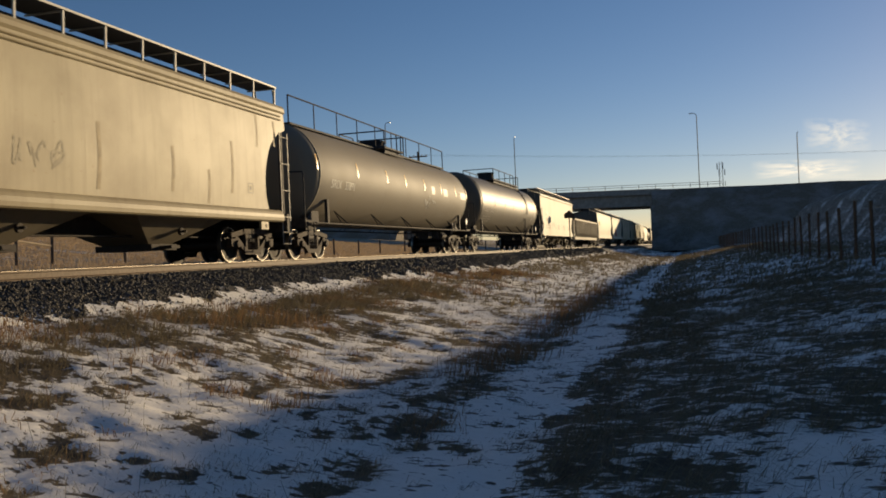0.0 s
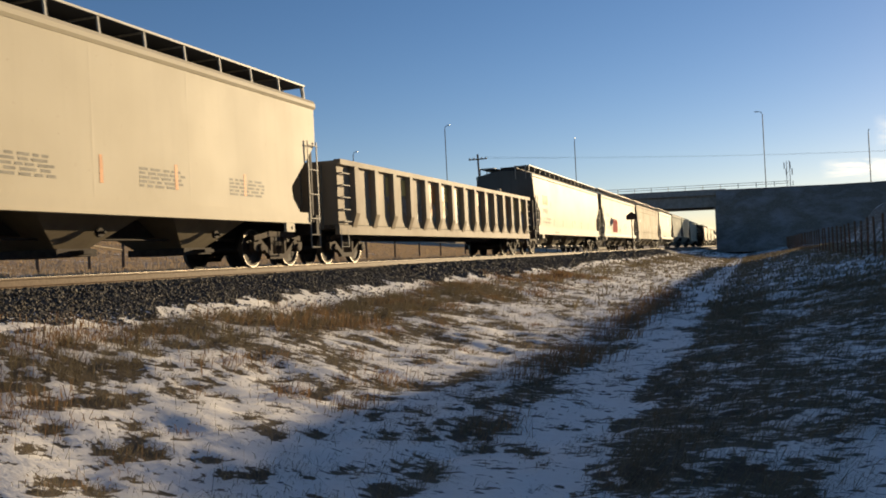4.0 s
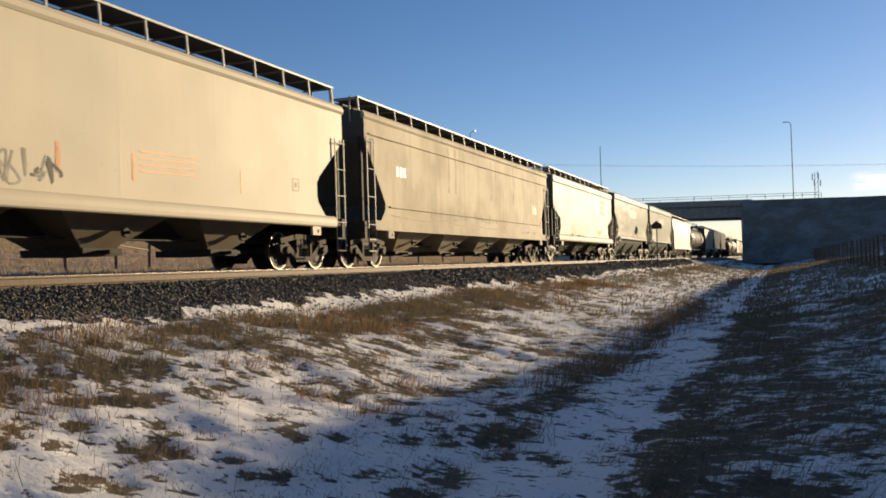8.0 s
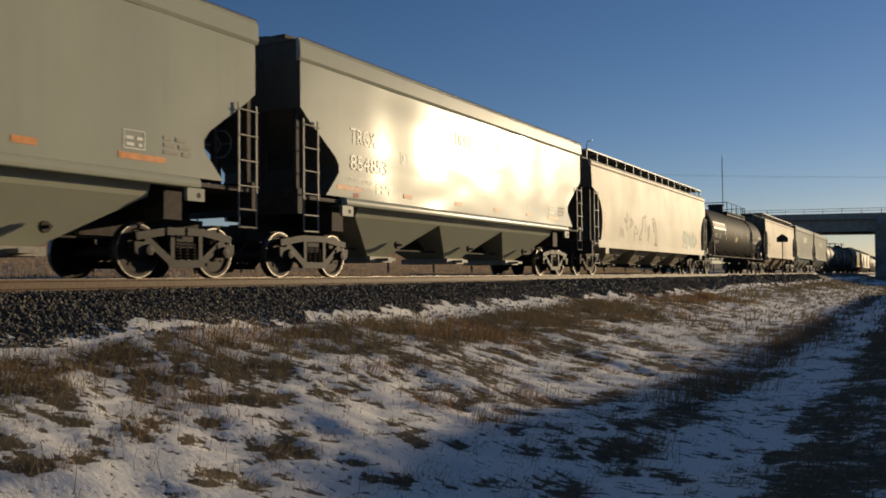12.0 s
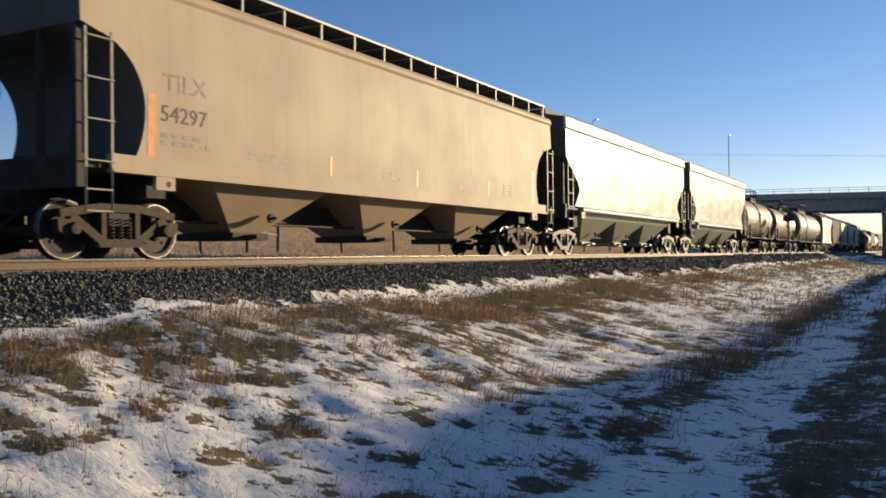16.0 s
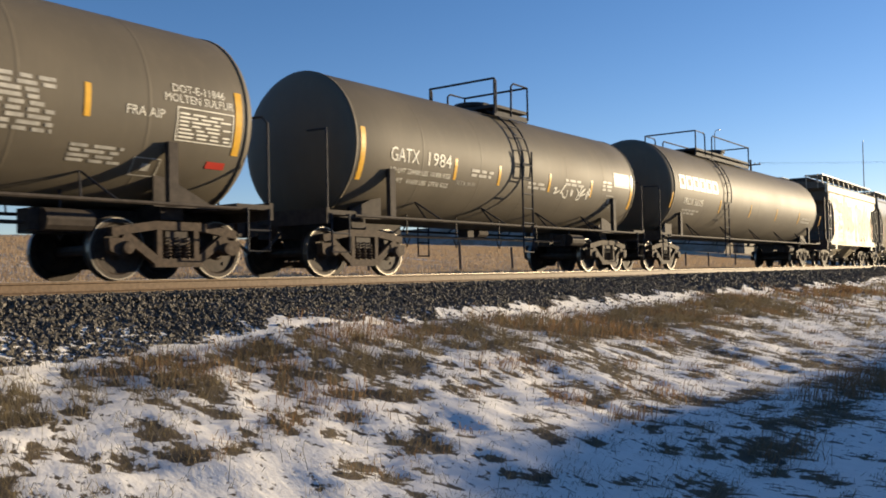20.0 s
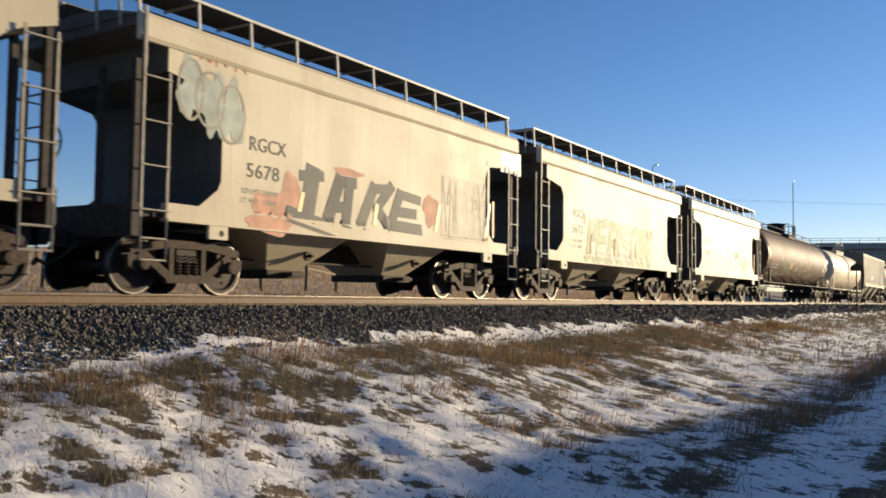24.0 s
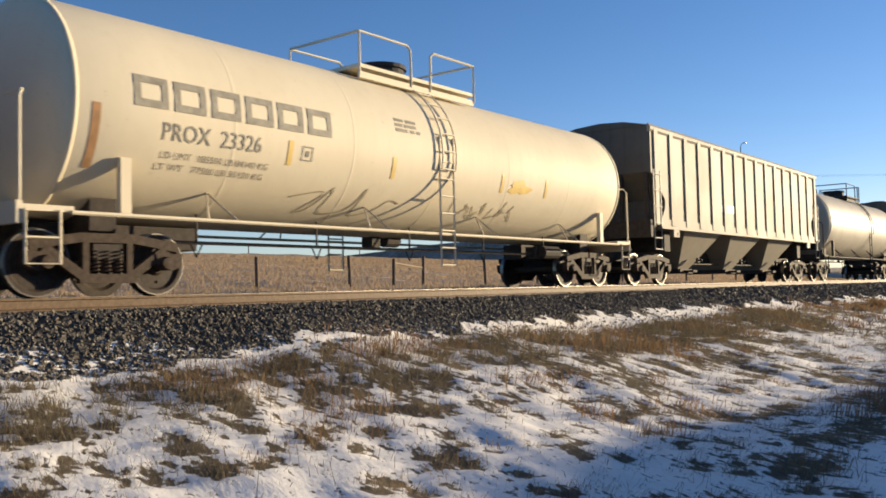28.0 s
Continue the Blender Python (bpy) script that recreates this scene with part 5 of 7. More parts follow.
# ---- gondola ----
def build_gondola(spec, label):
    L = spec["L"]
    hl, w, zb, zt = L / 2 - 0.62, 1.52, 0.95, spec["ze"]
    car = thing("gondola_car", label, "railway car", "cars of the freight train")
    m = spec["mat"]
    bm = bmesh.new()
    box(bm, -w, w, -hl, hl, zb, zb + 0.12)
    part("floor", bm, UNDER, car)
    for s in (1, -1):
        bm = bmesh.new()
        box(bm, min(s * (w - 0.03), s * w), max(s * (w - 0.03), s * w), -hl, hl, zb, zt)
        part("side_sheet", bm, m, car)
        bm = bmesh.new()
        box(bm, min(s * (w - 0.06), s * (w + 0.14)), max(s * (w - 0.06), s * (w + 0.14)), -hl, hl, zt - 0.02, zt + 0.13)
        bmesh.ops.bevel(bm, geom=bm.edges[:], offset=0.02, segments=1)
        part("top_chord", bm, m, car)
        n = spec.get("ribs", 15)
        for i in range(n):
            y = -hl + 0.95 + (2 * hl - 1.9) * i / (n - 1)
            bm = bmesh.new()
            x0, x1 = s * w, s * (w + 0.16)
            poly = [(s * w, zb + 0.05), (s * (w + 0.05), zb + 0.05), (s * (w + 0.19), zb + 0.45), (s * (w + 0.19), zt - 0.02), (s * w, zt - 0.02)]
            prism(bm, poly, 1, y - 0.13, y + 0.13)
            part("side_rib", bm, m, car)
        bm = bmesh.new()
        box(bm, min(s * (w - 0.1), s * (w + 0.04)), max(s * (w - 0.1), s * (w + 0.04)), -hl, hl, zb - 0.16, zb + 0.1)
        part("side_sill", bm, m, car)
    for e in (1, -1):
        bm = bmesh.new()
        box(bm, -w, w, min(e * (hl - 0.04), e * hl), max(e * (hl - 0.04), e * hl), zb, zt + 0.1)
        for x in (-1.0, -0.35, 0.35, 1.0):
            box(bm, x - 0.08, x + 0.08, min(e * hl, e * (hl + 0.1)), max(e * hl, e * (hl + 0.1)), zb, zt)
        part("end_sheet", bm, m, car)
        for s in (1, -1):
            for z in np.linspace(zb + 0.2, zt - 0.25, 5):
                bm = bmesh.new()
                y0, y1 = e * (hl - 0.12), e * (hl - 0.58)
                tube(bm, [(s * w, y0, z), (s * (w + 0.12), y0, z), (s * (w + 0.12), y1, z), (s * w, y1, z)], 0.02, 5)
                part("grab_iron", bm, LADDER, car)
            bm = bmesh.new()
            tube(bm, [(s * (w + 0.03), e * (hl - 0.1), zb), (s * (w + 0.03), e * (hl - 0.1), zb - 0.5), (s * (w + 0.03), e * (hl - 0.55), zb - 0.5), (s * (w + 0.03), e * (hl - 0.55), zb)], 0.02, 5)
            part("stirrup_step", bm, LADDER, car)
        add_coupler(car, e * hl, e * (L / 2))
        add_truck(car, e * (hl - 1.5))
    bm = bmesh.new()
    box(bm, -0.27, 0.27, -hl, hl, 0.7, 0.95)
    part("centre_sill", bm, UNDER, car)
    # scrap timbers that stick up out of the load
    for y, z, dy in ((hl - 3.6, 0.42, 0.25), (hl - 6.3, 0.2, 0.25)):
        bm = bmesh.new()
        a, b = Vector((0.9, y, zb + 0.2)), Vector((1.0, y + dy, zt + z))
        tube(bm, [a, b], 0.11, 4)
        part("scrap_timber", bm, plain("pale_scrap_wood", (0.4, 0.34, 0.27), 0.8), car)
    return car


# ---- the train, car by car ----
CREAM = paint("cream_hopper_paint", (0.45, 0.40, 0.285), (0.28, 0.23, 0.15), 0.35, 0.55, spec=0.22)
CREAM2 = paint("pale_cream_hopper_paint", (0.54, 0.475, 0.345), (0.36, 0.30, 0.205), 0.17, 0.55, spec=0.22)
OLDCREAM = paint("stained_cream_hopper_paint", (0.40, 0.335, 0.205), (0.22, 0.165, 0.095), 0.65, 0.5, 0.6, spec=0.22)
TAN = paint("dusty_tan_hopper_paint", (0.42, 0.325, 0.215), (0.25, 0.185, 0.12), 0.4, 0.6, spec=0.2)
GREYGREEN = paint("grey_green_hopper_paint", (0.36, 0.365, 0.285), (0.26, 0.24, 0.18), 0.25, 0.34, 0.1, spec=0.04, coat=0.40, coat_rough=0.10)
WHITEP = paint("dusty_white_car_paint", (0.58, 0.515, 0.38), (0.33, 0.26, 0.17), 0.4, 0.55, spec=0.22)
WHITET = paint("white_tank_paint", (0.70, 0.62, 0.46), (0.44, 0.36, 0.245), 0.2, 0.6, spec=0.2)
BLACKT = paint("dusty_brown_black_tank_paint", (0.10, 0.084, 0.058), (0.18, 0.15, 0.1), 0.45, 0.48, 0.15, spec=0.4)
DIRTCREAM = paint("dirty_tan_hopper_paint", (0.54, 0.465, 0.325), (0.20, 0.155, 0.095), 0.55, 0.68, 0.5, spec=0.15)
GLOSSCREAM = paint("glossy_cream_hopper_paint", (0.50, 0.44, 0.32), (0.34, 0.28, 0.19), 0.3, 0.13, 0.1, spec=0.25)
DARKT = paint("dark_brown_tank_paint", (0.022, 0.0185, 0.0165), (0.036, 0.028, 0.022), 0.4, 0.65, 0.1, spec=0.07)
OLIVET = paint("dusty_dark_grey_tank_paint", (0.108, 0.092, 0.068), (0.16, 0.133, 0.094), 0.55, 0.6, 0.1, spec=0.25)
GREYT = paint("grey_brown_tank_paint", (0.235, 0.205, 0.155), (0.235, 0.195, 0.14), 0.5, 0.6, 0.15, spec=0.2)
BROWNT = paint("rust_brown_tank_paint", (0.085, 0.046, 0.027), (0.115, 0.072, 0.045), 0.5, 0.62, 0.6, spec=0.16)
SILVT = paint("grey_tank_paint", (0.44, 0.40, 0.32), (0.28, 0.23, 0.165), 0.4, 0.5, 0.2, spec=0.25)
GONDM = paint("rusty_brown_gondola_paint", (0.30, 0.24, 0.16), (0.20, 0.145, 0.09), 0.6, 0.6, 0.9, spec=0.25)
RIBM = paint("dusty_grey_ribbed_paint", (0.29, 0.262, 0.21), (0.22, 0.175, 0.12), 0.5, 0.6, 0.3, spec=0.25)

# tall hoppers' ends: shade painted in as a darker tone, plus grime
TALLENDSHADE = paint("shade_and_grime_end", (0.10, 0.095, 0.078), (0.05, 0.04, 0.03), 0.7, 0.75, 0.4, spec=0.15)
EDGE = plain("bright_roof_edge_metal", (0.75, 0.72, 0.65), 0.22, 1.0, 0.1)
# the other hoppers' end shade as a dark grey, mixed with dust
ENDSHADE = paint("shade_and_dust_end", (0.12, 0.112, 0.097), (0.06, 0.05, 0.04), 0.6, 0.75, 0.4, spec=0.15)
# shade beneath the body and grime, both put into the bay colour
BAYSHADE = paint("shade_and_grime_bay", (0.20, 0.17, 0.12), (0.08, 0.06, 0.045), 0.6, 0.75, 0.4, spec=0.15)
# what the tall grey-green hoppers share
TALL = dict(seams=False, chord=0.42, tubesill=0.06, sh=0.18, sillcut=1.5, baytop=0.5, skirt=0.3, slopemat=TALLENDSHADE, roofedge=EDGE, truckmat=OILY, brightgate=True, ladtop=-0.35, rungs=4)
V = 16.308                      # metres a second, towards the camera and past it
CARS = []


def hop(L, mat, **k):
    d = dict(kind="hopper", L=L, mat=mat, zs=1.04, ze=4.2, bays=4, seed=len(CARS) + 1)
    d.update(k)
    return d


def tnk(L, mat, **k):
    d = dict(kind="tank", L=L, mat=mat, R=1.6, zc=2.68, seed=len(CARS) + 1)
    d.update(k)
    return d


def train():
    """Front end of each car's place at 14 s, then its kind and looks."""
    ends = [-226.3, -205.0, -183.5, -162.4, -141.8, -118.85, -97.4, -76.5, -54.8, -37.1, -19.5, -1.9, 19.2, 40.5, 60.0, 77.9, 95.0, 108.2, 122.9, 143.95, 157.4, 170.7, 183.85, 197.65, 211.0, 232.8, 250.7, 268.7,
            286.0, 304.0, 322.0, 340.0, 358.0, 376.0, 394.0, 412.0, 430.0, 448.0, 466.0]
    kinds = [
        (hop, dict(mat=OLDCREAM, baymat=BAYSHADE, tubesill=0.1, sh=0.32, ze=4.28, bays=3, style="round", cut=1.25, knee=0.72, bulge=0.05, bands=(3.9, 4.0), boardz=0.55), "stained cream covered hopper car with rust streaks"),
        (tnk, dict(mat=GREYT, ladder=False, walk=0.85, plat=(-1.2, 1.2)), "grey-brown tank car with a railed walkway along its top"),
        (tnk, dict(mat=BLACKT, R=1.68, zc=2.74, head=0.58, plat=(-2.4, 5.7), gate=(4.05, 4.75), mwy=-0.3, manway=(0.5, 0.6)), "dusty brown-black tank car with faded lettering"),
        (hop, dict(mat=CREAM2, baymat=BAYSHADE, bayin=0.4, ze=4.25, bays=4, cut=1.3, knee=0.62), "clean cream four-bay covered hopper car"),
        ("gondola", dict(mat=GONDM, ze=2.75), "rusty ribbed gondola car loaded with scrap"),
        (hop, dict(mat=CREAM2, baymat=BAYSHADE, bayin=0.4, ze=4.25, bays=4, cut=1.2, knee=0.57, low=0.33, sh=0.42, bulge=0.06, brightgate=True, dy=-0.17), "smooth cream four-bay covered hopper car"),
        (hop, dict(mat=CREAM2, baymat=BAYSHADE, bayin=0.4, ze=4.25, bays=4, cut=1.35, knee=0.68, low=0.3, boardz=0.5, tubesill=0.06), "cream covered hopper car with a large red sprayed patch"),
        (hop, dict(mat=DIRTCREAM, ze=4.35, bays=4, cut=1.35, knee=0.75, low=0.15, bands=(1.75, 3.75)), "dirty old cream covered hopper car with pressed side ribs"),
        (hop, dict(mat=CREAM, ze=4.45, bays=3, cut=1.45, knee=0.46, low=0.3, truckmat=OILY, baymat=BAYSHADE, tubesill=0.12, chord=0.36, zs=1.08, sh=0.36), "cream covered hopper car with faded red railway lettering"),
        (hop, dict(mat=GREYGREEN, ze=4.7, zs=1.5, bays=3, cut=1.3, knee=0.53, boards=False, wave=0.007, **TALL), "glossy pale grey-green covered hopper car"),
        (hop, dict(mat=GREYGREEN, ze=4.7, zs=1.5, bays=3, cut=1.3, knee=0.53, boards=False, wave=0.007, **TALL), "glossy pale grey-green covered hopper car"),
        (hop, dict(mat=WHITEP, ze=4.3, bays=4, style="round", cut=1.2, knee=0.6, bulge=0.04), "dusty white covered hopper car with green graffiti"),
        (tnk, dict(mat=DARKT, R=1.54, zc=2.64, plat=(-1.35, 5.6), gate=(4.05, 4.75), mwy=-0.2, manway=(0.5, 0.6)), "dark brown pressure tank car with large white lettering"),
        (hop, dict(mat=TAN, ze=4.4, zs=1.3, bays=3, style="round", cut=1.2, knee=0.62, bulge=0.04), "dusty tan three-bay covered hopper car"),
        (hop, dict(mat=GREYGREEN, ze=4.7, zs=1.5, bays=3, cut=1.3, knee=0.53, boards=False, wave=0.007, **TALL), "glossy pale grey-green covered hopper car"),
        (hop, dict(mat=GREYGREEN, ze=4.7, zs=1.5, bays=3, cut=1.3, knee=0.53, boards=False, wave=0.007, **TALL), "glossy pale grey-green covered hopper car"),
        (tnk, dict(mat=OLIVET, piping=True, R=1.47, zc=2.55, dy=0.0, inset=0.0, head=0.33, plat=(-1.15, 1.0), gate=(-0.1, 0.3), lady=-0.95, manway=(0.4, 0.2)), "dusty dark tank car for molten sulfur"),
        (tnk, dict(mat=OLIVET, piping=True, R=1.44, zc=2.5, dy=0.18, shift=0.18, head=0.33, plat=(-0.45, 1.06), gate=(-0.38, 0.28), manway=(0.4, 0.2)), "dusty dark tank car with white lettering"),
        (tnk, dict(mat=OLIVET, dy=0.47, plat=(-5.2, 0.8), gate=(-4.25, -3.55), mwy=-1.0, manway=(0.5, 0.42)), "dusty dark tank car with large white lettering"),
        (hop, dict(mat=WHITEP, ze=4.15, zs=1.1, bays=2, cut=1.46, knee=0.69, low=0.5, step=1.1, inset=0.5, chord=0.4, boardz=0.5, dy=0.53, trucky=1.5), "white two-bay covered hopper car with red graffiti"),
        (hop, dict(mat=GLOSSCREAM, swell=0.004, ze=4.2, zs=1.15, bays=2, style="round", cut=1.3, knee=0.72, bulge=0.05), "cream two-bay covered hopper car with dark lettering"),
        (hop, dict(mat=WHITEP, ze=4.15, zs=1.1, bays=2, cut=1.62, knee=0.69, low=0.58, step=1.4, inset=0.5, chord=0.4, boardz=0.55, dy=0.2, trucky=1.5), "white two-bay covered hopper car with black graffiti"),
        (hop, dict(mat=WHITEP, ze=4.15, zs=1.1, bays=2, cut=1.62, knee=0.69, low=0.58, step=1.4, inset=0.5, chord=0.4, boardz=0.55, dy=-0.1, trucky=1.5), "white two-bay covered hopper car with green graffiti"),
        (hop, dict(mat=WHITEP, ze=4.15, zs=1.1, bays=2, cut=1.62, knee=0.69, low=0.58, step=1.4, inset=0.5, chord=0.4, boardz=0.55, trucky=1.5), "white two-bay covered hopper car with faint stains"),
        (tnk, dict(mat=BROWNT, dy=-0.57, walk=0.3, walkposts=7, ladder=False, plat=(-0.75, 1.3), mwy=0.2, manway=(0.55, 0.75)), "rust-brown tank car covered in sprayed scrawls"),
        (tnk, dict(mat=WHITET, framemat=WHITET, railmat=WHITET, bracketmat=WHITET, piping=True, R=1.57, zc=2.65, head=0.33, posty=1.6, plat=(-1.63, 2.0), gate=(-0.13, 0.48)), "white tank car with large grey lettering"),
        (hop, dict(mat=RIBM, ze=4.55, zs=1.6, bays=3, cut=0.9, knee=0.5, ribs=16, seams=False, boards=False), "dusty grey covered hopper car with outside ribs"),
        (tnk, dict(mat=SILVT), "dull grey tank car without markings"),
        (hop, dict(mat=RIBM, ze=4.55, zs=1.6, bays=3, cut=0.9, knee=0.5, ribs=16, seams=False, boards=False), "dusty grey covered hopper car with outside ribs"),
        (hop, dict(mat=GREYGREEN, ze=4.5, bays=3), "grey covered hopper car"),
        (tnk, dict(mat=BLACKT), "plain dusty brown-black tank car"),
        (tnk, dict(mat=BLACKT), "plain dusty brown-black tank car"),
        (tnk, dict(mat=OLIVET), "plain dusty dark grey tank car"),
        (hop, dict(mat=CREAM, ze=4.3, bays=4), "cream covered hopper car"),
        (hop, dict(mat=CREAM2, ze=4.3, bays=4), "cream covered hopper car"),
        (tnk, dict(mat=BLACKT), "plain dusty brown-black tank car"),
        (hop, dict(mat=CREAM, ze=4.3, bays=3), "cream covered hopper car"),
        (hop, dict(mat=TAN, ze=4.3, bays=3), "tan covered hopper car"),
    ]
    for i, (fn, looks, label) in enumerate(kinds):
        L = ends[i + 1] - ends[i]
        if fn == "gondola":
            spec = dict(kind="gondola", L=L, zs=0.95, w=1.52, seed=i, **looks)
            car = build_gondola(spec, label)
        elif fn is tnk:
            spec = tnk(L, **looks)
            car = build_tank(spec, label)
        else:
            spec = hop(L, **looks)
            car = build_hopper(spec, label)
        CARS.append((car, (ends[i] + ends[i + 1]) / 2, spec))


train()


# ---- lettering and graffiti, car by car ----
def blocks(car, spec, n, y, z, cap, width, material, slant=0.0):
    """A company's name as plain block shapes: hollow squares in its colour."""
    step = width / n
    for i in range(n):
        y0, y1 = y + i * step, y + (i + 0.84) * step
        t = min(step * 0.22, cap * 0.24)
        bm = bmesh.new()
        for a, b, c, d in ((y0, y1, z, z + t), (y0, y1, z + cap - t, z + cap), (y0, y0 + t, z + t, z + cap - t), (y1 - t, y1, z + t, z + cap - t)):
            k = max(1, int((d - c) / 0.12))
            for j in range(k):
                z0, z1 = c + (d - c) * j / k, c + (d - c) * (j + 1) / k
                bm.faces.new([bm.verts.new(side_point(spec, p, q + slant * (p - y), 0.012)) for p, q in ((a, z0), (b, z0), (b, z1), (a, z1))])
        part("name_block", bm, material, car)


def stripes(car, spec, ys, z, h, material, w=0.09):
    for y in ys:
        patch(car, spec, y - w / 2, y + w / 2, z - h / 2, z + h / 2, material, "reflector", 0.010)


def data_panel(car, spec, y, z, w, h, material, rows=6, seed=3, lift=0.010):
    """A framed table of small print."""
    t = 0.018
    for a, b, c, d in ((y, y + w, z, z + t), (y, y + w, z + h - t, z + h), (y, y + t, z, z + h), (y + w - t, y + w, z, z + h)):
        patch(car, spec, a, b, c, d, material, "panel_frame", lift)
    bars(car, spec, y + 0.05, z + 0.05, w - 0.1, h - 0.1, rows, material, "panel_print", 0.5, seed)


def stencil(car, spec, y, z, w, h, material):
    t = 0.02
    for a, b, c, d in ((y, y + w, z, z + t), (y, y + w, z + h - t, z + h), (y, y + t, z, z + h), (y + w - t, y + w, z, z + h), (y + w * 0.35, y + w * 0.65, z + h * 0.3, z + h * 0.7)):
        patch(car, spec, a, b, c, d, material, "stencil", 0.010)


def placard(car, spec, y, z, col, words_on=None):
    """A diamond-shaped hazard placard in its holder."""
    x = 1.50
    bm = bmesh.new()
    r = 0.19
    prism(bm, [(y, z - r), (y + r, z), (y, z + r), (y - r, z)], 0, x, x + 0.012)
    p = part("placard", bm, col, car, "diamond hazard placard")
    bm = bmesh.new()
    box(bm, x - 0.02, x, y - 0.14, y + 0.14, z - 0.14, z + 0.14)
    box(bm, x - 0.02, x, y - 0.02, y + 0.02, z - 0.5, z - 0.14)
    part("placard_holder", bm, UNDER, car)
    if words_on:
        src = text_mesh(words_on).copy()
        vs = [v.co.copy() for v in src.vertices]
        lo, hi = min(v.x for v in vs), max(v.x for v in vs)
        for v in src.vertices:
            v.co = (x + 0.016, y - 0.10 + (v.co.x - lo) * 0.20 / (hi - lo), z - 0.035 + v.co.y * 0.1)
        src.materials.clear()
        src.materials.append(WHITE)
        share("placard_number", src, p)


REDP = plain("deep_red_patch_paint", (0.36, 0.035, 0.03), 0.95, 0.0, 0.25, 3)
REDG = plain("faded_red_spray_paint", (0.40, 0.085, 0.055), 0.6, 0.0, 0.3, 3)
MAROON = plain("dark_red_spray_paint", (0.17, 0.05, 0.035), 0.6, 0.0, 0.3, 3)
PINKG = plain("pale_red_spray_paint", (0.57, 0.32, 0.22), 0.7, 0.0, 0.25, 3)
GREYPALE = plain("pale_grey_spray_paint", (0.47, 0.425, 0.33), 0.6, 0.0, 0.25, 3)
GREENG = plain("faded_green_spray_paint", (0.20, 0.29, 0.15), 0.6, 0.0, 0.35, 3)
BLACKG = plain("black_spray_paint", (0.05, 0.055, 0.05), 0.6, 0.0, 0.3, 3)
GREYG = plain("thin_grey_spray_paint", (0.30, 0.27, 0.21), 0.6, 0.0, 0.25, 3)
PALEG = plain("pale_green_spray_paint", (0.42, 0.44, 0.24), 0.6, 0.0, 0.3, 3)
DKGREEN = plain("dark_green_spray_paint", (0.13, 0.165, 0.095), 0.6, 0.0, 0.3, 3)
MINTG = plain("grey_green_spray_paint", (0.34, 0.38, 0.33), 0.6, 0.0, 0.3, 3)
BRIGHT = plain("fresh_white_paint_patch", (0.80, 0.76, 0.62), 0.45, 0.0, 0.08, 3)
YPLATE = plain("yellow_sign_paint", (0.70, 0.50, 0.16), 0.45, 0.0, 0.15, 3)
REDPL = plain("red_placard", (0.5, 0.05, 0.03), 0.45, 0.0, 0.1, 3)
WHITEPL = plain("white_placard", (0.8, 0.78, 0.7), 0.45, 0.0, 0.05, 3)
FAINT = plain("faint_grey_lettering", (0.29, 0.295, 0.23), 0.4, 0.0, 0.2, 5)
WORN = plain("worn_pale_lettering", (0.66, 0.60, 0.46), 0.5, 0.0, 0.15, 4)
RUN = plain("rusty_brown_run", (0.33, 0.255, 0.14), 0.6, 0.0, 0.3, 4)
GLOSSPL = plain("glossy_yellow_plate", (0.82, 0.62, 0.26), 0.2, 0.0, 0.05, 4, 0.02)
GRIME = plain("brown_grime", (0.36, 0.30, 0.20), 0.7, 0.0, 0.35, 3)
STAIN = plain("thin_grime_run", (0.37, 0.315, 0.21), 0.6, 0.0, 0.25, 4)
RUSTG = plain("rust_stain", (0.34, 0.19, 0.09), 0.75, 0.0, 0.35, 4)


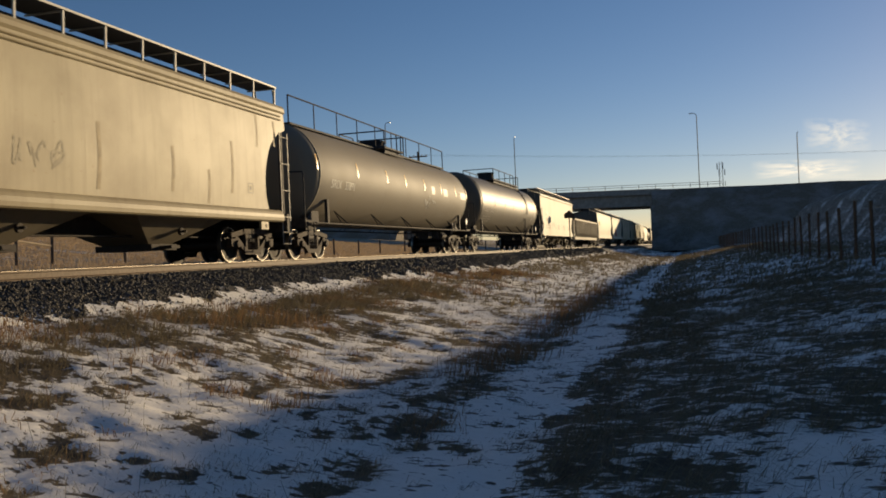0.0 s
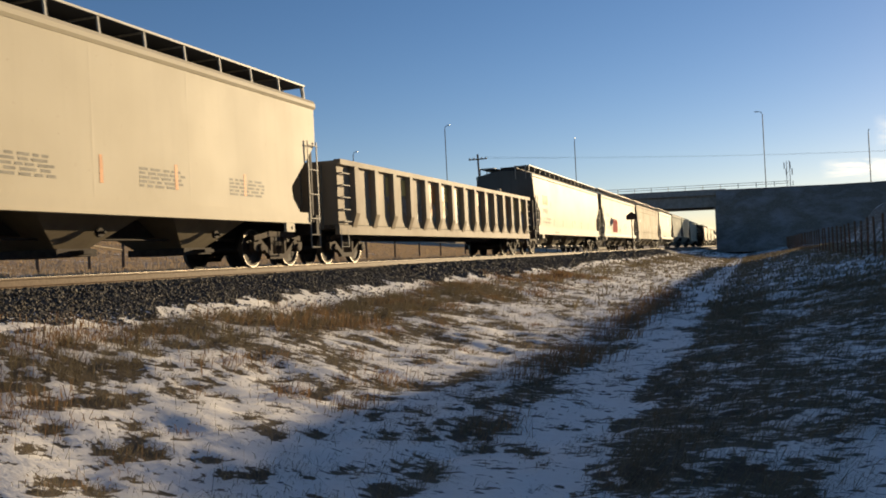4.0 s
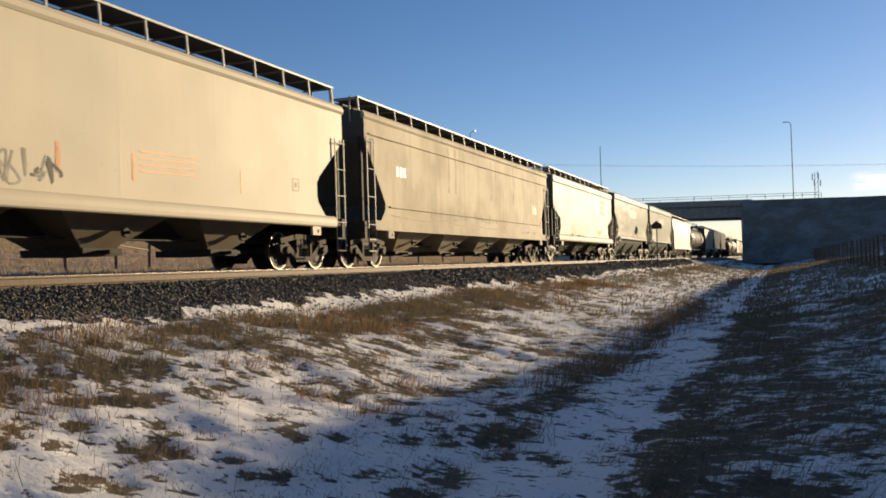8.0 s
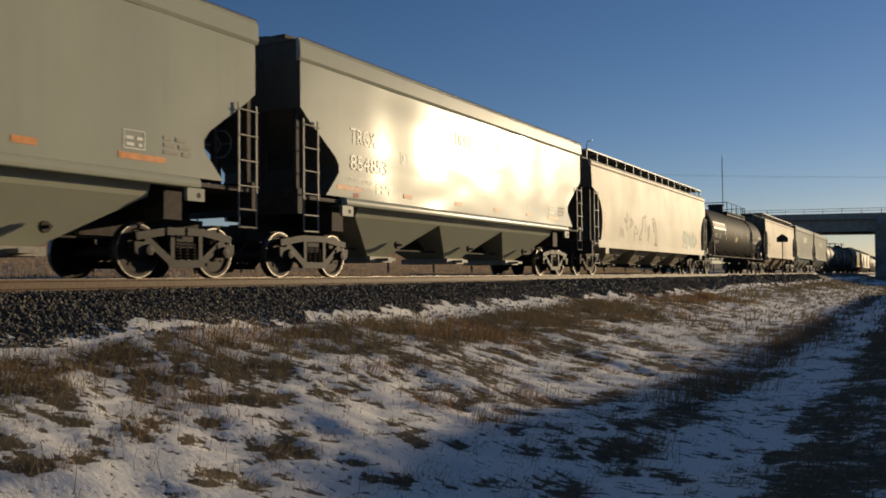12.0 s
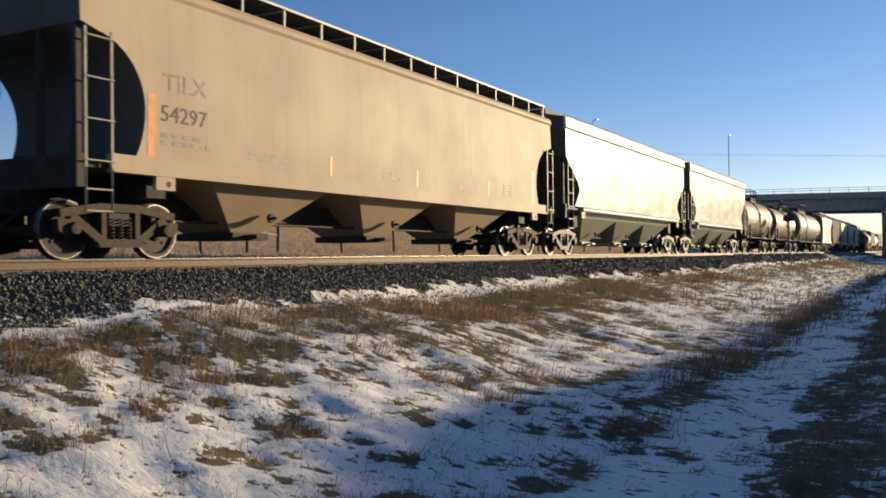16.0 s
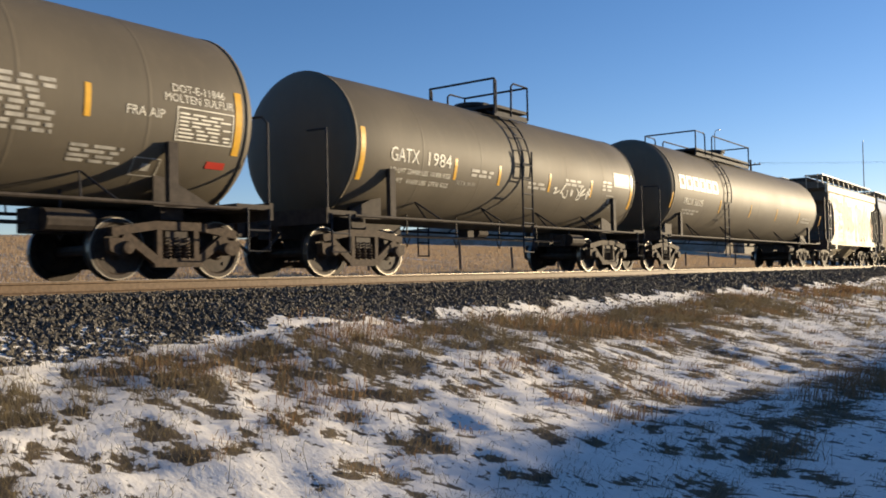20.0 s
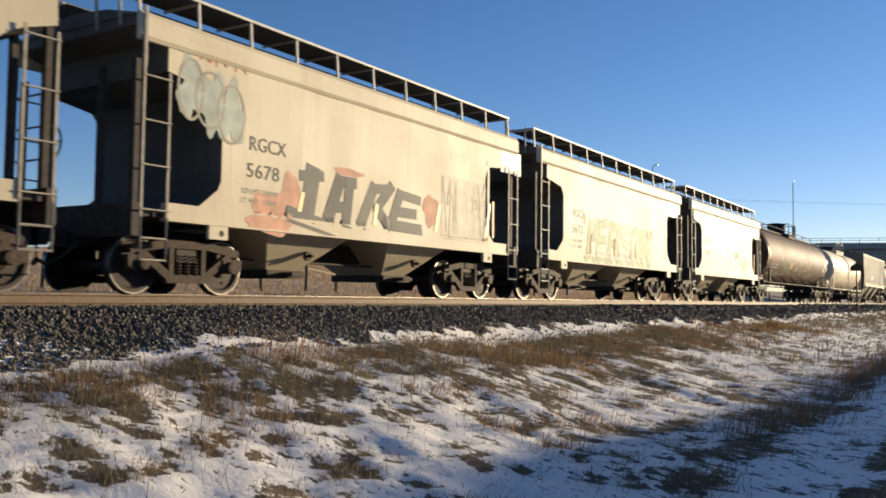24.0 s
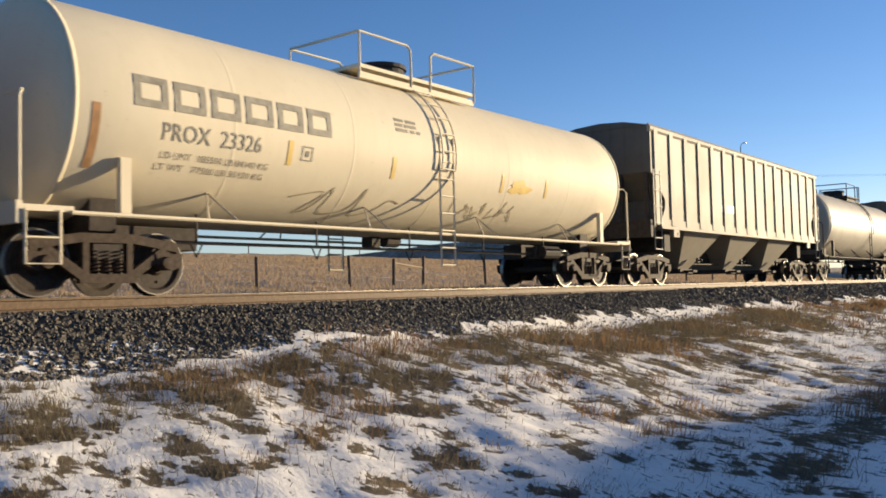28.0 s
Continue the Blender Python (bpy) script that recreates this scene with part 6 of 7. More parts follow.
def dress():
    C = {i + 1: (car, spec) for i, (car, mid, spec) in enumerate(CARS)}
    # stained hopper
    car, s = C[1]
    stencil(car, s, 7.7, 1.75, 0.28, 0.26, GREYL)
    scrawl(car, s, -0.6, 1.75, 1.5, 0.6, 4, 0.05, STAIN, 11)
    for y, z0, z1 in ((4.3, 1.6, 2.6), (6.9, 1.7, 3.0), (1.8, 1.5, 2.8), (5.8, 1.4, 2.2), (8.3, 3.0, 3.9), (9.3, 3.1, 3.8)):
        stroke(car, s, [(y, z1), (y + 0.03, (z0 + z1) / 2), (y - 0.02, z0)], 0.11, RUN, "rust_run", 0.007)
    # grey-brown tank
    car, s = C[2]
    words(car, s, "SRIX", -8.2, 2.22, 0.27, 0.85, WHITE)
    words(car, s, "33891", -7.05, 2.22, 0.27, 0.85, WHITE)
    stripes(car, s, (-9.3, -5.9, -2.85, -0.6, 2.0, 4.6, 7.2, 9.3), 2.95, 0.5, YELLOW)
    for y, w in ((3.0, 0.5), (4.9, 0.7), (8.0, 1.1)):
        patch(car, s, y, y + w, 2.6, 2.95, FADED, "print_patch")
    scrawl(car, s, 2.0, 1.9, 1.8, 0.7, 4, 0.05, FADED, 12)
    placard(car, s, 9.4, 1.55, WHITEPL)
    # black tank
    car, s = C[3]
    words(car, s, "UTLX", -8.05, 2.22, 0.26, 1.05, FADED)
    words(car, s, "953322", -6.75, 2.2, 0.24, 1.0, FADED)
    bars(car, s, -8.0, 1.6, 2.0, 0.42, 3, GREYL, seed=5)
    stripes(car, s, (-9.0, -5.5, -2.6, 0.2, 3.0, 5.7, 8.98), 2.75, 0.42, ORANGE)
    stencil(car, s, -5.0, 2.3, 0.22, 0.26, GREYL)
    bars(car, s, 7.5, 3.12, 1.35, 0.4, 2, YELLOW, "stencilled_words", 0.6, 4)
    data_panel(car, s, 7.6, 2.25, 1.25, 0.5, FADED)
    stencil(car, s, 6.6, 1.95, 0.5, 0.24, FADED)
    placard(car, s, 9.1, 1.5, WHITEPL)
    # clean cream hopper
    car, s = C[4]
    words(car, s, "NCLX", -6.95, 2.7, 0.3, 1.1, BRIGHT)
    words(car, s, "3097", -6.88, 2.2, 0.27, 0.86, GREYL)
    bars(car, s, -7.05, 1.62, 2.2, 0.34, 2, GREYL, seed=6)
    stripes(car, s, (-8.15, -4.7, -1.62, 1.57, 3.7, 6.2), 1.85, 0.5, ORANGE)
    patch(car, s, -5.2, -4.95, 2.5, 2.72, BRIGHT)
    scrawl(car, s, -4.1, 1.6, 2.2, 0.6, 5, 0.05, GREYG, 13)
    for y in (-0.9, 2.6, 5.6):
        bars(car, s, y, 1.6, 1.4, 0.4, 5, GREYL, seed=int(y * 10) + 30)
    # gondola rust and sprayed colour between the ribs
    car, s = C[5]
    s["bulge"] = 0.0
    for k, y in enumerate(np.linspace(-9.0, 9.0, 15)):
        col = (ORANGE, YPLATE, FADED, GREYG)[k % 4]
        patch(car, s, y + 0.3, y + 1.08, 1.9 + 0.1 * (k % 3), 2.62, (ORANGE, YPLATE, YPLATE, STAIN)[k % 4], "sprayed_panel", 0.006)
        blob(car, s, y + 0.68, 1.75, 0.5, 0.6, col, 60 + k, 0.008)
        scrawl(car, s, y + 0.25, 1.2, 0.6, 0.9, 2, 0.05, FADED, 160 + k, 0.008)
    # smooth cream hopper
    car, s = C[6]
    for d in ((-8.0, -6.75, 2.68, 3.18),):
        patch(car, s, *d, GLOSSPL, "name_plate", 0.008)
    words(car, s, "54830", -8.0, 2.2, 0.27, 1.2, STAIN)
    words(car, s, "LD LMT 221220 LB 100350 KG", -8.05, 1.86, 0.11, 2.1, GREYL)
    words(car, s, "LT WT  64600 LB 29400 KG", -8.1, 1.66, 0.11, 2.1, GREYL)
    stripes(car, s, (-8.5, -5.2, -2.75, 0.15, 3.2, 5.6), 1.75, 0.42, ORANGE)
    stencil(car, s, -6.1, 2.6, 0.28, 0.3, GREYL)
    patch(car, s, 0.55, 1.2, 1.8, 2.0, YPLATE)
    data_panel(car, s, 7.42, 1.75, 0.46, 0.3, WHITE, 2, 8)
    bars(car, s, -5.3, 1.14, 1.3, 0.14, 1, GREYL, seed=8)
    # the hopper with a red patch
    car, s = C[7]
    words(car, s, "NCIX", -7.4, 2.66, 0.26, 1.0, GREYL)
    words(car, s, "350", -7.4, 2.2, 0.24, 0.75, GREYL)
    bars(car, s, -7.6, 1.72, 1.8, 0.3, 2, GREYL, seed=9)
    patch(car, s, -4.62, -2.1, 1.47, 2.44, REDP, "red_patch", 0.008, 0.18)
    for k, dz in enumerate((0.06, 0.13, 0.08, 0.03, 0.1, 0.05)):
        patch(car, s, -4.4 + 0.4 * k, -4.02 + 0.4 * k, 2.42, 2.46 + dz, REDP, "red_patch", 0.0085)
    scrawl(car, s, -5.5, 1.55, 0.9, 0.7, 4, 0.035, GREYG, 14)
    stencil(car, s, -5.75, 2.5, 0.3, 0.3, GREYG)
    scrawl(car, s, -1.9, 1.4, 1.7, 0.6, 6, 0.04, GREYG, 15)
    scrawl(car, s, -0.6, 1.45, 0.7, 0.45, 3, 0.05, BLACKG, 19)
    stripes(car, s, (0.0, 1.75, 5.1), 1.9, 0.5, ORANGE)
    for k in range(4):
        stroke(car, s, [(1.9, 2.2 - k * 0.12), (3.6, 2.25 - k * 0.12)], 0.035, ORANGE, "painted_line")
    stencil(car, s, 7.2, 1.85, 0.3, 0.3, GREYL)
    # dirty old hopper
    car, s = C[8]
    for y in (-8.0, -7.75, -7.5):
        patch(car, s, y, y + 0.14, 2.7, 3.0, BRIGHT)
    data_panel(car, s, 7.4, 2.25, 0.75, 0.4, WHITE, 3, 10)
    scrawl(car, s, 5.6, 1.3, 2.4, 0.55, 6, 0.05, GREYG, 16)
    stripes(car, s, (9.0,), 1.9, 1.0, ORANGE, 0.14)
    stroke(car, s, [(-8.5, 1.5), (-6, 1.42), (-4, 1.5), (-2.5, 1.38), (-1, 1.45), (1, 1.36), (3, 1.45)], 0.03, GRIME)
    scrawl(car, s, -5.5, 1.5, 7.5, 0.5, 16, 0.035, GRIME, 61)
    for y in (-3.6, -2.9, 1.2, 1.8, 4.3):
        stroke(car, s, [(y, 4.1), (y + 0.1, 3.4), (y + 0.02, 2.5)], 0.16, GRIME, "grime_run", 0.007)
    # railway-lettered hopper
    car, s = C[9]
    words(car, s, "SOO", -5.26, 2.5, 0.26, 0.8, WORN)
    words(car, s, "119269", -3.7, 2.26, 0.25, 1.9, WORN)
    blob(car, s, 3.25, 3.4, 1.15, 1.15, WORN, 71, rag=0.08)
    for k, w in enumerate((1.55, 1.35, 1.45)):
        blocks(car, s, (8, 7, 7)[k], 4.0, 3.62 - 0.34 * k, 0.2, w * 1.15, REDL)
    stroke(car, s, [(-4.4, 1.4), (-4.2, 2.0), (-3.9, 2.55), (-3.75, 1.9), (-3.8, 1.45), (-3.4, 2.1), (-3.3, 1.5), (-3.0, 2.0), (-2.6, 2.1), (-2.7, 1.5), (-2.2, 1.45), (-1.9, 1.95), (-1.5, 2.0), (-1.1, 1.6)], 0.06, GREYG)
    scrawl(car, s, -4.3, 1.4, 3.2, 0.55, 6, 0.05, STAIN, 17)
    scrawl(car, s, 2.8, 1.5, 2.0, 0.5, 6, 0.05, REDL, 18)
    scrawl(car, s, 7.0, 3.0, 1.0, 0.5, 4, 0.05, REDL, 19)
    data_panel(car, s, -0.3, 1.6, 1.0, 0.45, GREYL, 5, 11)
    data_panel(car, s, 5.75, 1.7, 0.55, 0.3, WHITE, 2, 12)
    for k in range(14):
        y = -7.6 + k * 1.15
        bm_w = 0.35 + 0.4 * ((k * 37) % 10) / 10
        patch(car, s, y, y + bm_w, s["zs"] + 0.1, s["zs"] + 0.2, ORANGE if k % 3 == 0 else STAIN, "sill_stripe")
    # grey-green hoppers
    for i, num in ((10, "854810"), (11, "854853"), (15, "855073"), (16, "855070")):
        car, s = C[i]
        y = -s["L"] / 2 + 2.4
        words(car, s, "TRGX", y, 2.86, 0.34, 0.98, FAINT)
        words(car, s, num, y - 0.02, 2.3, 0.32, 1.5, FAINT)
        words(car, s, "LD LMT 224500", y - 0.1, 2.02, 0.1, 0.95, FAINT)
        words(car, s, "LT WT   62500", y - 0.1, 1.86, 0.1, 0.95, FAINT)
        bars(car, s, y + 1.0, 1.86, 0.7, 0.26, 2, FAINT, seed=20 + i)
        blocks(car, s, 10, -1.55, 3.42, 0.36, 2.9, FAINT)
        patch(car, s, -1.55, 1.35, 3.27, 3.34, FAINT, "name_rule")
        stencil(car, s, y + 2.1, 2.65, 0.28, 0.28, FAINT)
        for dy in (-0.5, 2.2, 4.8, 7.2, 9.6, 11.4):
            patch(car, s, y + dy, y + dy + (0.95 if dy in (-0.5, 11.4) else 0.4), 1.84, 1.94, ORANGE, "sill_tape")
        patch(car, s, y + 0.1, y + 0.3, s["zs"] + 0.2, s["zs"] + 0.3, REDL, "red_tag")
        data_panel(car, s, s["L"] / 2 - 3.7, 2.0, 0.42, 0.3, WHITE, 2, 21 + i)
        bars(car, s, s["L"] / 2 - 2.9, 2.0, 0.6, 0.34, 3, GREYL, seed=40 + i)
    # white hopper with green graffiti
    car, s = C[12]
    blob(car, s, 5.9, 1.75, 3.2, 0.75, MINTG, 72)
    scrawl(car, s, 4.2, 1.4, 3.4, 0.9, 7, 0.07, GREENG, 22)
    scrawl(car, s, -6.5, 1.4, 6.0, 1.2, 9, 0.08, GREYG, 23)
    stripes(car, s, (8.28, -8.4), 1.95, 1.0, ORANGE, 0.14)
    data_panel(car, s, 7.4, 1.62, 0.4, 0.3, GREYL, 2, 24)
    # dark pressure tank
    car, s = C[13]
    blocks(car, s, 6, -8.65, 2.72, 0.46, 3.8, WHITE)
    words(car, s, "PROX  39855", -8.25, 2.2, 0.25, 1.85, WHITE)
    bars(car, s, -8.1, 1.85, 1.5, 0.24, 2, FADED, seed=25)
    stripes(car, s, (-9.05, -5.2, -1.78, 0.75, 3.0, 5.4, 9.15), 2.5, 0.46, YELLOW)
    patch(car, s, -1.55, -0.8, 2.1, 2.42, YPLATE)
    bars(car, s, 5.6, 2.2, 1.6, 0.24, 2, WHITE, "stencilled_words", 0.55, 26)
    data_panel(car, s, 7.7, 2.2, 1.1, 0.55, WHITE, 6, 27)
    stencil(car, s, 6.85, 1.72, 0.4, 0.32, WHITE)
    stencil(car, s, -4.8, 2.2, 0.22, 0.26, WHITE)
    placard(car, s, 9.2, 1.5, REDPL, "1075")
    # tan hopper
    car, s = C[14]
    words(car, s, "TILX", -7.5, 2.7, 0.28, 0.95, GREYL)
    words(car, s, "54297", -7.55, 2.2, 0.26, 1.0, BLACK)
    bars(car, s, -7.55, 1.82, 1.1, 0.24, 2, GREYL, seed=28)
    stripes(car, s, (-7.75, 7.55), 2.1, 1.0, ORANGE, 0.15)
    stripes(car, s, (4.4, 0.5, -3.0), 1.85, 0.4, ORANGE)
    data_panel(car, s, 5.4, 1.7, 0.5, 0.35, GREYL, 3, 29)
    for y in (-5.5, -1.0, 2.6, 6.5):
        bars(car, s, y, 1.75, 1.0, 0.2, 2, GREYL, seed=30 + int(y))
    # molten sulfur tank
    car, s = C[17]
    words(car, s, "CGTX", -3.95, 2.15, 0.27, 0.95, WHITE)
    words(car, s, "13912", -2.85, 2.15, 0.27, 0.95, WHITE)
    bars(car, s, -3.95, 1.75, 2.2, 0.26, 2, FADED, seed=31)
    stripes(car, s, (-1.54, 1.14, 2.75), 2.42, 0.45, YELLOW)
    stripes(car, s, (-5.3, 5.32), 2.4, 1.0, YELLOW, 0.13)
    patch(car, s, -4.2, -4.0, 2.6, 2.8, BRIGHT)
    words(car, s, "FRA AIP", 3.34, 2.32, 0.13, 0.62, WHITE)
    words(car, s, "DOT-E-11846", 4.1, 2.74, 0.12, 0.95, WHITE)
    words(car, s, "MOLTEN SULFUR", 3.96, 2.59, 0.12, 1.25, WHITE)
    data_panel(car, s, 4.17, 2.03, 1.05, 0.5, WHITE, 7, 32)
    bars(car, s, 1.1, 1.9, 1.2, 0.75, 9, FADED, seed=33)
    bars(car, s, 2.6, 1.55, 0.8, 0.3, 4, FADED, seed=34)
    stencil(car, s, 3.6, 1.4, 0.45, 0.32, FADED)
    patch(car, s, 4.85, 5.2, 1.64, 1.76, REDPL)
    # dark tank with white lettering
    car, s = C[18]
    words(car, s, "GATX", -5.05, 2.2, 0.27, 0.88, WHITE)
    words(car, s, "1984", -3.86, 2.2, 0.27, 0.78, WHITE)
    words(car, s, "LD LMT 224400 LBS 101800 KGS", -5.0, 1.98, 0.1, 1.95, WHITE)
    words(car, s, "LT WT   61600 LBS  27950 KGS", -5.0, 1.78, 0.1, 1.95, WHITE)
    words(car, s, "TLTX 04-01", -2.8, 1.88, 0.09, 0.72, FADED)
    stripes(car, s, (-2.9, -1.19, 1.1, 3.35), 2.2, 0.45, YELLOW)
    stripes(car, s, (-5.85, 5.86), 2.25, 1.0, YELLOW, 0.13)
    bars(car, s, -2.3, 2.1, 0.85, 0.2, 2, FADED, seed=35)
    bars(car, s, 0.1, 2.0, 0.85, 0.2, 2, FADED, seed=36)
    bars(car, s, 1.9, 2.2, 1.0, 0.2, 2, FADED, seed=37)
    scrawl(car, s, 1.35, 1.85, 2.0, 0.35, 7, 0.045, WHITE, 38)
    patch(car, s, 4.7, 5.7, 2.35, 2.75, FADED)
    stencil(car, s, 4.3, 1.75, 0.4, 0.34, FADED)
    bars(car, s, 4.0, 2.2, 0.6, 0.3, 3, FADED, seed=39)
    # black tank with a large name
    car, s = C[19]
    blocks(car, s, 6, -8.95, 2.62, 0.45, 3.7, WHITE)
    words(car, s, "PROX 36505", -8.45, 2.12, 0.22, 1.7, WHITE)
    bars(car, s, -8.4, 1.78, 1.5, 0.22, 2, FADED, seed=41)
    stripes(car, s, (-9.5, -5.0, -1.5, 2.0, 5.5, 9.3), 2.2, 0.5, YELLOW)
    bars(car, s, 6.0, 2.0, 1.6, 0.3, 2, FADED, seed=42)
    # white two-bay hopper with red graffiti
    car, s = C[20]
    words(car, s, "RGCX", -4.08, 2.43, 0.24, 0.92, BLACK, lift=0.018)
    words(car, s, "5666", -4.12, 1.97, 0.24, 0.8, BLACK, lift=0.018)
    words(car, s, "LD LMT 230200", -4.22, 1.68, 0.09, 0.9, BLACK, lift=0.018)
    words(car, s, "LT WT   55700", -4.26, 1.5, 0.09, 0.9, BLACK, lift=0.018)
    stroke(car, s, [(-5.1, 2.9), (-4.6, 3.0), (-4.42, 2.8), (-4.45, 2.4), (-4.75, 2.2), (-5.1, 2.3)], 0.08, REDG)
    stroke(car, s, [(-4.4, 2.45), (-4.0, 2.3), (-3.8, 2.0), (-4.1, 1.9), (-4.3, 2.05)], 0.09, REDG)
    limb = ([(-4.32, 3.22), (-3.92, 3.06), (-3.37, 3.09), (-2.88, 2.8), (-2.5, 2.6)], [(-2.7, 2.6), (-2.72, 2.19), (-2.88, 1.66), (-2.96, 1.41)], [(-0.2, 2.6), (0.1, 2.14), (0.05, 1.44)])
    for k, (pts, wd) in enumerate(zip(limb, (0.42, 0.5, 0.34))):
        stroke(car, s, pts, wd + 0.14, PINKG, lift=0.0085)
        stroke(car, s, pts, wd, MAROON, lift=0.0095)
        stroke(car, s, pts, wd * 0.6, REDG, lift=0.0105)
    for k, (y, z, w, h) in enumerate(((-2.4, 2.85, 1.2, 1.4), (-1.32, 2.45, 1.5, 1.25), (0.75, 2.72, 1.5, 1.15), (2.8, 2.5, 2.4, 0.85))):
        blob(car, s, y, z, w + 0.22, h + 0.2, PINKG, 80 + k, 0.0088)
        blob(car, s, y, z, w, h, MAROON, 80 + k, 0.0098 + 0.0002 * k)
        blob(car, s, y, z + 0.04, w * 0.82, h * 0.8, REDG, 80 + k, 0.0108 + 0.0002 * k)
    for k, (y, z, w, h) in enumerate(((-0.48, 2.6, 0.5, 1.1), (0.2, 2.75, 0.3, 0.8), (-2.75, 1.75, 0.3, 0.3))):
        blob(car, s, y, z, w, h, ORANGE, 84 + k, 0.0119)
    for k, (y, z, w, h) in enumerate(((1.32, 1.83, 0.86, 0.78), (2.9, 2.03, 0.9, 0.82))):
        blob(car, s, y, z - 0.03, w + 0.16, h + 0.14, REDG, 88 + k, 0.0123, rag=0.5)
        blob(car, s, y, z, w, h, BLACKG, 88 + k, 0.0126, rag=0.15)
        blob(car, s, y, z, w * 0.5, h * 0.5, MAROON, 88 + k, 0.0134, rag=0.8)
        blob(car, s, y - 0.04, z + 0.03, w * 0.24, h * 0.24, BLACKG, 90 + k, 0.0142)
    # broad upper mass, and the dark lines drawn over the red
    blob(car, s, 2.45, 2.85, 1.0, 1.1, PINKG, 94, 0.0094, rag=0.7)
    blob(car, s, 2.45, 2.85, 0.9, 1.0, MAROON, 94, 0.0107, rag=0.7)
    blob(car, s, 2.45, 2.87, 0.78, 0.86, REDG, 94, 0.0116, rag=0.7)
    blob(car, s, 2.1, 1.9, 0.7, 1.0, REDG, 95, 0.0118, rag=0.5)
    for k, (y, z, w, h) in enumerate(((0.9, 2.5, 0.9, 0.6), (2.0, 2.1, 1.2, 0.6), (2.3, 2.7, 0.9, 0.7), (3.0, 2.5, 0.7, 0.4), (-1.5, 2.3, 1.0, 0.9), (-2.5, 2.7, 0.9, 0.9))):
        scrawl(car, s, y - w / 2, z - h / 2, w, h, 3, 0.05, MAROON if k % 2 else BLACKG, 200 + k, 0.0148)
    words(car, s, "CAUTION: OPEN ROOF HATCH BEFORE", 0.73, 1.25, 0.07, 1.4, BLACK, lift=0.012)
    words(car, s, "UNLOADING COMPARTMENT", 1.12, 1.15, 0.07, 1.02, BLACK, lift=0.012)
    for y, z, w, h in ((-1.75, 2.2, 0.4, 0.35), (2.48, 3.4, 0.4, 0.35), (3.2, 3.2, 0.3, 0.5), (-1.2, 3.1, 0.6, 0.25)):
        blob(car, s, y, z, w, h, MAROON, 79, 0.0126)
    scrawl(car, s, 3.7, 1.5, 0.5, 0.85, 5, 0.05, REDG, 58)
    scrawl(car, s, -6.0, 3.2, 1.5, 0.42, 8, 0.045, BLACKG, 43)
    scrawl(car, s, -4.6, 1.16, 1.6, 0.14, 8, 0.035, REDG, 44)
    stripes(car, s, (-5.05, 0.3, 4.6), 2.0, 0.95, ORANGE, 0.1)
    data_panel(car, s, 1.97, 1.51, 0.42, 0.34, WHITE, 2, 45, 0.016)
    bars(car, s, -2.0, 1.5, 1.5, 0.2, 2, GREYL, seed=46)
    # cream two-bay hopper
    car, s = C[21]
    words(car, s, "TILX", -4.45, 2.47, 0.24, 0.75, BLACK)
    words(car, s, "333156", -4.48, 2.01, 0.25, 1.0, BLACK)
    words(car, s, "LD LMT 223600", -4.55, 1.76, 0.1, 0.88, GREYL)
    words(car, s, "LT WT   63400", -4.58, 1.58, 0.1, 0.88, GREYL)
    stripes(car, s, (-4.62,), 2.12, 0.95, REDG, 0.11)
    stripes(car, s, (-2.0, 0.0, 2.1), 1.8, 0.36, REDG, 0.07)
    stencil(car, s, -2.85, 2.15, 0.26, 0.28, GREYL)
    stencil(car, s, 2.7, 1.62, 0.3, 0.26, BLACK)
    stencil(car, s, -3.35, 1.58, 0.22, 0.16, BLACK)
    bars(car, s, -1.8, 1.72, 0.7, 0.25, 2, PINKG, seed=47)
    # the three white two-bay hoppers
    for i, num in ((22, "5678"), (23, "5672"), (24, "5681")):
        car, s = C[i]
        words(car, s, "RGCX", -3.86, 2.44, 0.24, 0.88, BLACK, lift=0.014)
        words(car, s, num, -3.92, 1.98, 0.24, 0.78, BLACK, lift=0.014)
        words(car, s, "LD LMT 230200", -4.02, 1.7, 0.09, 0.85, GREYL, lift=0.014)
        words(car, s, "LT WT   55800", -4.05, 1.54, 0.09, 0.85, GREYL, lift=0.014)
        patch(car, s, 4.9, 5.95, 3.2, 3.78, WORN, "paint_patch")
        stripes(car, s, (4.85 if i == 24 else 4.5,), 1.95, 0.9, ORANGE, 0.09)
        stencil(car, s, 2.6, 1.6, 0.3, 0.26, GREYL)
    car, s = C[22]
    bold = (
        (0.42, [(-2.25, 2.24), (-2.40, 1.49)]),
        (0.30, [(-2.86, 1.44), (-1.69, 1.25)]),
        (0.20, [(-2.56, 2.17), (-2.00, 2.22)]),
        (0.30, [(-1.47, 2.20), (-1.78, 1.49)]),
        (0.22, [(-1.51, 2.19), (-1.04, 2.20)]),
        (0.26, [(-1.17, 2.18), (-1.28, 1.41)]),
        (0.22, [(-1.70, 1.69), (-1.20, 1.71)]),
        (0.28, [(-0.40, 2.18), (-0.80, 1.46)]),
        (0.20, [(-0.45, 2.17), (0.09, 2.21)]),
        (0.24, [(-0.29, 1.78), (0.19, 2.26)]),
        (0.24, [(-0.29, 1.78), (0.11, 1.47)]),
        (0.26, [(0.50, 2.15), (0.21, 1.51)]),
        (0.20, [(0.50, 2.15), (1.22, 2.09)]),
        (0.22, [(0.35, 1.78), (1.05, 1.78)]),
        (0.24, [(0.26, 1.48), (1.23, 1.46)]),
    )
